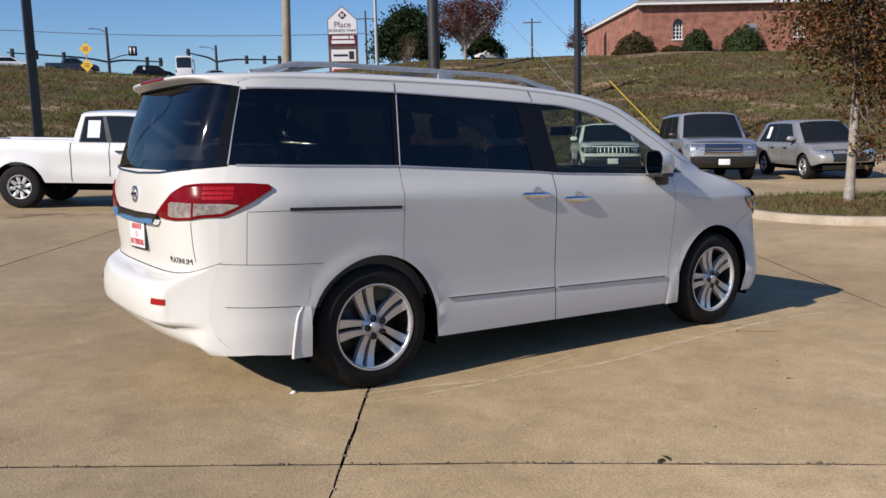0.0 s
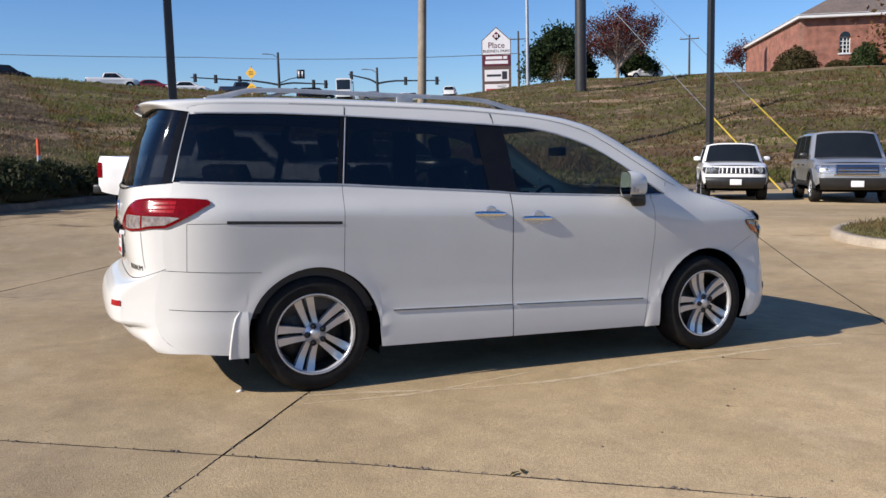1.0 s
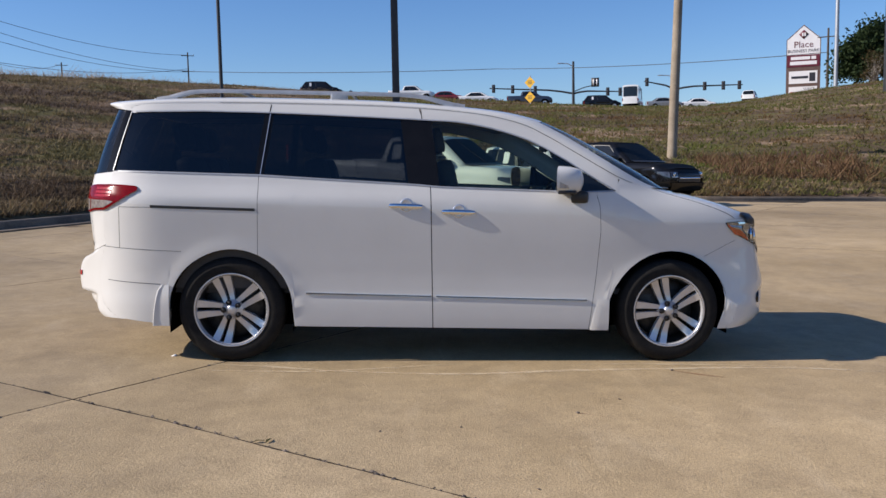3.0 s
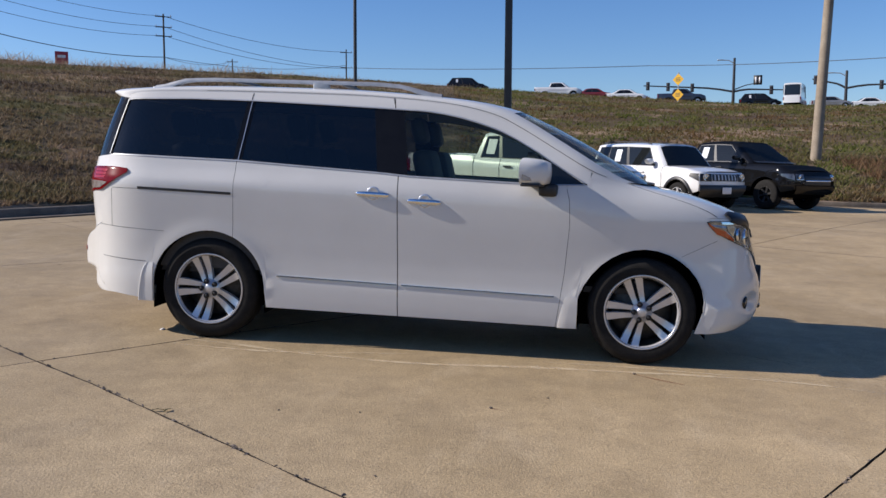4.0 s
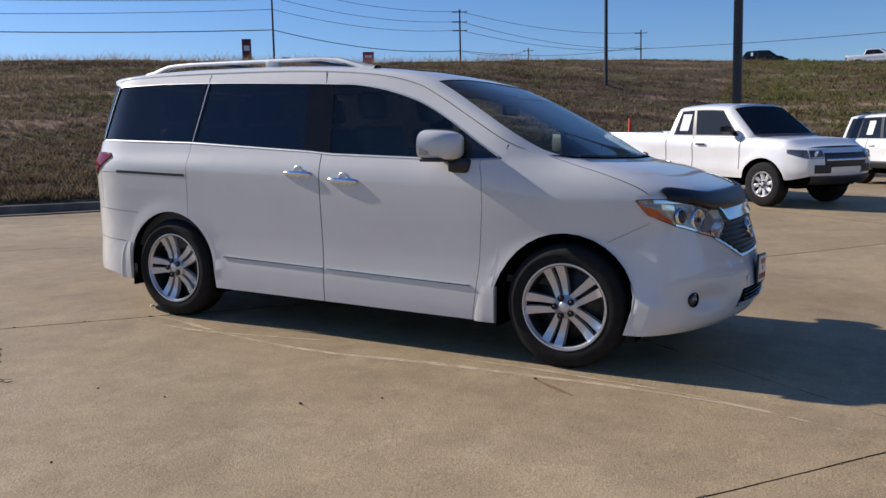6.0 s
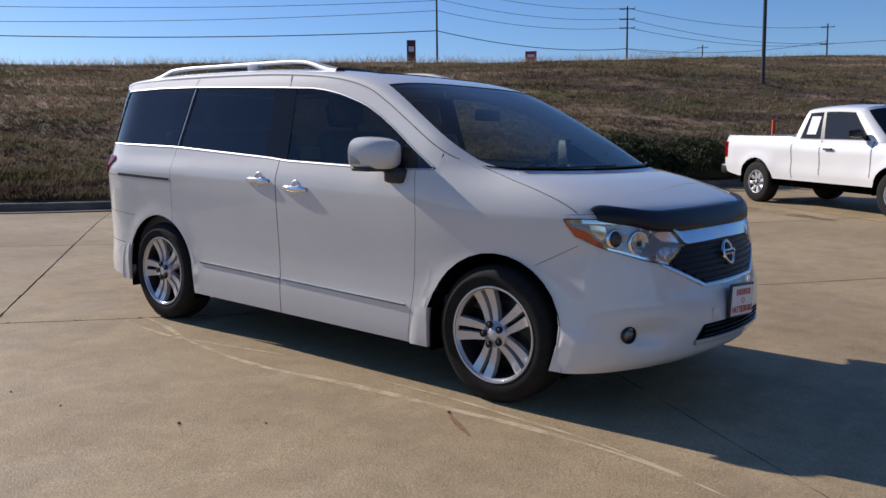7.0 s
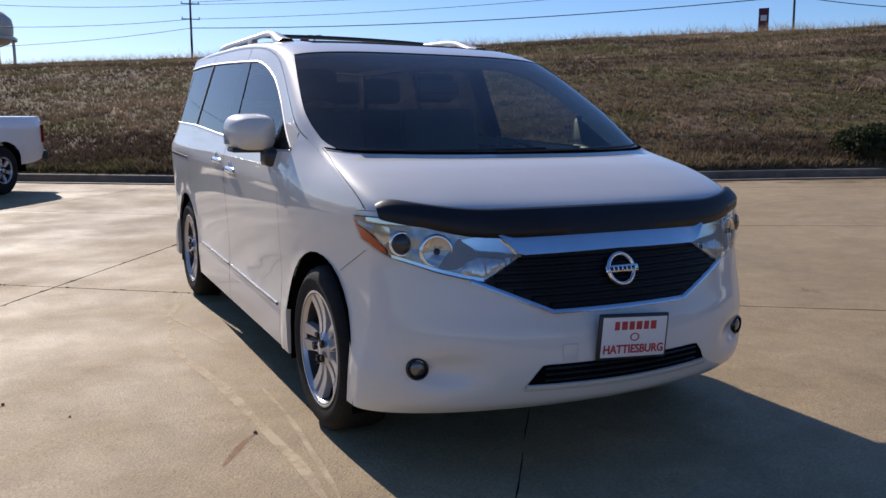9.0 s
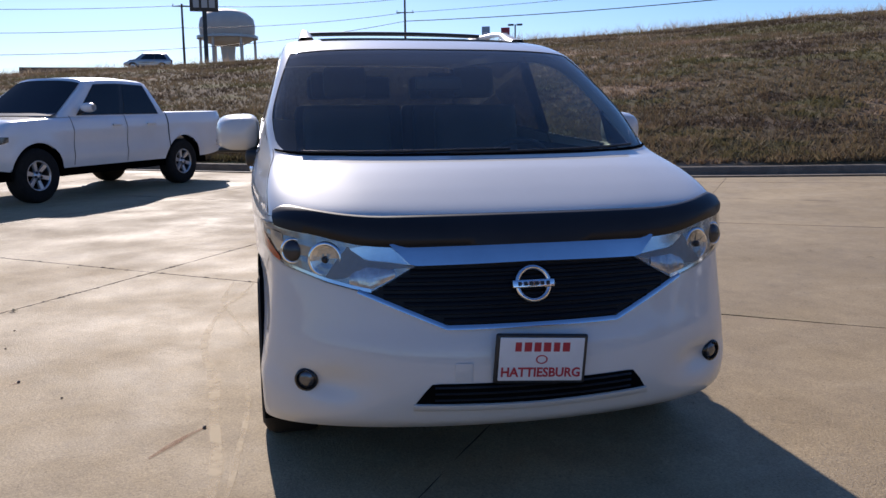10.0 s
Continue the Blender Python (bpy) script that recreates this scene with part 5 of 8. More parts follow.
# sunroof and aerial
rows = [[shell(16.75 + 0.95 * i / 10, q, 0.003) for q in np.linspace(-0.42, 0.42, 17)] for i in range(11)]
part("sunroof", grid(rows), M_FARGLASS, van, "dark glass sunroof")

# wipers and cowl
rows = [[shell(11.95 + 0.12 * i / 4, q, 0.003) for q in np.linspace(-0.9, 0.9, 31)] for i in range(5)]
part("cowl", grid(rows), M_DARK, van, "black cowl panel")
for q0, q1 in ((-0.62, 0.05), (-0.05, 0.60)):
    pts = [shell(12.03 + 0.10 * f, q0 + (q1 - q0) * f, 0.010) for f in np.linspace(0, 1, 10)]
    part("wiper", tube(pts, 0.006, 6), M_TRIM, van, "black wiper")

# cabin
part("cabin_floor", boxed(-2.25, 1.5, -0.84, 0.84, 0.46, 0.50), M_DASH, van, smooth=False)
part("headliner", shell_grid(S_ROOF + 0.05, S_TAIL - 0.3, 24, -0.9, 0.9, 20, lift=-0.045), M_HEADLINER, van)
bm = boxed(1.0, 1.45, -0.80, 0.80, 0.75, 1.09, 0.06)
box(bm, 0.86, 1.1, -0.14, 0.14, 0.5, 1.0, 0.04)
part("dashboard", bm, M_DASH, van, "dark moulded dashboard")
for sg in (-1, 1):
    rows = [[(x, sg * (side_w(x, z) - 0.06), z) for z in (0.5, 0.8, 1.0, 1.15)] for x in np.linspace(-2.2, 1.0, 20)]
    part("door_lining", grid(rows), M_CLOTH, van)


def build_seat(x, y, w, back=0.62):
    rows = []
    seat = part("seat", boxed(x - 0.24, x + 0.28, y - w / 2, y + w / 2, 0.66, 0.84, 0.06), M_CLOTH, van, "dark leather seat")
    bm = boxed(-0.07, 0.07, -w / 2, w / 2, 0, back, 0.055)
    b = part("backrest", bm, M_CLOTH, seat)
    b.matrix_local = pose(x - 0.22, y, 0.78, 0, -14, 0)
    bm = boxed(-0.05, 0.05, -0.13, 0.13, back + 0.05, back + 0.24, 0.045)
    part("headrest", bm, M_CLOTH, b)
    part("seat_base", boxed(x - 0.2, x + 0.22, y - w / 2 + 0.06, y + w / 2 - 0.06, 0.5, 0.68), M_TRIM, seat)


for x, ys, w in ((0.30, (-0.40, 0.40), 0.52), (-0.62, (-0.42, 0.42), 0.50), (-1.52, (-0.40, 0.02, 0.44), 0.42)):
    for y in ys:
        build_seat(x, y, w)
wheel = part("steering_wheel", lathe([(0.172, -0.012), (0.185, -0.016), (0.197, -0.008), (0.197, 0.008), (0.185, 0.016), (0.172, 0.012), (0.172, -0.012)], 36), M_DASH, van, "black steering wheel")
wheel.matrix_local = pose(0.83, 0.40, 1.045, 0, 0, 0) @ pose(0, 0, 0, 0, 28, 0) @ pose(0, 0, 0, 0, 0, 90)
part("wheel_boss", boxed(-0.17, 0.17, -0.02, 0.02, -0.03, 0.03, 0.012), M_DASH, wheel)
part("column", tube([(0, -0.01, 0), (0, -0.25, 0.0)], 0.04, 10), M_DASH, wheel)
part("inside_mirror", boxed(0.74, 0.77, -0.12, 0.12, 1.46, 1.53, 0.012), M_TRIM, van, "inside mirror")


# ---- other vehicles ----
def build_vehicle(name, label, m, sp, paint, group=""):
    """A parked or passing vehicle; x ahead, y to its left, origin on the ground midway between the axles."""
    car = thing(name, m, label, "car", group)
    hb, W, xf, xr, r = sp["wb"] / 2, sp["w"], sp["xf"], sp["xr"], sp["r"]
    tx, tz = zip(*sp["top"])
    ra = sp.get("arch", r * 1.17)
    low = sp["sill"]
    detail = sp.get("detail", True)

    def top_z(x):
        return float(np.interp(x, tx, tz))

    def half(x, z):
        k = 1.0
        if x > xf - 0.55:
            k -= sp.get("taper_f", 0.16) * ((x - xf + 0.55) / 0.55) ** 2.4
        if x < xr + 0.45:
            k -= sp.get("taper_r", 0.05) * ((xr + 0.45 - x) / 0.45) ** 2.4
        f = (z - low) / max(0.2, top_z(x) - low)
        k -= 0.05 * max(0, 0.25 - f) / 0.25 + 0.07 * max(0, (f - 0.72) / 0.28) ** 1.8
        # hollow of the doors between the arches, and a crease above it
        mid = smooth(-hb + ra * 0.9, -hb + ra * 1.5, x) * smooth(hb - ra * 0.9, hb - ra * 1.5, x)
        k += (0.010 * math.exp(-((f - 0.74) / 0.07) ** 2) - 0.020 * math.exp(-((f - 0.42) / 0.16) ** 2)) * mid
        for c in (-hb, hb):
            # swelling round the wheel arches
            d = math.hypot(x - c, z - r) - ra
            if -0.02 < d < 0.3:
                k += 0.022 * math.exp(-(d / 0.10) ** 2)
        return W * k

    def base_z(x):
        z = low + sp.get("rise_f", 0.10) * max(0, (x - xf + 0.5) / 0.5) ** 2 + sp.get("rise_r", 0.08) * max(0, (xr + 0.6 - x) / 0.6) ** 2
        for c in (-hb, hb):
            if abs(x - c) < ra:
                z = max(z, r + math.sqrt(max(0, ra * ra - (x - c) ** 2)) * 0.98)
        return z

    def warp(p):
        """Draws the top edge of the nose back and tucks its foot in, so that the hood runs over in a curve."""
        x, y, z = p
        u = smooth(xf - 0.6, xf + 0.02, x)
        f = (z - low) / max(0.2, top_z(min(x, xf)) - low)
        return (x - u * (sp.get("lean", 0.13) * max(0.0, (f - 0.5) / 0.5) ** 2.2 + 0.07 * max(0.0, (0.3 - f) / 0.3) ** 1.5), y, z - u * 0.03 * max(0.0, (f - 0.8) / 0.2))

    n = 12
    cols = []
    for a, b in ((xr, -hb - ra), (-hb + ra, hb - ra), (hb + ra, xf)):
        cols.append([a + (b - a) * i / n for i in range(n + 1)])
    arches = [[c - ra * math.cos(math.pi * i / 14) for i in range(15)] for c in (-hb, hb)]
    runs = [cols[0], arches[0], cols[1], arches[1], cols[2]]
    bm = bmesh.new()
    rear_row, front_row = {}, {}
    for sg in (-1, 1):
        for k, run in enumerate(runs):
            rows = []
            for i, x in enumerate(run):
                zb = base_z(x + (1e-5 if i == 0 else -1e-5 if i == len(run) - 1 else 0)) if k % 2 == 0 else base_z(x)
                zt = top_z(x)
                rows.append([(x, sg * half(x, zb + (zt - zb) * j / 9), zb + (zt - zb) * j / 9) for j in range(10)])
            if k == 0:
                rear_row[sg] = rows[0]
            if k == 4:
                front_row[sg] = rows[-1]
            add(bm, grid(rows))
    for rr, bulge in ((rear_row, -sp.get("bulge_r", 0.05)), (front_row, sp.get("bulge_f", 0.13))):
        rows = []
        for i in range(13):
            f = i / 12 * 2 - 1
            rows.append([(p[0] + bulge * (1 - abs(f) ** 2.6), p[1] * f * (1 if True else 1), p[2]) for p in rr[1]])
        add(bm, grid(rows))
    xs = sorted({x for run in runs for x in run})
    bed = sp.get("bed")
    cab = sp["cab"]  # windscreen foot, roof front, roof rear, rear foot
    rows = []
    for x in xs:
        if bed and bed[0] < x < bed[1] or x < cab[3] + 0.02 and bed:
            continue
        w, z = half(x, top_z(x)), top_z(x)
        bx = sp.get("bulge_f", 0.13) if x == xs[-1] else 0
        rows.append([(x + bx * (1 - abs(f) ** 2.6), w * f, z + 0.035 * (1 - abs(f) ** 3)) for f in np.linspace(-1, 1, 13)])
    add(bm, grid(rows))
    bmesh.ops.remove_doubles(bm, verts=bm.verts, dist=0.004)
    for v in bm.verts:
        v.co = warp(v.co)
    part("body", bm, paint, car)
    if bed:
        b0, b1 = bed
        zr = top_z((b0 + b1) / 2)
        w = half((b0 + b1) / 2, zr)
        bm = bmesh.new()
        for sg in (-1, 1):
            add(bm, grid([[(x, sg * half(x, zr), zr), (x, sg * (w - 0.05), zr + 0.012), (x, sg * (w - 0.10), zr - 0.01), (x, sg * (w - 0.11), zr - 0.48)] for x in np.linspace(xr, b1, 12)]))
        add(bm, grid([[(b0 - 0.02, y, zr - 0.48), (b0 - 0.02, y, zr), (xr - 0.03, y, zr)] for y in np.linspace(-w + 0.02, w - 0.02, 8)]))
        add(bm, grid([[(b1, y, zr - 0.48), (b1, y, zr + 0.01)] for y in np.linspace(-w + 0.02, w - 0.02, 4)]))
        part("bed", bm, paint, car)
        part("bed_liner", boxed(b0, b1, -w + 0.1, w - 0.1, zr - 0.5, zr - 0.47), M_TRIM, car, smooth=False)
    # cabin
    zr, wr = sp["h"], sp.get("wr", W * 0.76)
    zb = top_z((cab[1] + cab[2]) / 2) - 0.02

    def cabin(u, v):
        """u along the side, 0 rear to 1 front; v from belt to roof."""
        x0 = cab[3] + (cab[0] - cab[3]) * u
        x1 = cab[2] + (cab[1] - cab[2]) * u
        x = x0 + (x1 - x0) * v
        wb_ = half(min(max(x0, xr + 0.1), xf - 0.6), zb)
        crown = 0.03 * math.sin(math.pi * u)
        y = wb_ + (wr - wb_) * v ** 1.15
        return x, y, zb + (zr - 0.07 - zb) * v + crown * v

    us = np.linspace(0, 1, 15)
    vs = np.linspace(0, 1, 7)
    bm = bmesh.new()
    for sg in (-1, 1):
        add(bm, grid([[(p[0], sg * p[1], p[2]) for p in (cabin(u, v) for v in vs)] for u in us]))
    rows = []
    for u in us:
        x, y, z = cabin(u, 1.0)
        rows.append([(x, y * f, z + 0.07 * (1 - abs(f) ** 3.5)) for f in np.linspace(-1, 1, 13)])
    add(bm, grid(rows))
    for u, bulge in ((0.0, -0.05), (1.0, 0.10)):
        rows = []
        for v in vs:
            x, y, z = cabin(u, v)
            rows.append([(x + bulge * (1 - abs(f) ** 2.2) * (1 - 0.4 * v), y * f, z + 0.07 * (1 - abs(f) ** 3.5) * v) for f in np.linspace(-1, 1, 13)])
        add(bm, grid(rows))
    bmesh.ops.remove_doubles(bm, verts=bm.verts, dist=0.002)
    part("cab", bm, sp.get("roof_paint", paint), car)
    for sg in (-1, 1):
        # dark band and posts that hold the side windows
        ua, ub = sp["windows"][0][0] - 0.012, sp["windows"][-1][1] + 0.012
        rows = [[(p[0], sg * (p[1] + 0.003), p[2]) for p in (cabin(ua + (ub - ua) * i / 9, v) for v in (0.04, 0.3, 0.6, 0.93))] for i in range(10)]
        part("window_frame", grid(rows), M_TRIM, car)
        for u0, u1, sheet in sp["windows"]:
            rows = []
            for i in range(6):
                u = u0 + (u1 - u0) * i / 5
                rows.append([(p[0], sg * (p[1] + 0.006), p[2]) for p in (cabin(u, v) for v in (0.07, 0.3, 0.55, 0.75, 0.90))])
            win = part("window", grid(rows), M_FARGLASS, car)
            if sheet and sg < 0:
                p, q = cabin(u0 + (u1 - u0) * 0.5, 0.2), cabin(u0 + (u1 - u0) * 0.5, 0.78)
                part("price_sheet", grid([[(x, sg * (yz[1] + 0.012), yz[2]) for yz in (p, q)] for x in (p[0] - 0.11, p[0] + 0.11)]), M_PAPER, win, "white price sheet")
    for nm, u, bulge, v0, v1 in (("rear_window", 0.0, -0.05, 0.12, 0.88), ("windshield", 1.0, 0.10, 0.05, 0.93)):
        rows = []
        for v in np.linspace(v0, v1, 6):
            x, y, z = cabin(u, v)
            rows.append([(x + bulge * (1 - abs(f) ** 2.2) * (1 - 0.4 * v) + (0.012 if u else -0.012), y * f, z + 0.07 * (1 - abs(f) ** 3.5) * v + 0.006) for f in np.linspace(-0.90, 0.90, 11)])
        part(nm, grid(rows), M_FARGLASS, car)
    x, y, z = cabin(1.0, 0.0)
    rows = [[(x + 0.10 * (1 - abs(f) ** 2.2) + d, y * 0.94 * f, z + 0.03 + h) for d, h in ((-0.02, 0.03), (0.05, 0.012), (0.12, -0.005))] for f in np.linspace(-1, 1, 11)]
    part("cowl", grid(rows), M_TRIM, car)
    # wheels
    for cx in (-hb, hb):
        for sg in (-1, 1):
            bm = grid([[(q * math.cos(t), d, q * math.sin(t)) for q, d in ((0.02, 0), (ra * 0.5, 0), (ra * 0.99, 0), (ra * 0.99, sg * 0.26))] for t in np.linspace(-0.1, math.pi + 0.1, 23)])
            # the shade inside the well is in its near-black colour
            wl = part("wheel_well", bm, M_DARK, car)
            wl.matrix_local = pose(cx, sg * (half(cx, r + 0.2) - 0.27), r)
            if detail:
                w = build_wheel(car, sg, r, sp["rim"], 0.24, style=sp.get("style", "six"), mat=M_STEELWHEEL if sp.get("style") == "steel" else sp.get("wheel_mat", M_ALLOY))
            else:
                w = part("wheel", lathe([(0.001, -0.1), (r * 0.62, -0.1), (r, -0.08), (r, 0.08), (r * 0.62, 0.1), (0.001, 0.1)], 20), M_RUBBER, car)
                part("rim", lathe([(r * 0.6, sg * 0.101), (r * 0.5, sg * 0.106), (0.001, sg * 0.09)], 16), M_ALLOY, w)
            w.matrix_local = pose(cx, sg * (half(cx, r + 0.2) - 0.125), r)
    part("underbody", boxed(xr + 0.25, xf - 0.3, -W * 0.74, W * 0.74, max(0.2, low - 0.14), low + 0.2), M_DARK, car, smooth=False)
    # nose: lamps, grille, bumper, plate
    fz = top_z(xf)
    fw = half(xf, (low + fz) / 2)
    bf = sp.get("bulge_f", 0.13)

    def nose(y, z, lift=0.006):
        f = y / fw
        x, y, z = warp((xf + bf * (1 - min(1, abs(f)) ** 2.6), y * (half(xf, z) / fw), z))
        return (x + lift, y, z)

    def nose_quad(nm, y0, y1, z0, z1, mat, lift=0.008, lab=""):
        rows = []
        for i in range(9):
            y = y0 + (y1 - y0) * i / 8
            rows.append([nose(y, z0, lift - 0.012)] + [nose(y, z0 + 0.006 + (z1 - z0 - 0.012) * j / 5, lift) for j in range(6)] + [nose(y, z1, lift - 0.012)])
        return part(nm, grid(rows), mat, car, lab)

    g = sp["grille"]  # half width, bottom, top
    if sp.get("surround"):
        t = sp["surround"]
        nose_quad("grille_surround", -g[0] - t, g[0] + t, g[1] - t, g[2] + t * 0.7, M_CHROME, 0.002, "chrome grille surround")
    gr = nose_quad("grille", -g[0], g[0], g[1], g[2], g[3] if len(g) > 3 else M_TRIM)
    if sp.get("slots"):
        for k in range(7):
            y = (k - 3) * g[0] * 0.27
            rows = [[nose(y + d, z, l) for z in (g[1] + 0.02, g[2] - 0.02)] for d, l in ((-0.022, 0.008), (-0.016, 0.02), (0.016, 0.02), (0.022, 0.008))]
            part("bar", grid(rows), M_STEELWHEEL, gr)
    if sp.get("bars"):
        for k in range(sp["bars"]):
            z = g[1] + (g[2] - g[1]) * (k + 0.5) / sp["bars"]
            rows = [[nose(y, z + d, l) for d, l in ((-0.022, 0.008), (-0.012, 0.022), (0.012, 0.022), (0.022, 0.008))] for y in np.linspace(-g[0] + 0.02, g[0] - 0.02, 9)]
            part("bar", grid(rows), M_CHROME, gr)
    for sg in (-1, 1):
        y0, y1 = sorted((sg * (g[0] + 0.02), sg * fw * 0.985))
        z0, z1 = sp["lamps"]
        lamp_mat = sp.get("lamp_mat", M_LAMPCUP)
        lamp = nose_quad("headlamp", y0, y1, z0, z1, lamp_mat)
        if detail and not sp.get("round"):
            # bright bowl and a daylight strip inside the lamp
            o = part("bowl", lathe([(0.06, 0), (0.055, 0.006), (0.03, 0.004), (0.001, 0.008)], 20), M_CHROME, lamp)
            o.matrix_local = Matrix.Translation(nose((y0 + y1) / 2, (z0 + z1) / 2, 0.012)) @ pose(0, 0, 0, 0, 0, -90)
            rows = [[nose(y, z, 0.013) for z in (z0 + 0.012, z0 + 0.03)] for y in np.linspace(y0 + 0.02, y1 - 0.02, 6)]
            part("light_strip", grid(rows), M_ALLOY, lamp)
        for ya, yb, za, zc in sp.get("insets", ()):
            p, q = sorted((sg * ya * fw, sg * yb * fw))
            nose_quad("bumper_inset", p, q, za, zc, M_TRIM, 0.009, "black bumper inset")
        if detail:
            # the lamp wraps round the wing
            rows = [[warp((x, sg * (half(x, z) + 0.008), z)) for z in (z0 + (z1 - z0) * 0.55 * t, (z0 + z1) / 2 + (z1 - z0) * 0.12 * t, z1 - 0.01 * t)] for t, x in ((t, xf - sp.get("wrap", 0.26) * t) for t in np.linspace(0, 1, 6))]
            part("corner_lens", grid(rows), lamp_mat, lamp)
        if sp.get("round"):
            bm = lathe([(0.098, 0), (0.096, 0.014), (0.085, 0.018), (0.07, 0.008), (0.04, 0.012), (0.001, 0.016)], 24)
            o = part("round_lens", bm, M_LAMPCUP, lamp)
            o.matrix_local = Matrix.Translation(nose((y0 + y1) / 2, (z0 + z1) / 2, 0.008)) @ pose(0, 0, 0, 0, 0, -90)
        # tail lamp on the corner
        zt = top_z(xr)
        yr = half(xr + 0.02, zt - 0.2)
        z0, z1 = sp.get("tail", (zt - 0.38, zt - 0.06))
        rows = [[(xr - 0.012, sg * (yr - 0.13), z), (xr - 0.014, sg * (yr + 0.006), z), (xr + 0.10, sg * (half(xr + 0.1, z) + 0.008), z)] for z in np.linspace(z0, z1, 5)]
        part("tail_lamp", grid(rows), M_REDLENS, car)
        if detail:
            # mirror, handles, sill shade line
            mx = cab[0] - 0.42
            my = half(mx, zb) + 0.02
            rows = []
            for i in range(7):
                u = i / 6
                k = max(0.12, math.sin(math.pi * (0.10 + 0.80 * u)) ** 0.32)
                rows.append([(mx + 0.075 * k * math.cos(t) - 0.03 * u, sg * (my + 0.02 + 0.19 * u), zb + 0.14 + 0.072 * k * math.copysign(abs(math.sin(t)) ** 0.55, math.sin(t))) for t in np.linspace(0, 2 * math.pi, 15)[:-1]])
            mi = part("mirror", grid(rows, closed=True), sp.get("mirror", M_TRIM), car)
            part("mirror_arm", tube([(mx + 0.02, sg * (my - 0.05), zb + 0.04), (mx, sg * (my + 0.08), zb + 0.11)], 0.03, 8), M_TRIM, mi)
            for hx in sp.get("handles", ()):
                hy = half(hx, zb - 0.17) + 0.004
                part("handle", boxed(hx - 0.1, hx + 0.1, min(sg * hy, sg * (hy + 0.03)), max(sg * hy, sg * (hy + 0.03)), zb - 0.15, zb - 0.115, 0.01), sp.get("handle_mat", M_TRIM), car)
            for hx, lo in sp.get("seams", ()):
                gw = 0.012 if bed and hx < -0.8 else 0.005
                rows = [[(hx + d, sg * (half(hx, z) + 0.005), z) for d in (-gw, gw)] for z in np.linspace(low + 0.03 if not lo else lo, zb + 0.02, 24)]
                part("shut_line", grid(rows), M_DARK, car)
            if sp.get("flare"):
                for cx in (-hb, hb):
                    rows = []
                    for i in range(21):
                        t = math.pi * i / 20
                        rows.append([(cx + q * math.cos(t), sg * (half(cx + q * math.cos(t), max(low, r + q * math.sin(t))) + o), r + q * math.sin(t)) for q, o in ((ra - 0.01, -0.02), (ra, 0.018), (ra + 0.055, 0.018), (ra + 0.07, 0.0))])
                    part("arch_flare", grid(rows), M_TRIM, car)
                rows = [[(x, sg * (half(x, z) + o), z) for z, o in ((low - 0.01, 0.0), (low + 0.02, 0.02), (low + 0.13, 0.02), (low + 0.15, 0.0))] for x in np.linspace(-hb + ra, hb - ra, 6)]
                part("sill_cladding", grid(rows), M_TRIM, car)
    if sp.get("bumper"):
        z0, z1, mat = sp["bumper"]
        rows = []
        for i in range(17):
            f = i / 8 - 1
            y = fw * 1.01 * f
            rows.append([nose(y, z0, -0.04), nose(y, z0 + 0.02, 0.045), nose(y, (z0 + z1) / 2, 0.06), nose(y, z1 - 0.02, 0.045), nose(y, z1, -0.01)])
        part("front_bumper", grid(rows), mat, car)
    if sp.get("rear_bumper"):
        z0, z1, mat = sp["rear_bumper"]
        yr = half(xr, z1)
        part("rear_bumper", boxed(xr - 0.14, xr + 0.05, -yr, yr, z0, z1, 0.04), mat, car)
    if sp.get("plate"):
        pz = sp["plate"]
        p = nose(0, pz, 0.07)
        part("dealer_plate", boxed(p[0], p[0] + 0.012, -0.155, 0.155, pz - 0.08, pz + 0.08, 0.004), M_PLATEWHITE, car, "white dealer plate")
    if sp.get("rails"):
        for sg in (-1, 1):
            pts = [(x, sg * (wr - 0.08), zr - 0.0 + 0.045 * min(1, math.sin(math.pi * i / 10) ** 0.4)) for i, x in enumerate(np.linspace(cab[2] + 0.1, cab[1] - 0.3, 11))]
            part("roof_rail", tube(pts, 0.018, 6), M_TRIM, car)
    return car


def parked(wx, wy, heading, sp, which):
    """The pose of a vehicle of which one wheel's outer face stands at wx, wy. which: (front 1 or rear -1, left 1 or right -1)."""
    h = radians(heading)
    fx, fy = math.cos(h), math.sin(h)
    a, b = which[0] * sp["wb"] / 2, which[1] * (sp["w"] - 0.02)
    x, y = wx - fx * a + fy * b, wy - fy * a - fx * b
    z = lot_height(x, y)
    n = Vector((-(lot_height(x + 1, y) - lot_height(x - 1, y)) / 2, -(lot_height(x, y + 1) - lot_height(x, y - 1)) / 2, 1)).normalized()
    tilt = Vector((0, 0, 1)).rotation_difference(n).to_matrix().to_4x4()
    return Matrix.Translation((x, y, z)) @ tilt @ pose(0, 0, 0, 0, 0, heading)


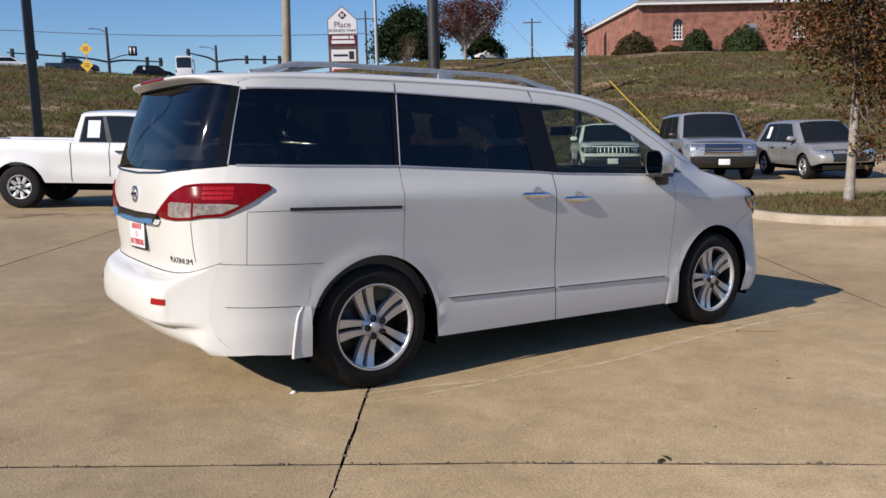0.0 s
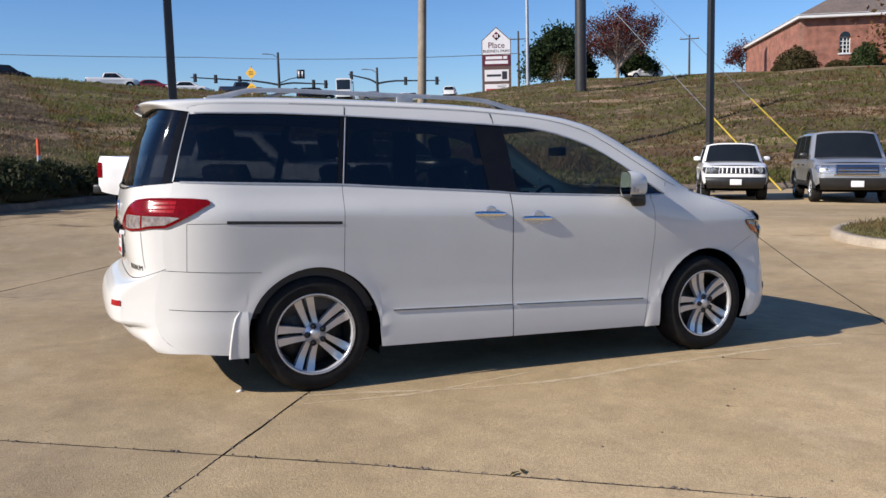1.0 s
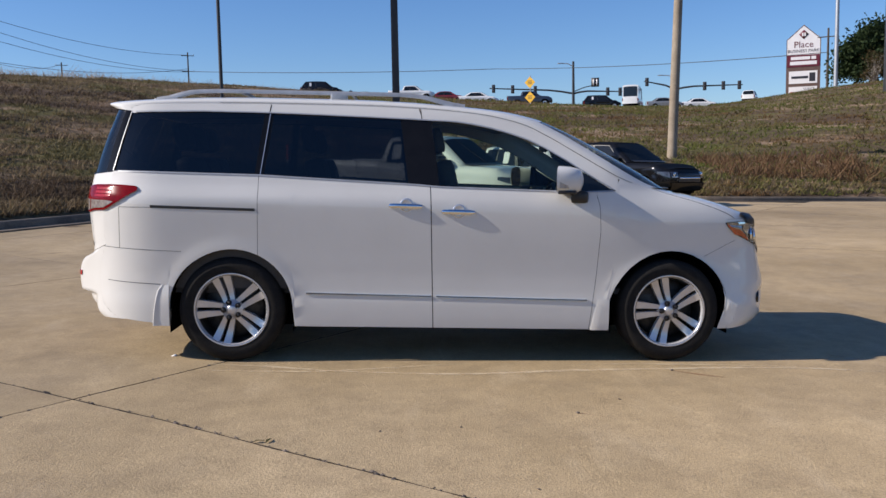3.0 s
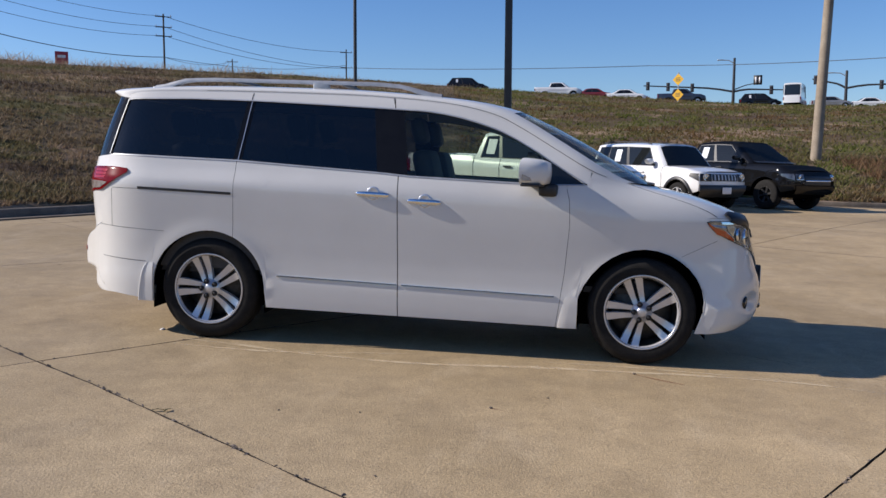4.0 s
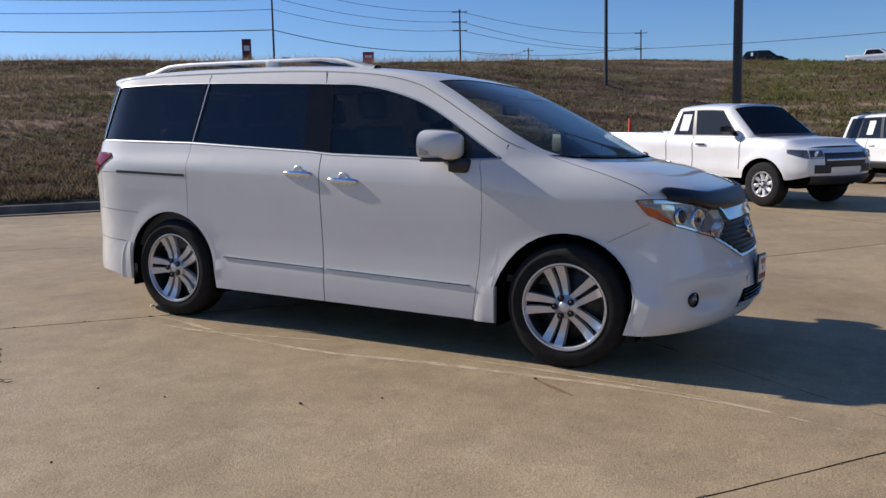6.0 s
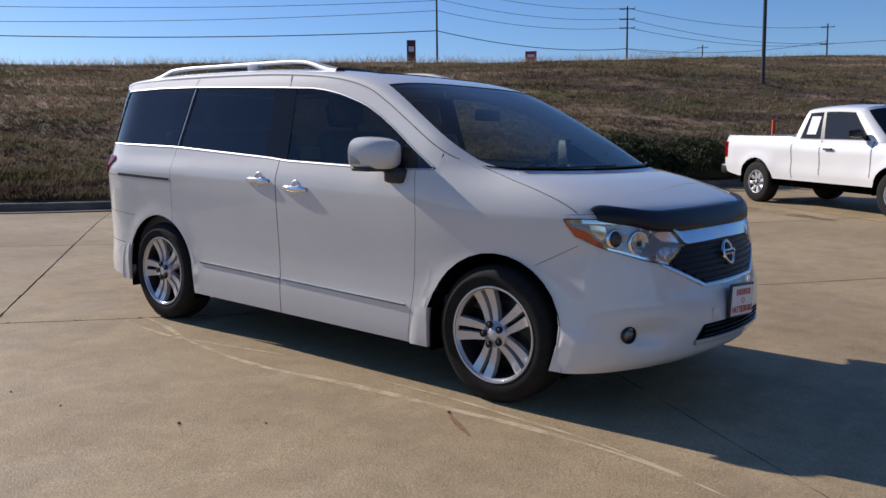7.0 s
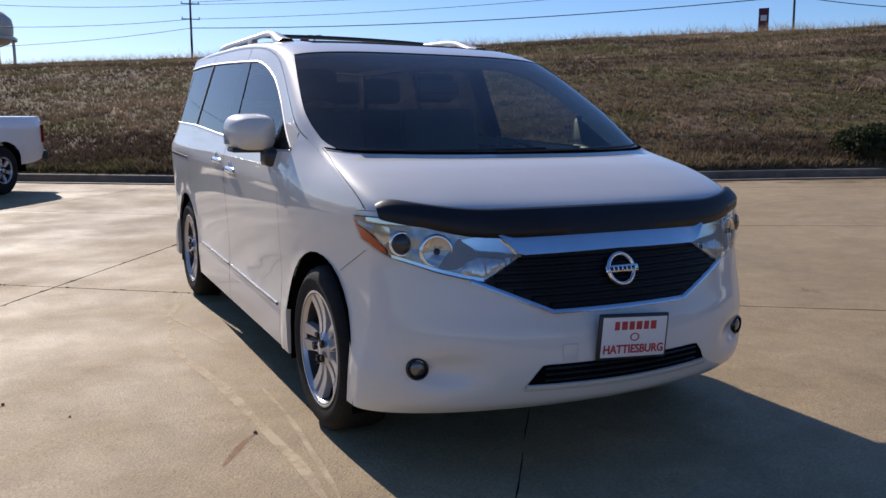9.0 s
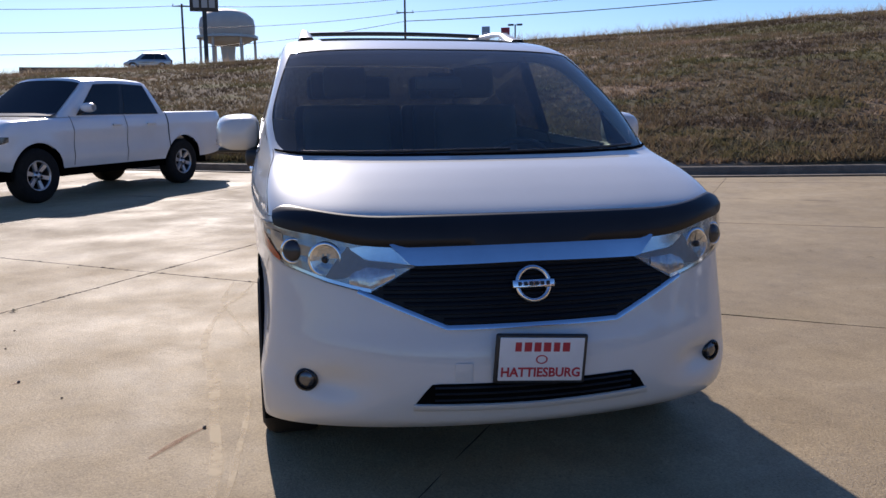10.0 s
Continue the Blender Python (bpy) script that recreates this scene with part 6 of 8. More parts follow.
PICKUP = dict(wb=3.26, w=0.935, xf=2.46, xr=-2.62, r=0.385, rim=0.215, sill=0.47, h=1.765, wr=0.71, top=[(-2.7, 1.235), (-0.66, 1.235), (-0.5, 1.21), (1.1, 1.185), (1.3, 1.175), (2.1, 1.14), (2.46, 1.05)],
              cab=(1.32, 0.66, -0.54, -0.66), bed=(-2.54, -0.72), windows=((0.07, 0.31, True), (0.36, 0.86, False)), grille=(0.52, 0.70, 0.94), lamps=(0.84, 1.0), lamp_mat=M_LAMPDARK, wrap=0.34, style="steel", insets=((0.50, 0.90, 0.60, 0.74),),
              bumper=(0.40, 0.56, M_TRIM), rear_bumper=(0.50, 0.68, M_TRIM), handles=(0.22,), seams=((-0.69, 0), (0.0, 0.6), (1.12, 0.62)), tail=(0.82, 1.12), arch=0.465, rise_f=0.08, bars=1)
CREW = dict(PICKUP, insets=(), wb=3.23, xf=2.44, xr=-2.80, wr=0.70, bumper=(0.42, 0.64, M_TRIM), lamps=(0.80, 0.97), grille=(0.52, 0.66, 0.92), top=[(-2.85, 1.26), (-1.2, 1.26), (-0.9, 1.25), (0.9, 1.21), (1.15, 1.20), (2.0, 1.16), (2.46, 1.06)], cab=(1.10, 0.36, -0.95, -1.19), bed=(-2.72, -1.25), h=1.81, windows=((0.07, 0.42, False), (0.47, 0.86, False)), handles=(-0.78, 0.02), seams=((-1.23, 0), (-0.22, 0), (0.92, 0)), mirror=M_WHITE, handle_mat=M_WHITE, style="six", arch=0.48, r=0.395)
BLACKPICKUP = dict(CREW, wheel_mat=M_TRIM, windows=((0.07, 0.42, True), (0.47, 0.86, False)), mirror=M_TRIM, handle_mat=M_TRIM, plate=0, bumper=(0.42, 0.68, M_BLACKPAINT))
JEEP = dict(wb=2.57, w=0.895, xf=1.93, xr=-2.10, r=0.345, rim=0.22, sill=0.40, h=1.645, wr=0.70, top=[(-2.15, 1.06), (0.6, 1.07), (0.85, 1.07), (1.6, 1.03), (1.93, 0.99)], cab=(0.80, 0.34, -1.92, -2.06),
            windows=((0.05, 0.19, False), (0.23, 0.50, True), (0.54, 0.87, False)), grille=(0.44, 0.75, 0.94), lamps=(0.74, 0.95), lamp_mat=M_TRIM, lean=0.07, slots=True, round=True, flare=True, bumper=(0.34, 0.66, M_TRIM), rear_bumper=(0.36, 0.6, M_TRIM),
            handles=(-0.85, 0.0), seams=((-1.05, 0.6), (-0.22, 0), (0.72, 0)), taper_f=0.10, bulge_f=0.10, mirror=M_WHITE, plate=0.52, rails=True, arch=0.42, handle_mat=M_WHITE, style="five", roof_paint=M_WHITE)
BIGSUV = dict(wb=3.02, w=1.0, xf=2.28, xr=-2.78, r=0.39, rim=0.235, sill=0.43, h=1.95, wr=0.80, top=[(-2.8, 1.16), (0.9, 1.17), (1.1, 1.19), (1.9, 1.14), (2.28, 1.08)], cab=(1.06, 0.42, -2.55, -2.72),
              windows=((0.04, 0.28, False), (0.32, 0.60, False), (0.64, 0.88, False)), grille=(0.50, 0.76, 1.01), surround=0.05, bars=3, lamps=(0.78, 1.03), bumper=(0.36, 0.68, M_TRIM), flare=True, plate=0.52, rails=True, handles=(-0.7, 0.25),
              seams=((-1.1, 0), (-0.1, 0), (0.95, 0)), style="six", taper_f=0.10, rear_bumper=(0.4, 0.66, M_GREY), arch=0.46, mirror=M_TRIM)
CROSSOVER = dict(wb=2.71, w=0.935, xf=2.10, xr=-2.32, r=0.355, rim=0.23, sill=0.38, h=1.67, wr=0.68, top=[(-2.35, 1.04), (0.6, 1.02), (1.0, 1.03), (1.7, 0.96), (2.10, 0.84)], cab=(1.12, 0.30, -1.75, -2.22),
                 windows=((0.12, 0.46, True), (0.50, 0.86, False)), grille=(0.46, 0.50, 0.72), surround=0.02, wrap=0.5, lamp_mat=M_CLEARLENS, lean=0.26, lamps=(0.70, 0.82), bumper=(0.28, 0.40, M_TRIM), handles=(-0.7, 0.2), seams=((-1.0, 0), (-0.1, 0), (0.95, 0)), style="five", taper_f=0.2, mirror=M_GREY, flare=False)
SEDAN = dict(wb=2.75, w=0.90, xf=2.25, xr=-2.35, r=0.33, rim=0.22, sill=0.32, h=1.45, wr=0.62, top=[(-2.4, 0.98), (-1.8, 1.0), (0.7, 0.94), (1.0, 0.95), (1.8, 0.86), (2.25, 0.72)], cab=(1.10, 0.30, -0.95, -1.75),
             windows=((0.12, 0.46, False), (0.50, 0.88, False)), grille=(0.35, 0.45, 0.62), lamps=(0.60, 0.72), detail=False)
FARSUV = dict(CROSSOVER, detail=False, rails=False)
FARPICKUP = dict(CREW, detail=False)
BOXVAN = dict(wb=3.6, w=1.0, xf=2.55, xr=-3.2, r=0.37, rim=0.2, sill=0.42, h=2.75, wr=0.92, top=[(-3.2, 1.2), (1.4, 1.2), (1.6, 1.2), (2.3, 1.1), (2.55, 0.95)], cab=(1.95, 1.15, -3.1, -3.18),
              windows=((0.76, 0.95, False),), grille=(0.45, 0.55, 0.85), lamps=(0.75, 0.95), detail=False)

build_vehicle("pickup_truck", "white extended-cab pickup truck parked by the kerb", parked(-1.56, 11.75, -33, PICKUP, (-1, -1)), PICKUP, M_WHITE)
build_vehicle("pickup_truck", "white crew-cab pickup truck parked on the lot", parked(-10.58, -2.29, -33, CREW, (-1, 1)), CREW, M_WHITE)
build_vehicle("compact_suv", "boxy white compact SUV with black cladding", parked(4.01, 14.94, -53, JEEP, (1, -1)), JEEP, M_WHITE)
build_vehicle("pickup_truck", "glossy black crew-cab pickup truck", parked(6.55, 16.7, -53, BLACKPICKUP, (1, -1)), BLACKPICKUP, M_BLACKPAINT)
build_vehicle("compact_suv", "boxy white compact SUV facing the lot", parked(13.9, 13.45, 232, JEEP, (1, -1)), JEEP, M_WHITE)
build_vehicle("large_suv", "silver full-size SUV with chrome grille", parked(15.52, 10.98, 231, BIGSUV, (1, -1)), BIGSUV, M_SILVER)
build_vehicle("crossover", "warm grey crossover beside the island", parked(18.13, 8.79, 237, CROSSOVER, (1, -1)), CROSSOVER, M_GREY)


def on_road(x, y, heading, sink=0.0):
    return Matrix.Translation((x, y, land(x, y) - sink)) @ pose(0, 0, 0, 0, 0, heading)


for nm, lab, x, y, h, sp, paint in (
        ("suv", "dark SUV waiting on the road above the bank", -8.3, 86.5, 2, FARSUV, M_BLACKPAINT),
        ("pickup_truck", "white pickup waiting on the road above", 1.7, 92.0, -4, FARPICKUP, M_WHITE),
        ("sedan", "dark red car on the road above", 6.0, 96.5, -4, SEDAN, M_REDPAINT),
        ("sedan", "white sedan on the road above", 9.4, 92.2, -6, SEDAN, M_WHITE),
        ("pickup_truck", "dark pickup on the road above", 15.7, 93.0, -6, FARPICKUP, M_BLUEPAINT),
        ("suv", "dark SUV at the junction", 24.7, 94.5, -8, FARSUV, M_BLACKPAINT),
        ("delivery_van", "white delivery van at the junction", 29.2, 97.0, 68, BOXVAN, M_WHITE),
        ("sedan", "grey sedan at the junction", 34.5, 101.0, -8, SEDAN, M_GREY),
        ("sedan", "white sedan near the junction", 39.5, 102.0, -8, SEDAN, M_WHITE),
        ("suv", "white SUV coming over the crest of the road", 50.5, 112.0, 60, FARSUV, M_WHITE),
        ("suv", "white SUV parked on top of the hill", 62.5, 80.5, 170, FARSUV, M_WHITE),
        ("suv", "pale grey SUV on the crest behind a low wall", -83.0, -11.6, -85, FARSUV, M_SILVER)):
    build_vehicle(nm, lab, on_road(x, y, h, 0.1), sp, paint)


# ---- poles, wires, signs ----
M_BRONZE = material("dark_bronze_pole", (0.035, 0.033, 0.034), 0.45, 0.3, second=(0.05, 0.047, 0.045), scale=2, fine=0.1)
M_TANPOLE = material("tan_pole", (0.33, 0.27, 0.20), 0.8, second=(0.22, 0.175, 0.125), scale=1.4, fine=0.2, fine_scale=30, bump=0.3)
M_WOODPOLE = material("weathered_wood_pole", (0.10, 0.08, 0.06), 0.9, second=(0.06, 0.05, 0.04), scale=3, fine=0.2)
M_GALV = material("galvanised_steel", (0.42, 0.44, 0.46), 0.45, 0.6, second=(0.34, 0.36, 0.38), scale=3)
M_WIRE = material("cable", (0.03, 0.032, 0.036), 0.6, second=(0.045, 0.047, 0.05), scale=1)
M_YELLOW = material("yellow_sign", (0.75, 0.42, 0.01), 0.5, second=(0.66, 0.36, 0.01), scale=3)
M_GUARD = material("yellow_guard", (0.68, 0.50, 0.06), 0.6, second=(0.55, 0.40, 0.05), scale=3)
M_SIGNAL = material("signal_black", (0.02, 0.02, 0.02), 0.5, second=(0.03, 0.03, 0.03), scale=5)
M_ORANGE = material("orange_stake", (0.75, 0.10, 0.03), 0.6, second=(0.62, 0.08, 0.03), scale=8)
M_SIGNBROWN = material("brown_sign_metal", (0.13, 0.075, 0.06), 0.6, second=(0.10, 0.06, 0.05), scale=1.5)
M_SIGNRED = material("sign_red", (0.45, 0.03, 0.05), 0.5, second=(0.38, 0.025, 0.04), scale=2)
M_MAROON = material("sign_maroon", (0.13, 0.012, 0.028), 0.5, second=(0.10, 0.01, 0.022), scale=2)
M_SIGNWHITE = material("sign_white", (0.78, 0.76, 0.76), 0.5, second=(0.72, 0.70, 0.70), scale=1)
M_CREAM = material("tank_cream", (0.55, 0.50, 0.45), 0.6, second=(0.48, 0.43, 0.39), scale=0.1)
M_INK = material("sign_ink", (0.02, 0.02, 0.03), 0.5, second=(0.03, 0.03, 0.04), scale=5)


def build_pole(x, y, height, r0, r1, mat, label, name="light_pole", square=False, lean=(0.0, 0.0), base=True, sink=0.3):
    z = land(x, y)
    po = thing(name, Matrix.Translation((x, y, z)), label, "pole")
    top = Vector((lean[0] * height, lean[1] * height, height))
    if square:
        bm = bmesh.new()
        rows = [[(sx * r, sy * r, zz) for sx, sy in ((-1, -1), (-0.8, -1.0), (0.8, -1), (1, -0.8), (1, 0.8), (0.8, 1), (-0.8, 1), (-1, 0.8))] for r, zz in ((r0, -sink), (r0, 0.3), (r1, height))]
        bm = grid(rows, closed=True)
    else:
        bm = tube([(0, 0, -sink), tuple(top * 0.3), tuple(top * 0.65), tuple(top)], [r0, r0 * 0.7 + r1 * 0.3, r0 * 0.35 + r1 * 0.65, r1], 14)
    part("shaft", bm, mat, po)
    if base:
        part("base", lathe([(r0 * 1.9, -sink), (r0 * 1.9, 0.12), (r0 * 1.2, 0.2), (0.001, 0.2)], 16, "z"), M_KERBSHADED, po)
    return po


build_pole(-0.33, 17.0, 11.0, 0.105, 0.09, M_BRONZE, "dark bronze square light pole behind the kerb", square=True)
build_pole(18.2, 18.0, 11.0, 0.11, 0.095, M_BRONZE, "dark bronze square light pole on the lawn", square=True)
tan_pole = build_pole(11.45, 28.9, 18.0, 0.21, 0.13, M_TANPOLE, "leaning tan utility pole at the foot of the bank", "utility_pole", lean=(0.036, 0.0), base=False)
part("cross_arm", tube([(0.6, -1.5, 16.9), (0.6, 1.5, 16.9)], 0.09, 6), M_WOODPOLE, tan_pole)
part("transformer", lathe([(0.001, 15.0), (0.26, 15.0), (0.28, 15.1), (0.28, 15.9), (0.2, 16.05), (0.001, 16.05)], 16, "z"), M_GALV, tan_pole).matrix_local = pose(0.95, 0.1, 0)
build_pole(36.06, 53.76, 18.0, 0.47, 0.45, M_BRONZE, "thick dark billboard post on the grass hill", "billboard_post", base=False)
build_pole(-7.88, 30.6, 11.0, 0.08, 0.065, M_BRONZE, "thin dark pole near the top of the bank", base=False)
build_pole(46.6, 81.2, 17.0, 0.22, 0.18, M_GALV, "tall pale grey pole beside the trees", base=False)


def build_utility(x, y, z_top, arms, label, r=0.17):
    z0 = land(x, y)
    h = z_top - z0
    po = thing("utility_pole", Matrix.Translation((x, y, z0)), label, "pole", "power line poles")
    part("shaft", tube([(0, 0, -0.3), (0, 0, h)], [r, r * 0.7], 10), M_WOODPOLE, po)
    a = math.atan2(y + 4, x - 1)
    for z in arms:
        c, s = -math.sin(a), math.cos(a)
        w = 1.15
        arm = part("cross_arm", tube([(-c * w, -s * w, z - z0), (c * w, s * w, z - z0)], 0.07, 6), M_WOODPOLE, po)
        for k in (-0.9, 0.0, 0.9):
            part("insulator", tube([(c * w * k, s * w * k, z - z0), (c * w * k, s * w * k, z - z0 + 0.28)], 0.06, 6), M_GALV, arm)
    return po


build_utility(-62.63, 75.56, 24.5, (), "thin dark pole on the crest carrying wires", 0.14)
build_utility(-55.7, 111.7, 23.4, (23.0, 21.5, 20.2), "wooden power pole with three cross arms")
build_utility(-39.0, 154.6, 24.0, (23.4, 20.5), "distant wooden power pole")
build_utility(-68.5, 171.0, 24.6, (24.0,), "distant wooden power pole with one arm")
build_utility(-107.07, 18.3, 19.2, (18.3, 16.4), "wooden power pole on the crest")
build_utility(-106.5, -10.0, 16.9, (16.6,), "wooden power pole beside the billboard")
build_utility(68.0, 78.4, 15.5, (15.0,), "distant utility pole on the hill", 0.15)
build_utility(50.5, 90.4, 17.0, (16.0,), "utility pole beside the business sign", 0.16)


def build_wire(a, b, sag, r, label="black overhead power cable"):
    a, b = Vector(a), Vector(b)
    pts = [a.lerp(b, t) - Vector((0, 0, 4 * sag * t * (1 - t))) for t in np.linspace(0, 1, 18)]
    return tagged(part("power_cable", tube(pts, r, 5, cap=False), M_WIRE), label, "cable", "power cables")


F, B, C, D, L0 = (-62.6, 75.5), (-55.7, 111.7), (-107.1, 18.3), (-106.5, -10.0), (-100, -60)
for zf, zc, r in ((16.6, 15.3, 0.055), (19.0, 16.4, 0.03), (20.2, 18.2, 0.03), (22.0, 18.5, 0.03)):
    build_wire((*F, zf), (*C, zc), 0.9, r)
for zf, zb, r in ((16.6, 17.2, 0.05), (19.0, 20.3, 0.03), (20.4, 21.6, 0.03), (22.0, 23.1, 0.03)):
    build_wire((*F, zf), (*B, zb), 1.0, r)
for zb, ze in ((23.1, 23.5), (21.6, 20.6), (20.3, 20.4), (17.2, 21.0)):
    build_wire((*B, zb), (-39.0, 154.6, ze), 1.2, 0.035)
build_wire((*B, 17.2), (-68.5, 171.0, 24.2), 1.0, 0.035)
for zc, zd in ((18.2, 16.7), (16.4, 14.0), (15.3, 11.5)):
    build_wire((*C, zc), (*D, zd), 0.5, 0.035)
    build_wire((*D, zd), (*L0, zd - 1.0), 0.8, 0.035)
# the long line along the road
build_wire((-39.0, 154.6, 20.5), (16.0, 130, 17.4), 0.4, 0.05)
build_wire((16.0, 130, 17.4), (50.5, 90.4, 14.2), 0.5, 0.045)
# guyed stays with yellow guards
for a, b in (((25.5, 19.7, land(25.5, 19.7)), (12.08, 28.9, 17.6)), ((20.65, 17.0, land(20.65, 17.0)), (12.0, 28.9, 16.3))):
    st = thing("guy_wire", Matrix.Identity(4), "steel guy wire with a yellow guard", "cable", "guy wires")
    a, b = Vector(a), Vector(b)
    part("wire", tube([a, b], 0.012, 5, cap=False), M_GALV, st)
    part("guard", tube([a, a.lerp(b, 0.17)], 0.03, 8), M_GUARD, st, "yellow plastic guard")


def face_hub(x, y, z):
    """A pose at a place whose own -y looks at the lot."""
    return Matrix.Translation((x, y, z)) @ pose(0, 0, 0, 0, 0, math.degrees(math.atan2(y + 5, x)) - 90)


def build_signal(x, y, z_top, z_arm, left, right, label, lamp=True):
    z0 = land(x, y)
    sg = thing("traffic_signal", face_hub(x, y, z0), label, "traffic signal", "traffic signals")
    part("mast", tube([(0, 0, -0.3), (0, 0, z_top - z0)], [0.32, 0.22], 10), M_BRONZE, sg)
    za = z_arm - z0
    for e, lift in (left, right):
        pts = [(e * t, 0, za - 0.5 + 0.5 * math.sin(math.pi / 2 * min(1, t * 3)) + lift * t) for t in np.linspace(0, 1, 8)]
        arm = part("mast_arm", tube(pts, [0.19 - 0.09 * t for t in np.linspace(0, 1, 8)], 8), M_BRONZE, sg)
        for f in ((0.45, 0.72, 0.95) if abs(e) > 10.5 else (0.7, 0.95) if abs(e) > 7 else (0.9,)):
            zh = za + lift * f
            hd = part("signal_head", boxed(e * f - 0.32, e * f + 0.32, -0.5, -0.12, zh - 0.85, zh + 0.7, 0.05), M_SIGNAL, arm)
            for k in range(3):
                lens = part("lens", lathe([(0.18, -0.02), (0.17, -0.04), (0.001, -0.045)], 14), M_INK, hd)
                lens.matrix_local = pose(e * f, -0.49, zh + 0.42 - 0.48 * k)
    if lamp:
        part("lamp_arm", tube([(0, 0, z_top - z0 - 1.0), (-1.0, 0, z_top - z0 - 0.4), (-2.2, 0, z_top - z0 - 0.3)], 0.09, 6), M_GALV, sg)
        part("lamp_head", boxed(-3.0, -2.0, -0.2, 0.2, z_top - z0 - 0.38, z_top - z0 - 0.2, 0.05), M_GALV, sg)
    return sg


build_signal(33.98, 154.75, 21.56, 15.95, (-16.2, 1.0), (9.3, -0.4), "dark traffic signal mast with two long arms")
build_signal(52.06, 149.75, 18.55, 16.0, (-5.5, 1.3), (12.2, -0.1), "dark traffic signal mast at the far corner")
ps = thing("lane_sign", face_hub(38.03, 153.83, 0), "small black lane sign on a bracket", "sign")
part("panel", boxed(-0.75, 0.75, -0.1, 0.0, 16.6, 18.3), M_SIGNAL, ps)
for x in (-0.32, 0.32):
    part("arrow", boxed(x - 0.13, x + 0.13, -0.12, -0.1, 16.9, 18.0), M_SIGNWHITE, ps)
part("bracket", tube([(-0.2, 0, 16.9), (-2.0, 0.1, 16.6), (-3.9, 0.2, 15.9)], 0.10, 6), M_BRONZE, ps)
ys = thing("warning_sign", face_hub(11.25, 65.5, land(11.25, 65.5)) @ pose(0, 0, 0, 0, 0, -25), "two yellow diamond warning signs on one post", "sign")
z0 = land(11.25, 65.5)
part("post", tube([(0, 0, -0.3), (0, 0, 9.2 - z0)], 0.05, 8), M_GALV, ys)
for z in (8.62, 7.36):
    d = part("diamond", boxed(-0.35, 0.35, -0.08, -0.07, -0.35, 0.35), M_YELLOW, ys, smooth=False)
    d.matrix_local = pose(0, 0, z - z0, 0, 45, 0)
    for k in range(3):
        mk = part("bar_mark", boxed(-0.2, 0.2, -0.085, -0.08, 0.10 - 0.12 * k, 0.15 - 0.12 * k), M_INK, d, smooth=False)
        mk.matrix_local = pose(0, 0, 0, 0, -45, 0)

# business park sign
z0 = 9.0
bs = thing("business_sign", face_hub(52.6, 100.6, z0), "tall gabled business park sign with tenant panels", "sign")
bm = bmesh.new()
prof = [(-2.05, -3.0), (2.05, -3.0), (2.05, 8.25), (0, 10.1), (-2.05, 8.25)]
f = [bm.verts.new((x, 0.0, z)) for x, z in prof]
b = [bm.verts.new((x, 0.6, z)) for x, z in prof]
bm.faces.new(f)
bm.faces.new(b[::-1])
for i in range(5):
    bm.faces.new((f[i], f[(i + 1) % 5], b[(i + 1) % 5], b[i]))
part("cabinet", bm, M_SIGNBROWN, bs, "brown metal sign body", smooth=False)
bm = bmesh.new()
bm.faces.new([bm.verts.new((x, -0.03, z)) for x, z in ((-1.95, 5.65), (1.95, 5.65), (1.95, 8.2), (0, 9.95), (-1.95, 8.2))])
part("gable_panel", bm, M_SIGNWHITE, bs, "white gable panel")
d = part("diamond", boxed(-0.42, 0.42, -0.06, -0.04, -0.42, 0.42), M_MAROON, bs)
d.matrix_local = pose(0, 0, 8.85, 0, 45, 0)
for x in (-0.14, 0.14):
    part("bar_mark", boxed(x - 0.09, x + 0.09, -0.075, -0.06, 8.62, 9.08), M_SIGNWHITE, bs, smooth=False)
word("word", "Place", 1.15, pose(0, -0.05, 7.55, 90, 0, 0), M_MAROON, bs)
word("word", "BUSINESS PARK", 0.55, pose(0, -0.05, 6.75, 90, 0, 0), M_INK, bs)
part("tenant_panel", boxed(-1.95, 1.95, -0.05, 0.0, 4.75, 6.25), M_MAROON, bs, smooth=False)
for x0, x1, z0_, z1_ in ((-1.5, 0.8, 5.65, 6.05), (0.95, 1.5, 5.65, 6.05), (-1.6, 1.6, 5.0, 5.45)):
    part("bar_mark", boxed(x0, x1, -0.07, -0.05, z0_, z1_), M_SIGNWHITE, bs, smooth=False)
part("tenant_panel", boxed(-1.7, 1.7, -0.05, 0.0, 2.6, 4.2), M_SIGNWHITE, bs, smooth=False)
part("bar_mark", boxed(-1.4, 0.6, -0.07, -0.05, 3.25, 3.55), M_INK, bs, smooth=False)
part("bar_mark", boxed(0.75, 1.45, -0.07, -0.05, 2.85, 3.95), M_INK, bs, smooth=False)
part("tenant_panel", boxed(-1.7, 1.7, -0.05, 0.0, 0.9, 2.2), M_SIGNWHITE, bs, smooth=False)
word("word", "WEST", 0.52, pose(0.75, -0.06, 1.85, 90, 0, 0), M_INK, bs)
part("bar_mark", boxed(-1.5, 1.5, -0.07, -0.05, 1.05, 1.55), M_SIGNRED, bs, smooth=False)

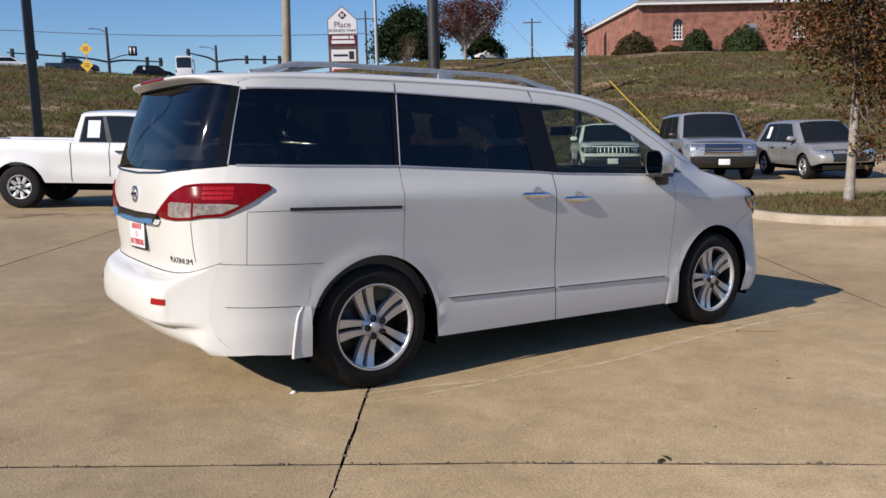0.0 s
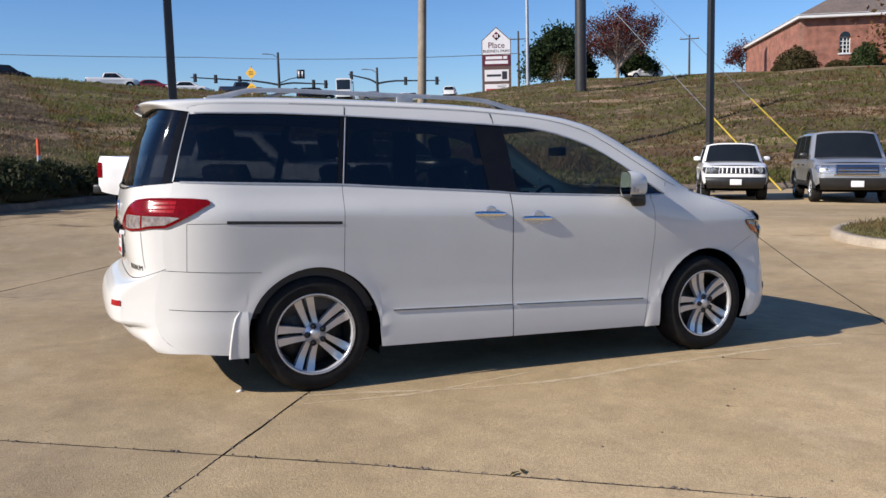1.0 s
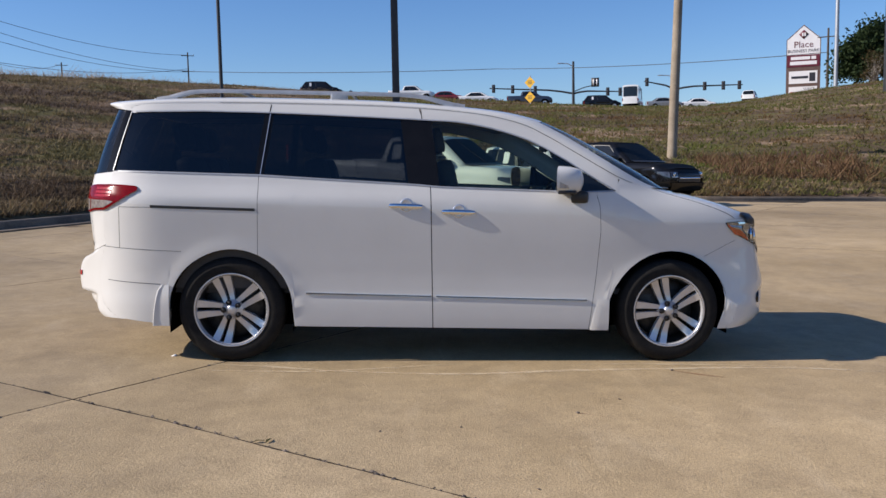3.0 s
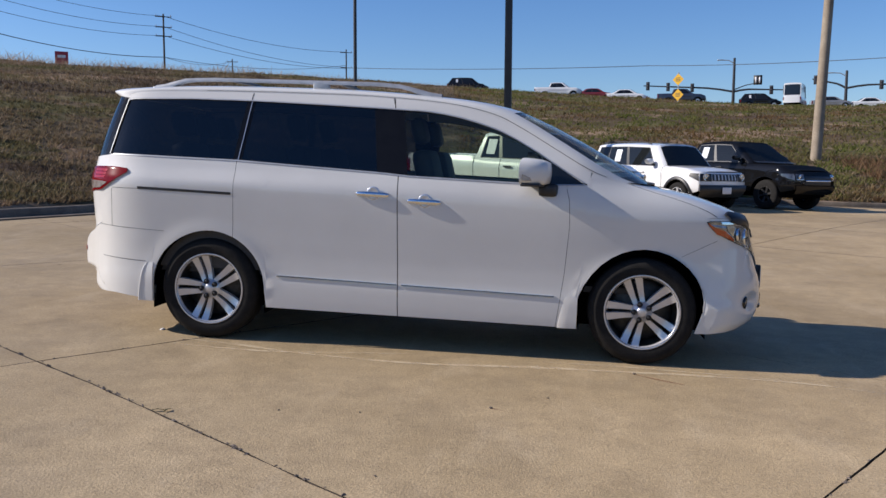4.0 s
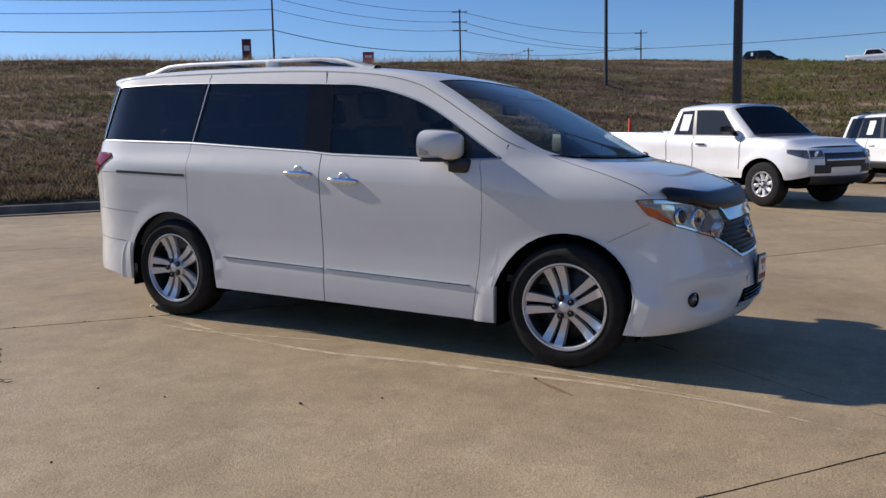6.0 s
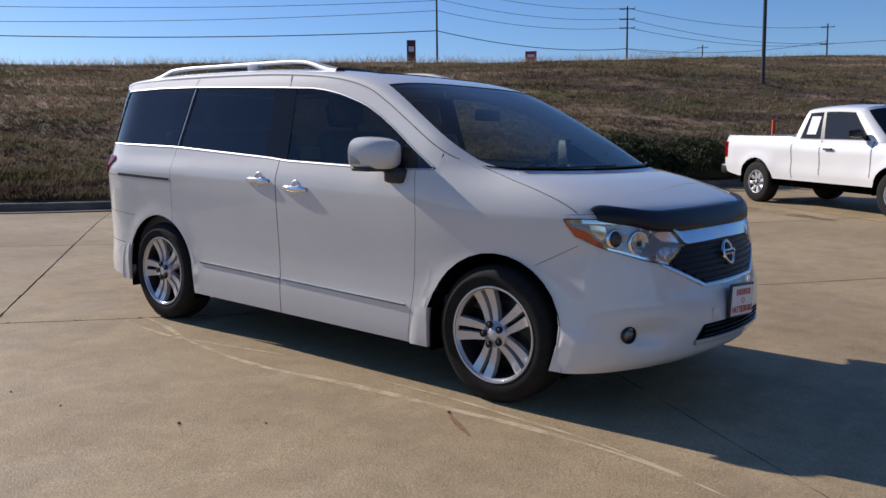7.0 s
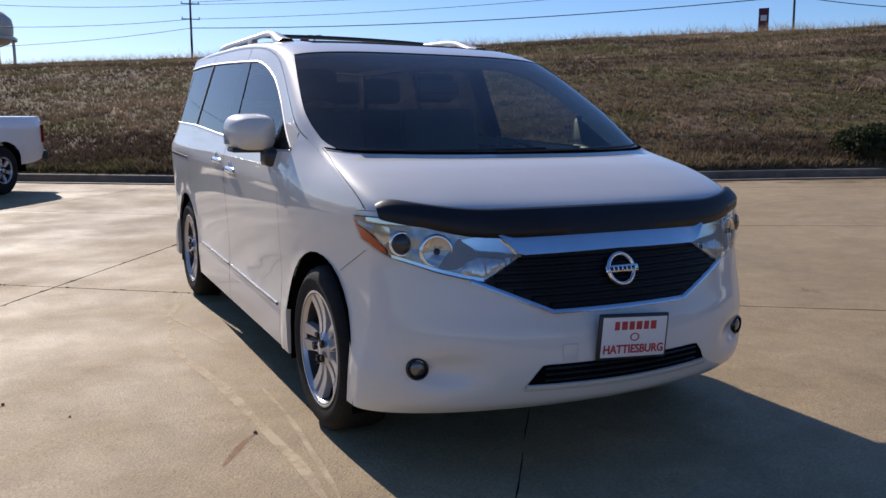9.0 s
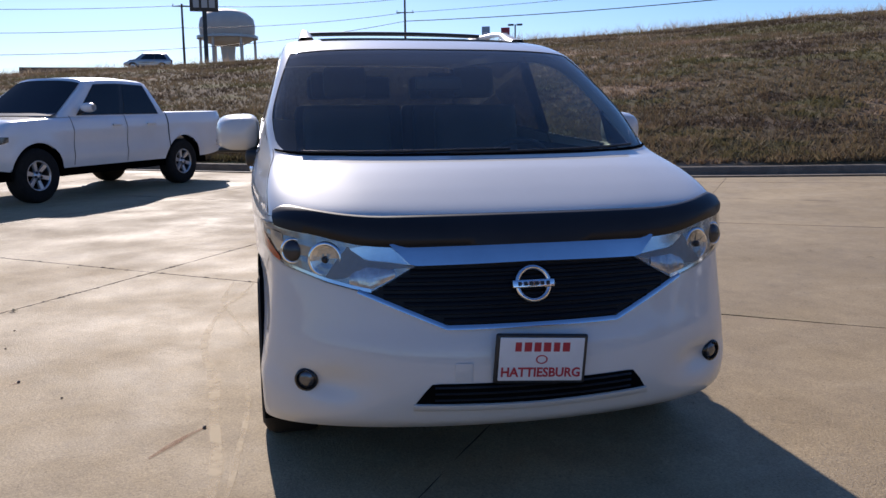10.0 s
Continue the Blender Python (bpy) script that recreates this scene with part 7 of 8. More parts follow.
# roadside signs on the crest
for x, y, w, z1, z2, mat, lab in ((-66.0, 74.6, 0.55, 12.6, 15.7, M_MAROON, "tall dark red roadside sign on the crest"), (-58.5, 90.0, 0.75, 13.4, 15.1, M_SIGNRED, "red square roadside sign on the crest"),
                                  (-52.7, 14.7, 0.28, 6.6, 8.2, M_GREY, "small grey sign board on the crest"), (-52.3, 16.0, 0.30, 6.6, 8.1, M_SIGNRED, "small red sign board on the crest")):
    s = thing("roadside_sign", face_hub(x, y, 0), lab, "sign")
    g0 = land(x, y)
    part("post", tube([(0, 0.06, g0 - 0.2), (0, 0.06, z2)], 0.08, 8), M_BRONZE, s)
    part("panel", boxed(-w, w, -0.1, 0.05, z1, z2, 0.02), mat, s)
    part("bar_mark", boxed(-w * 0.6, w * 0.6, -0.115, -0.1, z1 + (z2 - z1) * 0.55, z1 + (z2 - z1) * 0.75), M_SIGNWHITE, s, smooth=False)
tw = thing("twin_lamp", face_hub(-52.1, 16.65, land(-52.1, 16.65)), "slim twin-headed lamp on the crest", "lamp")
h = 8.3 - land(-52.1, 16.65)
part("post", tube([(0, 0, -0.2), (0, 0, h)], 0.05, 8), M_BRONZE, tw)
for sg in (-1, 1):
    part("lamp_head", boxed(min(sg * 0.1, sg * 0.5), max(sg * 0.1, sg * 0.5), -0.1, 0.1, h - 0.08, h + 0.04, 0.02), M_BRONZE, tw)
# sign on a post and the water tower
bb = thing("pole_sign", face_hub(-104.7, -7.2, land(-104.7, -7.2)), "brown roadside sign on a dark post", "sign")
h = 15.8 - land(-104.7, -7.2)
part("post", tube([(0, 0, -0.3), (0, 0, h)], 0.28, 10), M_BRONZE, bb)
part("panel", boxed(-1.7, 1.7, -0.3, 0.3, h, h + 2.2), M_WOODPOLE, bb, smooth=False)
for x in (-0.9, 0.1, 1.0):
    part("bar_mark", boxed(x - 0.4, x + 0.3, -0.32, -0.3, h + 0.4, h + 2.1), M_CREAM, bb, smooth=False)
wt = thing("water_tower", Matrix.Translation((-394.7, -14.2, 6.0)), "large pale water tower on legs beyond the crest", "water tower")
part("tank", lathe([(0.5, 33), (6, 33.2), (10.5, 35), (12.2, 38.5), (12.4, 42), (11.8, 45), (9, 47.6), (5, 48.8), (0.2, 49.2)], 40, "z"), M_CREAM, wt)
part("riser", lathe([(2.6, -2), (2.3, 20), (3.4, 33.4)], 24, "z"), M_CREAM, wt)
for k in range(6):
    t = 2 * math.pi * (k + 0.5) / 6
    part("leg", tube([(12.3 * math.cos(t), 12.3 * math.sin(t), -2), (12.0 * math.cos(t), 12.0 * math.sin(t), 38)], 0.6, 8), M_CREAM, wt)
part("walkway", lathe([(12.3, 36.2), (13.6, 36.2), (13.6, 37.3), (13.5, 37.3)], 40, "z"), M_GALV, wt)
wl = part("low_wall", boxed(-82.2, -81.6, -23.0, -13.5, 4.0, 7.35, 0.03), M_WOODPOLE)
tagged(wl, "low dark wall on the crest", "wall")
stake = thing("marker_stake", Matrix.Translation((-3.64, 19.02, land(-3.64, 19.02))), "orange plastic marker stake in the grass", "marker")
part("shaft", tube([(0, 0, -0.2), (0.02, 0.01, 2.15 - land(-3.64, 19.02))], 0.05, 8), M_ORANGE, stake)
part("lower_tube", tube([(0, 0, -0.1), (0.01, 0, 0.55)], 0.055, 8), M_GALV, stake)


# ---- plants ----
def leaf_material(name, colours, rough=0.8, hues=(), through_light=0.3):
    """Leaf or blade colour by chance per leaf, with streaks of further hues."""
    m = bpy.data.materials.new(name)
    m.use_nodes = True
    nt = m.node_tree
    p = nt.nodes["Principled BSDF"]
    p.inputs["Roughness"].default_value, p.inputs["Specular IOR Level"].default_value = rough, 0.2
    geo = nt.nodes.new("ShaderNodeNewGeometry")
    ramp = nt.nodes.new("ShaderNodeValToRGB")
    el = ramp.color_ramp.elements
    while len(el) < len(colours):
        el.new(0.5)
    for i, c in enumerate(colours):
        el[i].position, el[i].color = i / (len(colours) - 1), (*c, 1)
    nt.links.new(geo.outputs["Random Per Island"], ramp.inputs[0])
    last = ramp.outputs[0]
    if hues:
        last = streaked(nt, last, hues)
    nt.links.new(last, p.inputs["Base Color"])
    # thin leaves let some light through
    tl, mx = nt.nodes.new("ShaderNodeBsdfTranslucent"), nt.nodes.new("ShaderNodeMixShader")
    nt.links.new(last, tl.inputs["Color"])
    mx.inputs[0].default_value = through_light
    nt.links.new(p.outputs[0], mx.inputs[1])
    nt.links.new(tl.outputs[0], mx.inputs[2])
    nt.links.new(mx.outputs[0], nt.nodes["Material Output"].inputs["Surface"])
    return m


M_BLADES = leaf_material("dry_grass_blades", [(0.165, 0.12, 0.07), (0.22, 0.158, 0.092), (0.26, 0.187, 0.112), (0.19, 0.155, 0.075), (0.32, 0.235, 0.145)], hues=BANK_HUES, through_light=0.25)
M_HILLBLADES = leaf_material("hill_grass_blades", [(0.13, 0.105, 0.045), (0.18, 0.145, 0.06), (0.155, 0.155, 0.052), (0.23, 0.18, 0.085)], hues=HILL_HUES, through_light=0.45)
M_PALEBLADES = leaf_material("pale_seed_grass", [(0.30, 0.23, 0.16), (0.42, 0.33, 0.23), (0.26, 0.19, 0.13)], through_light=0.45)
M_JUNIPER = leaf_material("juniper_sprays", [(0.022, 0.03, 0.014), (0.04, 0.05, 0.022), (0.06, 0.06, 0.03)])
M_EVERGREEN = leaf_material("evergreen_leaves", [(0.012, 0.025, 0.010), (0.025, 0.045, 0.016), (0.045, 0.065, 0.024)])
M_AUTUMN = leaf_material("autumn_leaves", [(0.075, 0.03, 0.014), (0.13, 0.055, 0.02), (0.11, 0.07, 0.025), (0.06, 0.048, 0.018), (0.19, 0.085, 0.028)])
M_REDLEAF = leaf_material("dark_red_leaves", [(0.07, 0.018, 0.018), (0.13, 0.035, 0.03), (0.10, 0.05, 0.04)])
M_BOX = leaf_material("clipped_bush_leaves", [(0.018, 0.03, 0.010), (0.035, 0.055, 0.018), (0.06, 0.075, 0.025)])
M_RUSTBUSH = leaf_material("rusty_bush_leaves", [(0.045, 0.033, 0.015), (0.075, 0.05, 0.02), (0.05, 0.055, 0.02)])
M_BARK = material("pale_bark", (0.36, 0.32, 0.27), 0.9, second=(0.20, 0.17, 0.14), scale=6, fine=0.3, fine_scale=40, bump=0.5)
M_DARKBARK = material("grey_bark", (0.16, 0.13, 0.11), 0.9, second=(0.10, 0.08, 0.065), scale=5, fine=0.2, bump=0.4)


def mesh_thing(name, verts, faces, mat, label="", category="", kind="", parent=None, group=""):
    me = bpy.data.meshes.new(name)
    me.from_pydata(verts, [], faces)
    me.materials.append(mat)
    ob = new(name, me)
    ob.parent = parent
    if label:
        tagged(ob, label, category, group, kind)
    return ob


def tufts(name, spots, height, width, blades, mat, label, category="grass"):
    """Tufts of grass at spots (x, y, z, size)."""
    rng = np.random.default_rng(len(spots))
    n = len(spots) * blades
    s = np.repeat(np.array(spots), blades, axis=0)
    t = rng.uniform(0, 2 * math.pi, n)
    h = height * s[:, 3] * rng.uniform(0.5, 1.25, n)
    lean = rng.uniform(0.3, 1.5, n) * h
    w = width * s[:, 3] * rng.uniform(0.6, 1.3, n)
    off = rng.uniform(0, 1, n) * width * 1.8 * s[:, 3]
    bx, by = s[:, 0] + off * np.cos(t), s[:, 1] + off * np.sin(t)
    a = rng.uniform(0, 2 * math.pi, n)
    v = np.empty((n, 3, 3))
    v[:, 0] = np.stack([bx + w * np.cos(a), by + w * np.sin(a), s[:, 2] - 0.03], 1)
    v[:, 1] = np.stack([bx - w * np.cos(a), by - w * np.sin(a), s[:, 2] - 0.03], 1)
    v[:, 2] = np.stack([bx + lean * np.cos(t), by + lean * np.sin(t), s[:, 2] + h], 1)
    f = np.arange(n * 3).reshape(n, 3)
    return mesh_thing(name, v.reshape(-1, 3).tolist(), f.tolist(), mat, label, category, "stuff")


def bank_spots(n, a0, a1, near, far, seed, clump=0.0):
    """Chance spots on the bank between two directions; near, far: parts of the way from kerb to crest."""
    rng = random.Random(seed)
    out = []
    while len(out) < n:
        a = rng.uniform(a0, a1)
        rf, (rc, zc) = kerb_radius(a), bank(a)
        r = rf + 0.25 + (rc - rf) * (near + (far - near) * rng.random() ** 1.25)
        x, y = HUB[0] + r * math.cos(radians(a)), HUB[1] + r * math.sin(radians(a))
        k = noise.noise((x * 0.5, y * 0.5, 7.0)) + 0.6 * noise.noise((x * 1.7, y * 1.7, 2.0))
        if k < -0.25 and rng.random() < clump * 2:
            continue
        out.append((x, y, land(x, y), 0.75 + 0.7 * rng.random() + 0.5 * max(0, k)))
    return out


tufts("bank_grass", bank_spots(80000, 96, 205, 0.0, 1.03, 1, 0.12), 0.085, 0.020, 4, M_BLADES, "uneven dry brown and green grass on the bank")
tufts("hill_grass", bank_spots(36000, 30, 97, 0.0, 0.75, 2, 0.12), 0.13, 0.035, 3, M_HILLBLADES, "rough autumn grass on the hill")
tufts("seed_grass", bank_spots(5000, 92, 200, 0.90, 1.02, 3), 0.40, 0.010, 3, M_PALEBLADES, "pale tall seed grass along the crest")
tufts("kerb_weeds", bank_spots(6000, 52, 198, 0.0, 0.05, 4, 0.3), 0.14, 0.014, 4, M_BLADES, "dry weeds along the kerb")
M_BROWNWEED = leaf_material("brown_weed_stems", [(0.15, 0.085, 0.045), (0.21, 0.12, 0.062), (0.12, 0.07, 0.04), (0.26, 0.17, 0.09)], through_light=0.4)
tufts("tall_weeds", [(x, y, land(x, y), s) for x, y, s in ((12 + 7 * random.random(), 24 + 5 * random.random(), 0.5 + 0.7 * random.random()) for _ in range(520))], 0.5, 0.03, 4, M_BROWNWEED, "tall brown weeds at the foot of the hill")


def leaves(centres, size, flat=0.0, seed=0):
    """Leaf quads at centres."""
    rng = np.random.default_rng(seed + len(centres))
    c = np.array(centres)
    n = len(c)
    d = rng.normal(size=(n, 3))
    d[:, 2] *= 1 - flat
    d /= np.linalg.norm(d, axis=1)[:, None]
    e = np.cross(d, rng.normal(size=(n, 3)))
    e /= np.linalg.norm(e, axis=1)[:, None]
    s = size * rng.uniform(0.6, 1.3, n)[:, None]
    v = np.empty((n, 4, 3))
    v[:, 0], v[:, 1], v[:, 2], v[:, 3] = c - d * s, c + e * s * 0.55, c + d * s, c - e * s * 0.55
    return v.reshape(-1, 3).tolist(), np.arange(n * 4).reshape(n, 4).tolist()


def build_tree(name, label, x, y, trunk_h, trunk_r, blobs, n_leaves, leaf, bark, foliage, limbs=9, seed=1, twig_bark=None, ground_z=None, stems=1):
    """A tree: tapered trunk, limbs to its clumps, and leaves in the clumps. blobs: (dx, dy, z, radius, flatness)."""
    rng = random.Random(seed)
    z0 = land(x, y) if ground_z is None else ground_z
    tr = thing(name, Matrix.Translation((x, y, z0)), label, "tree")
    bm = bmesh.new()
    for s in range(stems):
        ox = 0.0 if stems == 1 else 0.45 * math.cos(2.4 * s)
        oy = 0.0 if stems == 1 else 0.45 * math.sin(2.4 * s)
        pts = [Vector((ox * 0.3 * t + 0.05 * math.sin(3 * t + s), oy * 0.3 * t + 0.05 * math.cos(2 * t), trunk_h * t - 0.2)) for t in np.linspace(0, 1, 7)]
        add(bm, tube(pts, [trunk_r * (1.25 if i == 0 else 1 - 0.45 * i / 6) for i in range(7)], 10))
    part("trunk", bm, bark, tr)
    top = Vector((0, 0, trunk_h - 0.2))
    bm = bmesh.new()
    for bx, by, bz, r, fl in blobs:
        for k in range(limbs):
            u = rng.random()
            a = top * (0.55 + 0.45 * u)
            d = Vector((rng.gauss(0, 1), rng.gauss(0, 1), rng.gauss(0, 1))).normalized() * r * rng.uniform(0.4, 0.98)
            b = Vector((bx, by, bz)) + Vector((d.x, d.y, d.z * fl))
            mid = a.lerp(b, 0.5) + Vector((rng.uniform(-0.15, 0.15), rng.uniform(-0.15, 0.15), 0.12 * r))
            add(bm, tube([a, mid, b], [trunk_r * 0.34, trunk_r * 0.18, trunk_r * 0.05], 5, cap=False))
    part("branchwork", bm, twig_bark or bark, tr)
    pts = []
    total = sum(b[3] ** 2 for b in blobs)
    for bx, by, bz, r, fl in blobs:
        cl = []
        for _ in range(14):
            d = Vector((rng.gauss(0, 1), rng.gauss(0, 1), rng.gauss(0, 1))).normalized() * r * rng.uniform(0.45, 0.92)
            cl.append((bx + d.x, by + d.y, bz + d.z * fl))
        for _ in range(int(n_leaves * r * r / total)):
            c = rng.choice(cl)
            q = r * 0.30
            pts.append((c[0] + rng.gauss(0, q), c[1] + rng.gauss(0, q), c[2] + rng.gauss(0, q * 0.85)))
    v, f = leaves(pts, leaf, seed=seed)
    mesh_thing("crown", v, f, foliage, parent=tr)
    return tr


def build_bush(name, label, x, y, rx, ry, h, n, leaf, mat, seed=1, ground_z=None):
    """A clipped or spreading bush: a rough core with leaves standing off it."""
    rng = random.Random(seed)
    z0 = land(x, y) if ground_z is None else ground_z
    bu = thing(name, Matrix.Translation((x, y, z0)), label, "bush")
    pts = []
    for _ in range(n):
        d = Vector((rng.gauss(0, 1), rng.gauss(0, 1), abs(rng.gauss(0, 1)))).normalized()
        k = 0.80 + 0.22 * rng.random() + 0.16 * noise.noise((d * 3 + Vector((seed, 0, 0))))
        pts.append((d.x * rx * k, d.y * ry * k, d.z * h * k))
    v, f = leaves(pts, leaf, seed=seed)
    mesh_thing("foliage", v, f, mat, parent=bu)
    bm = bmesh.new()
    bmesh.ops.create_icosphere(bm, subdivisions=3, radius=1)
    for q in bm.verts:
        k = 0.78 + 0.12 * noise.noise(q.co * 2.5 + Vector((seed, 1, 0)))
        q.co = Vector((q.co.x * rx * k, q.co.y * ry * k, max(-0.2, q.co.z * h * k)))
    part("core", bm, mat, bu)
    return bu


# the island with its young tree
ISLAND, ISLAND_DIR, ISLAND_L, ISLAND_R = Vector((10.05, 2.6, 0)), Vector((0.62, -0.785, 0)), 22.0, 2.0


def island_ring(off, n=28):
    pts = []
    side = Vector((-ISLAND_DIR.y, ISLAND_DIR.x, 0))
    far = ISLAND + ISLAND_DIR * ISLAND_L
    for i in range(n + 1):
        t = math.pi * (i / n - 0.5)
        pts.append(far + (ISLAND_DIR * math.cos(t) + side * math.sin(t)) * (ISLAND_R + off))
    for i in range(1, 24):
        pts.append(far.lerp(ISLAND, i / 24) + side * (ISLAND_R + off))
    for i in range(n + 1):
        t = math.pi * (i / n + 0.5)
        pts.append(ISLAND + (ISLAND_DIR * math.cos(t) + side * math.sin(t)) * (ISLAND_R + off))
    for i in range(1, 24):
        pts.append(ISLAND.lerp(far, i / 24) - side * (ISLAND_R + off))
    return pts


rings = []
for off, h in ((0.16, -0.03), (0.15, 0.09), (0.12, 0.125), (0.0, 0.13), (-0.02, 0.08)):
    rings.append([(p.x, p.y, lot_height(p.x, p.y) + h) for p in island_ring(off)])
tagged(part("island_kerb", grid(rings, closed=True), M_KERBPALE), "pale concrete kerb round the planted island", "kerb", kind="structure")
rows = []
for k in range(6):
    f = 1 - k / 5
    rows.append([])
    for p in island_ring(0.0):
        c = ISLAND + ISLAND_DIR * max(0, min(ISLAND_L, (p - ISLAND).dot(ISLAND_DIR)))
        q = c.lerp(p, f) if k < 5 else c
        rows[-1].append((q.x, q.y, lot_height(p.x, p.y) + 0.11 + 0.05 * (1 - f * f)))
tagged(part("island_lawn", grid(rows, closed=True), M_LAWN), "autumn lawn on the island", "lawn", kind="structure")
rng = random.Random(5)
spots = []
for _ in range(9000):
    p = ISLAND + ISLAND_DIR * rng.uniform(-2, 13) + Vector((-ISLAND_DIR.y, ISLAND_DIR.x, 0)) * rng.uniform(-2, 2)
    c = ISLAND + ISLAND_DIR * max(0, min(ISLAND_L, (p - ISLAND).dot(ISLAND_DIR)))
    d = (p - c).length
    if d < ISLAND_R - 0.03:
        spots.append((p.x, p.y, lot_height(p.x, p.y) + 0.11 + 0.05 * (1 - (d / ISLAND_R) ** 2), 0.6 + 0.6 * rng.random()))
tufts("island_grass", spots, 0.085, 0.014, 3, M_HILLBLADES, "short autumn grass on the island")
build_tree("street_tree", "young autumn tree with pale trunk on the island", 9.91, 2.72, 3.6, 0.085,
           [(0.0, 0.1, 3.3, 1.2, 1.0), (-0.5, 0.35, 2.7, 0.7, 0.9), (0.75, -0.4, 2.9, 0.9, 0.9), (-0.1, 0.1, 4.5, 1.0, 1.1), (0.3, -0.2, 1.8, 0.6, 1.1), (0.12, -0.25, 1.1, 0.36, 1.2), (-0.4, 0.3, 3.7, 0.75, 1.0), (0.75, -0.6, 3.9, 0.9, 1.0), (0.5, -0.4, 2.3, 0.65, 1.0)],
           15000, 0.044, M_BARK, M_AUTUMN, 6, 3, twig_bark=M_DARKBARK, ground_z=lot_height(9.91, 2.72) + 0.15)

# trees on the hill
build_tree("oak_tree", "dense dark evergreen tree on the hill", 52.4, 83.5, 2.8, 0.3,
           [(0, 0, 4.4, 2.9, 1.0), (-1.9, 1.0, 3.3, 2.1, 0.9), (1.9, -1.0, 3.6, 2.2, 0.95), (0.6, -0.4, 5.9, 1.9, 0.8), (-1.2, 0.4, 5.3, 1.7, 0.8), (2.7, -1.6, 2.6, 1.5, 0.8)], 24000, 0.22, M_DARKBARK, M_EVERGREEN, 4, 4, ground_z=8.8)
build_tree("crepe_myrtle", "half-bare tree with reddish twigs and pale stems", 55.3, 75.6, 3.2, 0.2,
           [(0, 0, 5.6, 2.3, 1.1), (-1.6, 1.0, 5.1, 1.8, 1.1), (1.9, -1.1, 5.6, 2.0, 1.1), (2.9, -1.8, 6.4, 1.5, 1.0), (0.4, 0, 7.4, 1.7, 0.9), (-2.0, 1.4, 6.5, 1.4, 1.0)], 11000, 0.12, M_BARK, M_REDLEAF, 34, 5, ground_z=9.0, stems=3)
build_tree("oak_tree", "small dark tree behind the red one", 61.9, 80.7, 1.6, 0.2, [(0, 0, 2.2, 1.7, 0.9), (1.1, -0.7, 1.7, 1.2, 0.8), (-1.0, 0.6, 1.8, 1.2, 0.8)], 7500, 0.19, M_DARKBARK, M_EVERGREEN, 3, 6, ground_z=10.2)
build_tree("small_tree", "small bare brown tree before the evergreen", 48.7, 77.6, 1.6, 0.1, [(0, 0, 2.9, 1.25, 1.3), (-0.4, 0.3, 2.1, 0.8, 1.0), (0.5, -0.3, 3.6, 0.8, 1.0)], 1500, 0.09, M_BARK, M_RUSTBUSH, 26, 7, ground_z=8.2, stems=3)
build_tree("small_tree", "dark red shrub tree beside the brick house", 62.5, 63.5, 1.2, 0.1, [(0, 0, 2.3, 1.3, 1.0), (-0.9, 0.5, 1.8, 0.9, 0.9)], 1800, 0.11, M_DARKBARK, M_REDLEAF, 8, 8, ground_z=9.2)

# low junipers along the kerb behind the pickup
for k, (x, y, r, h) in enumerate(((-6.15, 12.95, 0.85, 0.5), (-5.6, 14.2, 1.2, 0.75), (-4.4, 15.6, 1.25, 0.8), (-3.6, 17.2, 1.1, 0.7), (-2.6, 18.6, 1.0, 0.6))):
    build_bush("juniper", "low dark green juniper beside the kerb", x, y, r, r * 0.85, h, 2600, 0.06, M_JUNIPER, 11 + k)

# ---- the brick house on the hill ----
M_ROOF = material("brown_shingles", (0.17, 0.13, 0.11), 0.9, second=(0.12, 0.095, 0.08), scale=0.8, fine=0.3, fine_scale=9)
M_TRIMWHITE = material("white_trim", (0.75, 0.74, 0.72), 0.6, second=(0.70, 0.69, 0.67), scale=1)


def brick_material():
    m = bpy.data.materials.new("red_brick")
    m.use_nodes = True
    nt = m.node_tree
    p = nt.nodes["Principled BSDF"]
    p.inputs["Roughness"].default_value = 0.9
    tc = nt.nodes.new("ShaderNodeTexCoord")
    mp = nt.nodes.new("ShaderNodeMapping")
    mp.inputs["Rotation"].default_value = (radians(90), 0, 0)
    br = nt.nodes.new("ShaderNodeTexBrick")
    br.inputs["Color1"].default_value, br.inputs["Color2"].default_value = (0.34, 0.095, 0.055, 1), (0.22, 0.065, 0.045, 1)
    br.inputs["Mortar"].default_value = (0.30, 0.20, 0.15, 1)
    br.inputs["Scale"].default_value, br.inputs["Mortar Size"].default_value = 1.0, 0.012
    br.inputs["Brick Width"].default_value, br.inputs["Row Height"].default_value = 0.22, 0.075
    n = nt.nodes.new("ShaderNodeTexNoise")
    n.inputs["Scale"].default_value, n.inputs["Detail"].default_value = 1.6, 5
    k = nt.nodes.new("ShaderNodeMapRange")
    k.inputs[1].default_value, k.inputs[2].default_value, k.inputs[3].default_value, k.inputs[4].default_value = 0.3, 0.7, 0.65, 1.35
    x = nt.nodes.new("ShaderNodeMix")
    x.data_type, x.blend_type = "RGBA", "MULTIPLY"
    x.inputs[0].default_value = 1
    nt.links.new(tc.outputs["Object"], mp.inputs["Vector"])
    nt.links.new(mp.outputs[0], br.inputs["Vector"])
    nt.links.new(tc.outputs["Object"], n.inputs["Vector"])
    nt.links.new(n.outputs["Fac"], k.inputs[0])
    nt.links.new(br.outputs["Color"], x.inputs[6])
    nt.links.new(k.outputs[0], x.inputs[7])
    nt.links.new(x.outputs[2], p.inputs["Base Color"])
    return m


M_BRICK = brick_material()


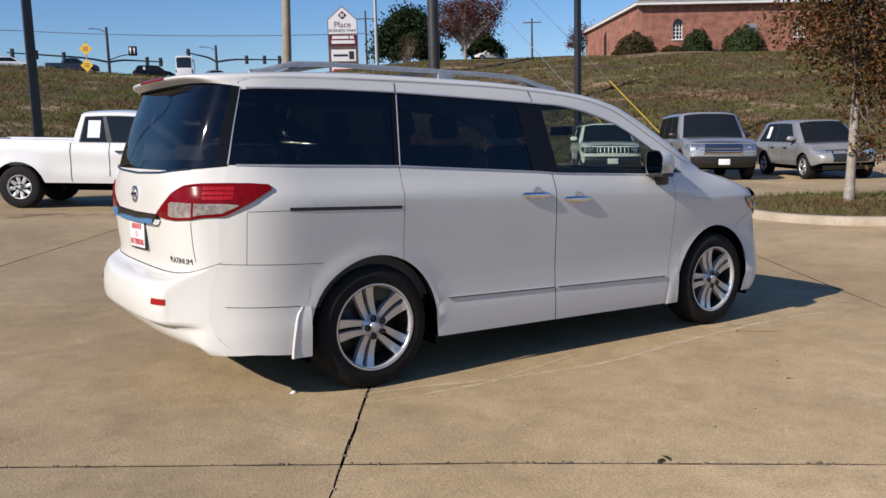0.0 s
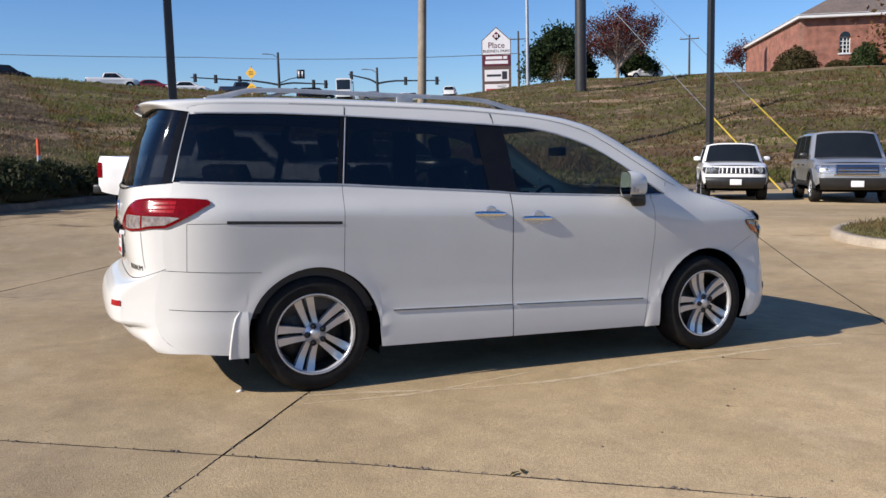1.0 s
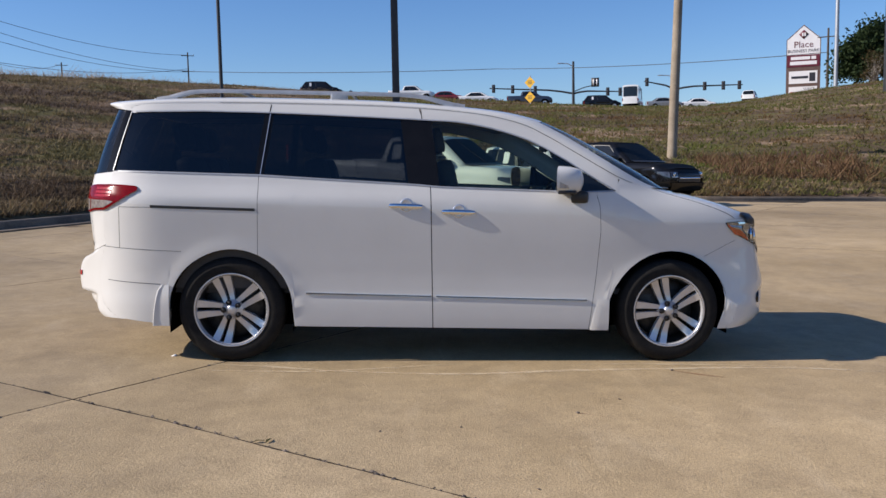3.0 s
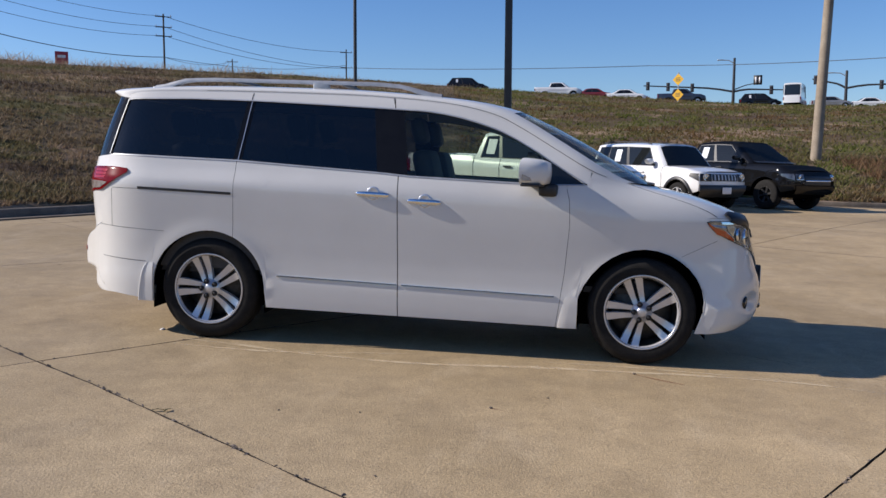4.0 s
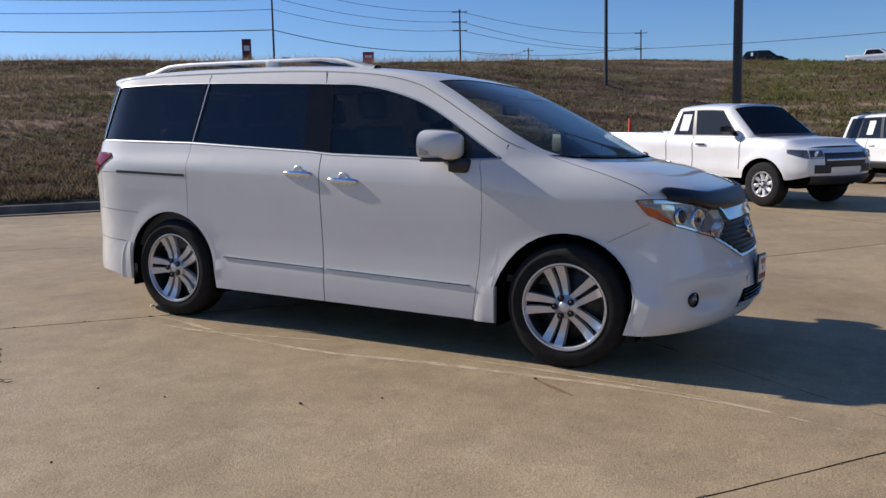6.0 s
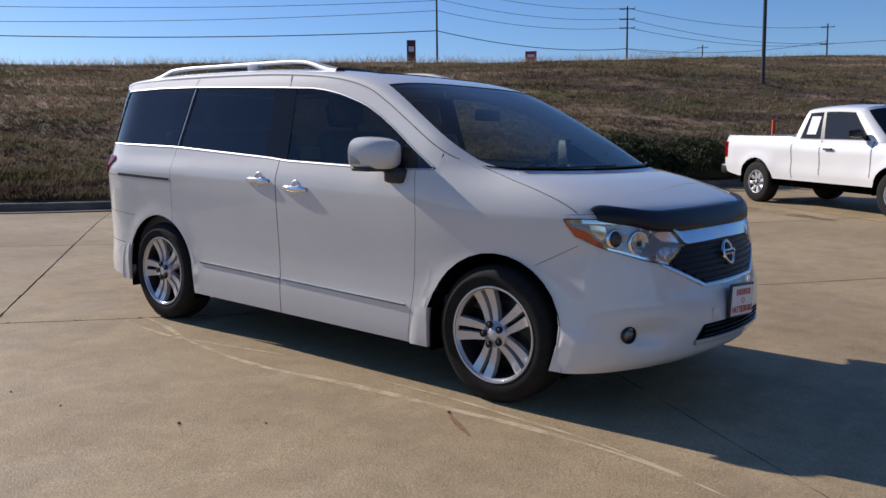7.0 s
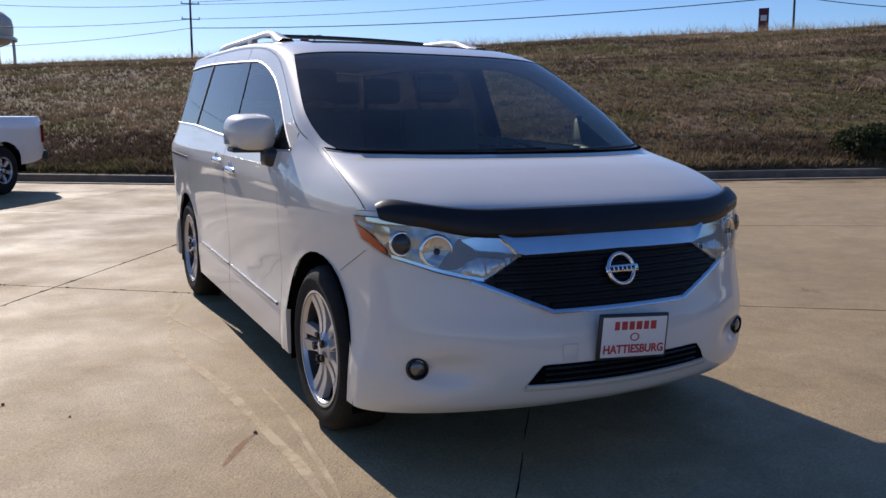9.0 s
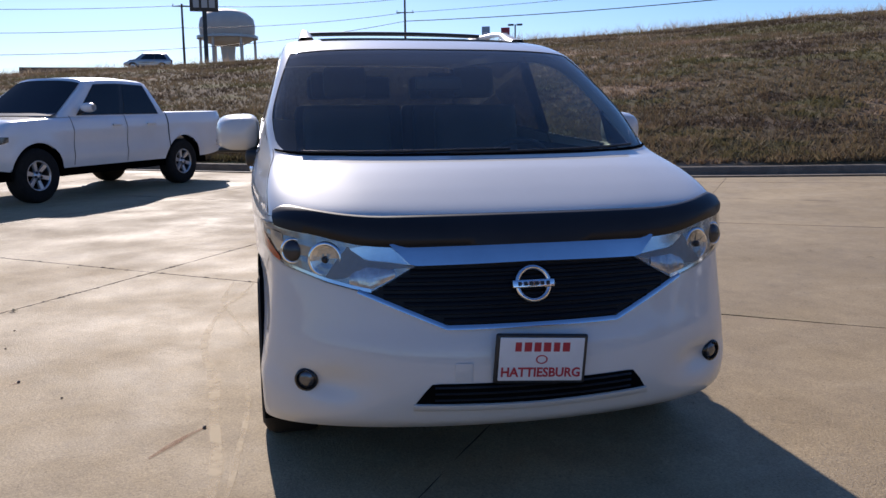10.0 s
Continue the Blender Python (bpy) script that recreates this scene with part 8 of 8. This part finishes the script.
def build_house():
    """x along its front, y back into the hill, z up from its floor."""
    h = thing("brick_house", Matrix.Translation((52.5, 46.0, 7.9)) @ pose(0, 0, 0, 0, 0, -31.5), "single-storey red brick house with hipped roof on the hill", "house")
    LX, LY, H = 27.0, 20.0, 4.0
    wins = [(3.2, 0.85), (14.0, 0.85), (22.0, 0.85)]
    zs, zt = 1.0, 2.3
    # front wall with window openings
    bm = bmesh.new()
    xs = [0.0] + [v for c, w in wins for v in (c - w / 2, c + w / 2)] + [LX]
    lv = [-2.0, zs, zt, H]
    solid = {(i, j) for i in range(len(xs) - 1) for j in range(3) if i % 2 == 0 or j != 1}
    at = {(i, j, y): bm.verts.new((xs[i], y, lv[j])) for i in range(len(xs)) for j in range(4) for y in (0.0, 0.3)}
    for i, j in sorted(solid):
        for y in (0.0, 0.3):
            bm.faces.new((at[i, j, y], at[i + 1, j, y], at[i + 1, j + 1, y], at[i, j + 1, y]))
        for di, dj, a, b in ((-1, 0, (i, j), (i, j + 1)), (1, 0, (i + 1, j), (i + 1, j + 1)), (0, -1, (i, j), (i + 1, j)), (0, 1, (i, j + 1), (i + 1, j + 1))):
            if (i + di, j + dj) not in solid:
                bm.faces.new((at[(*a, 0.0)], at[(*b, 0.0)], at[(*b, 0.3)], at[(*a, 0.3)]))
    part("wall", bm, M_BRICK, h, "red brick front wall", smooth=False)
    side = part("wall", boxed(0, LY, 0, 0.3, -2.0, H), M_BRICK, h, smooth=False)
    side.matrix_local = pose(0, 0.004, 0, 0, 0, 90)
    other = part("wall", boxed(0, LY, 0, 0.3, -2.0, H), M_BRICK, h, smooth=False)
    other.matrix_local = pose(LX + 0.3, 0.004, 0, 0, 0, 90)
    part("wall", boxed(0, LX, LY, LY + 0.3, -2.0, H), M_BRICK, h, smooth=False)
    for c, w in wins:
        win = part("window", boxed(c - w / 2, c + w / 2, 0.16, 0.20, zs, zt), M_FARGLASS, h, smooth=False)
        bm = bmesh.new()
        for x in (-w / 2, -w / 6, w / 6, w / 2 - 0.05):
            box(bm, c + x, c + x + 0.05, 0.08, 0.15, zs, zt)
        for z in np.linspace(zs, zt - 0.05, 5):
            box(bm, c - w / 2, c + w / 2, 0.08, 0.15, z, z + 0.05)
        part("frame", bm, M_TRIMWHITE, win, "white glazing bars", smooth=False)
        part("sill", boxed(c - w / 2 - 0.1, c + w / 2 + 0.1, -0.08, 0.1, zs - 0.1, zs), M_TRIMWHITE, win, smooth=False)
        # arched head: a brick arch over a white fan
        bm = bmesh.new()
        rows = [[(c + math.cos(math.pi * i / 12) * q * w / 2, -0.03, zt + math.sin(math.pi * i / 12) * q * w / 2) for q in (0.0, 1.0)] for i in range(13)]
        part("fanlight", grid(rows), M_FARGLASS, win)
        rows = [[(c + math.cos(math.pi * i / 12) * q * w / 2, -0.05, zt + math.sin(math.pi * i / 12) * q * w / 2) for q in (1.0, 1.35)] for i in range(13)]
        part("arch", grid(rows), M_BRICK, win)
    part("door", boxed(9.3, 10.2, -0.02, 0.02, 0.1, 2.2), M_GREY, h, "grey service door", smooth=False)
    part("fascia", box(box(boxed(-0.6, LX + 0.6, -0.6, -0.5, H - 0.15, H + 0.15), -0.6, -0.5, -0.5, LY + 0.6, H - 0.15, H + 0.15), LX + 0.5, LX + 0.6, -0.5, LY + 0.6, H - 0.15, H + 0.15), M_TRIMWHITE, h, "white fascia", smooth=False)
    part("soffit", boxed(-0.6, LX + 0.6, -0.6, LY + 0.6, H - 0.14, H - 0.10), M_TRIMWHITE, h, smooth=False)
    bm = bmesh.new()
    e = [bm.verts.new(p) for p in ((-0.65, -0.65, H + 0.1), (LX + 0.65, -0.65, H + 0.1), (LX + 0.65, LY + 0.65, H + 0.1), (-0.65, LY + 0.65, H + 0.1))]
    a, b = bm.verts.new((LY / 2, LY / 2, H + 5.6)), bm.verts.new((LX - LY / 2, LY / 2, H + 5.6))
    for q in ((e[0], e[1], b, a), (e[2], e[3], a, b), (e[3], e[0], a), (e[1], e[2], b)):
        bm.faces.new(q)
    part("roof", bm, M_ROOF, h, "brown shingle hipped roof", smooth=False)
    return h


house = build_house()
hm = house.matrix_world
for k, (x, y, r, hh, mat, lab) in enumerate(((-1.1, -2.0, 1.75, 1.85, M_RUSTBUSH, "rounded rust-brown bush before the brick house"), (2.3, -1.2, 0.9, 0.7, M_RUSTBUSH, "low brown bush before the brick house"),
                                             (4.3, -1.6, 1.25, 2.0, M_BOX, "clipped round green bush before the brick house"), (8.3, -1.8, 1.8, 2.2, M_BOX, "large clipped green bush before the brick house"), (13.3, -1.5, 1.0, 0.7, M_RUSTBUSH, "low brown bush under a window"), (-0.8, 3.5, 0.9, 0.7, M_RUSTBUSH, "low brown bush at the house corner"), (17.5, -2.0, 1.5, 1.6, M_BOX, "clipped green bush by the last window"))):
    p = hm @ Vector((x, y, 0))
    build_bush("bush", lab, p.x, p.y, r, r, hh, 2200, 0.11, mat, 30 + k, ground_z=land(p.x, p.y) - 0.1)

# ---- marks on the concrete ----


def mark_material(name, colour, density, scale, start=0.28):
    m = bpy.data.materials.new(name)
    m.use_nodes = True
    nt = m.node_tree
    p = nt.nodes["Principled BSDF"]
    p.inputs["Base Color"].default_value, p.inputs["Roughness"].default_value = (*colour, 1), 0.9
    tc = nt.nodes.new("ShaderNodeTexCoord")
    n = nt.nodes.new("ShaderNodeTexNoise")
    n.inputs["Scale"].default_value, n.inputs["Detail"].default_value = scale, 6
    nt.links.new(tc.outputs["Object"], n.inputs["Vector"])
    r = nt.nodes.new("ShaderNodeMapRange")
    r.inputs[1].default_value, r.inputs[2].default_value, r.inputs[4].default_value = start, start + 0.28, density
    nt.links.new(n.outputs["Fac"], r.inputs[0])
    nt.links.new(r.outputs[0], p.inputs["Alpha"])
    return m


M_SCUFF = mark_material("pale_scuff", (0.74, 0.61, 0.41), 0.52, 9, 0.30)
M_RUST = mark_material("rust_stain", (0.26, 0.10, 0.04), 0.45, 14)
M_GUTTER = mark_material("gutter_dirt", (0.07, 0.05, 0.035), 0.8, 2.2, 0.44)
M_DARKPATCH = mark_material("dark_brown_patch", (0.12, 0.082, 0.05), 0.6, 1.6, 0.38)


def ribbon(pts, widths, mat, label, name="scuff_mark", widen=1.0):
    pts = [Vector((*p, 0)) for p in pts]
    fine, ws = [], []
    for i in range(len(pts) - 1):
        p0, p1, p2, p3 = pts[max(i - 1, 0)], pts[i], pts[i + 1], pts[min(i + 2, len(pts) - 1)]
        for k in range(8):
            t = k / 8
            fine.append(0.5 * (2 * p1 + (p2 - p0) * t + (2 * p0 - 5 * p1 + 4 * p2 - p3) * t * t + (3 * p1 - p0 - 3 * p2 + p3) * t ** 3))
            ws.append(widths[i] + (widths[i + 1] - widths[i]) * t)
    fine.append(pts[-1])
    ws.append(widths[-1])
    rows = []
    for i, p in enumerate(fine):
        d = (fine[min(i + 1, len(fine) - 1)] - fine[max(i - 1, 0)]).normalized()
        n = Vector((-d.y, d.x, 0))
        w = ws[i] * widen * (0.8 + 0.5 * noise.noise(p * 3))
        rows.append([(q.x, q.y, lot_height(q.x, q.y) + 0.003) for q in (p - n * w, p, p + n * w)])
    return tagged(part(name, grid(rows), mat), label, "stain", kind="structure")


ribbon([(-1.65, -1.0), (-1.2, -1.09), (-0.7, -1.22), (0.05, -1.29), (0.75, -1.2), (1.4, -1.16), (1.95, -1.13), (2.5, -1.17), (3.0, -1.32)], [0.012, 0.02, 0.022, 0.03, 0.03, 0.028, 0.022, 0.016, 0.008], M_SCUFF, "pale scuffed tyre arc on the concrete", widen=1.1)
ribbon([(-1.65, -1.17), (-1.0, -1.22), (-0.5, -1.13), (0.0, -1.02)], [0.01, 0.02, 0.018, 0.006], M_SCUFF, "short pale scuff on the concrete", widen=1.1)
ribbon([(0.75, -1.03), (1.3, -1.02), (1.75, -1.05), (2.2, -1.09), (2.7, -1.2)], [0.006, 0.014, 0.012, 0.012, 0.005], M_SCUFF, "thin pale scuff near the wheel", widen=1.1)
ribbon([(1.44, -1.20), (1.50, -1.25), (1.60, -1.32), (1.73, -1.40)], [0.008, 0.016, 0.022, 0.006], M_RUST, "rust-coloured drip stain", "rust_mark")
ribbon([(0.60, -2.17), (0.64, -2.19), (0.74, -2.24)], [0.006, 0.011, 0.004], M_RUST, "small rust stain", "rust_mark")
ribbon([(-3.6, 11.3), (-2.2, 10.6), (-0.9, 10.2), (0.5, 9.4)], [0.1, 0.4, 0.32, 0.08], M_DARKPATCH, "dark oily stain beside the pickup", "dirt_stain")
ribbon([(-3.4, 13.4), (-2.3, 14.9), (-1.2, 17.0)], [0.4, 0.7, 0.4], M_DARKPATCH, "dark brown patch on the concrete beside the kerb", "dirt_stain")
ribbon([(-6.5, 9.2), (-5.0, 11.4), (-3.6, 13.4)], [0.2, 0.5, 0.35], M_DARKPATCH, "dark brown patch on the concrete along the gutter", "dirt_stain")
ribbon([(-9.6, 1.35), (-8.7, 1.95), (-8.15, 2.7), (-7.2, 3.8), (-6.2, 4.8), (-5.3, 5.6), (-4.5, 6.5)], [0.006, 0.014, 0.02, 0.012, 0.01, 0.024, 0.03], M_GUTTER, "thin dark broken line of dirt along the gutter", "gutter_line")
# crumbs of dirt and dry grass caught in the joints
rng = random.Random(21)
bm = bmesh.new()
for u0, u1, v0, v1, n in ((-0.76, -0.68, -9.0, 0.8, 120), (-7.0, 6.5, -2.78, -2.70, 190), (3.39, 3.47, -7.0, 4.0, 60)):
    for _ in range(n):
        p = SLAB_U * rng.uniform(u0, u1) + SLAB_V * rng.uniform(v0, v1)
        # drawn to the middle of the joint
        p = p + (SLAB_U * ((u0 + u1) / 2 - p.dot(SLAB_U)) if u1 - u0 < 0.2 else SLAB_V * ((v0 + v1) / 2 - p.dot(SLAB_V))) * 0.75
        if u1 - u0 > 0.2:
            p = p + SLAB_V * (0.036 * min(0.0, p.dot(SLAB_U)) - 0.02)
        r = rng.uniform(0.004, 0.011)
        c = Vector((p.x, p.y, lot_height(p.x, p.y) + 0.001))
        k = rng.uniform(0, 3.1)
        d, e = Vector((math.cos(k), math.sin(k), 0)) * r * rng.uniform(1.0, 2.2), Vector((-math.sin(k), math.cos(k), 0)) * r
        v = [bm.verts.new(q) for q in (c - d, c - e, c + d, c + e, c + Vector((0, 0, r * 0.8)))]
        for i in range(4):
            bm.faces.new((v[i], v[(i + 1) % 4], v[4]))
tagged(part("joint_debris", bm, M_DARKBARK, smooth=False), "dark crumbs of dirt in the concrete joints", "debris", kind="stuff")
rng = random.Random(8)
for k, (x, y) in enumerate(((-1.93, -0.75), (-0.47, -2.47), (-0.06, -2.41), (0.2, -3.25), (-1.6, 2.2), (1.2, 4.6), (-3.9, 3.0), (0.9, -1.9), (-2.6, -2.6))):
    bm = bmesh.new()
    bmesh.ops.create_icosphere(bm, subdivisions=1, radius=0.007 if k else 0.018)
    for v in bm.verts:
        v.co = Vector((v.co.x * rng.uniform(0.7, 1.8), v.co.y * rng.uniform(0.6, 1.3), v.co.z * 0.5))
    o = part("pebble" if k else "litter_scrap", bm, M_PAPER if k == 0 else M_KERBSHADED)
    o.matrix_world = Matrix.Translation((x, y, lot_height(x, y) + 0.004))
    tagged(o, "small scrap of pale litter by the wheel" if k == 0 else "small grey pebble on the concrete", "litter" if k == 0 else "pebble")
for x, y in ((1.44, -1.20), (0.60, -2.17)):
    bm = bmesh.new()
    bmesh.ops.create_icosphere(bm, subdivisions=1, radius=0.011)
    for v in bm.verts:
        v.co = Vector((v.co.x * rng.uniform(0.8, 1.3), v.co.y * rng.uniform(0.7, 1.1), v.co.z * 0.6))
    o = part("dirt_clod", bm, M_DARKBARK)
    o.matrix_world = Matrix.Translation((x, y, lot_height(x, y) + 0.005))
    tagged(o, "small dark clod at the head of a rust stain", "clod")
for k, (x, y, a) in enumerate(((-1.05, -2.63, 20), (-1.0, -2.62, 75), (0.5, -3.7, 40), (-4.6, 2.2, 10), (-1.99, 7.04, 30), (-1.93, 7.0, 80), (0.45, 3.45, 50), (0.38, 3.4, 62), (1.31, 3.34, 15), (-1.67, 4.0, 55), (-1.21, 4.29, 48))):
    bm = grid([[(-0.03, 0, 0.004), (-0.028, 0.004, 0.005)], [(0, -0.010, 0.012), (0, 0.012, 0.010)], [(0.035, -0.002, 0.004), (0.034, 0.004, 0.006)]])
    o = part("dry_leaf", bm, M_RUSTBUSH)
    o.matrix_world = Matrix.Translation((x, y, lot_height(x, y) + 0.002)) @ pose(0, 0, 0, 0, 0, a)
    tagged(o, "curled dry brown leaf on the concrete", "leaf")
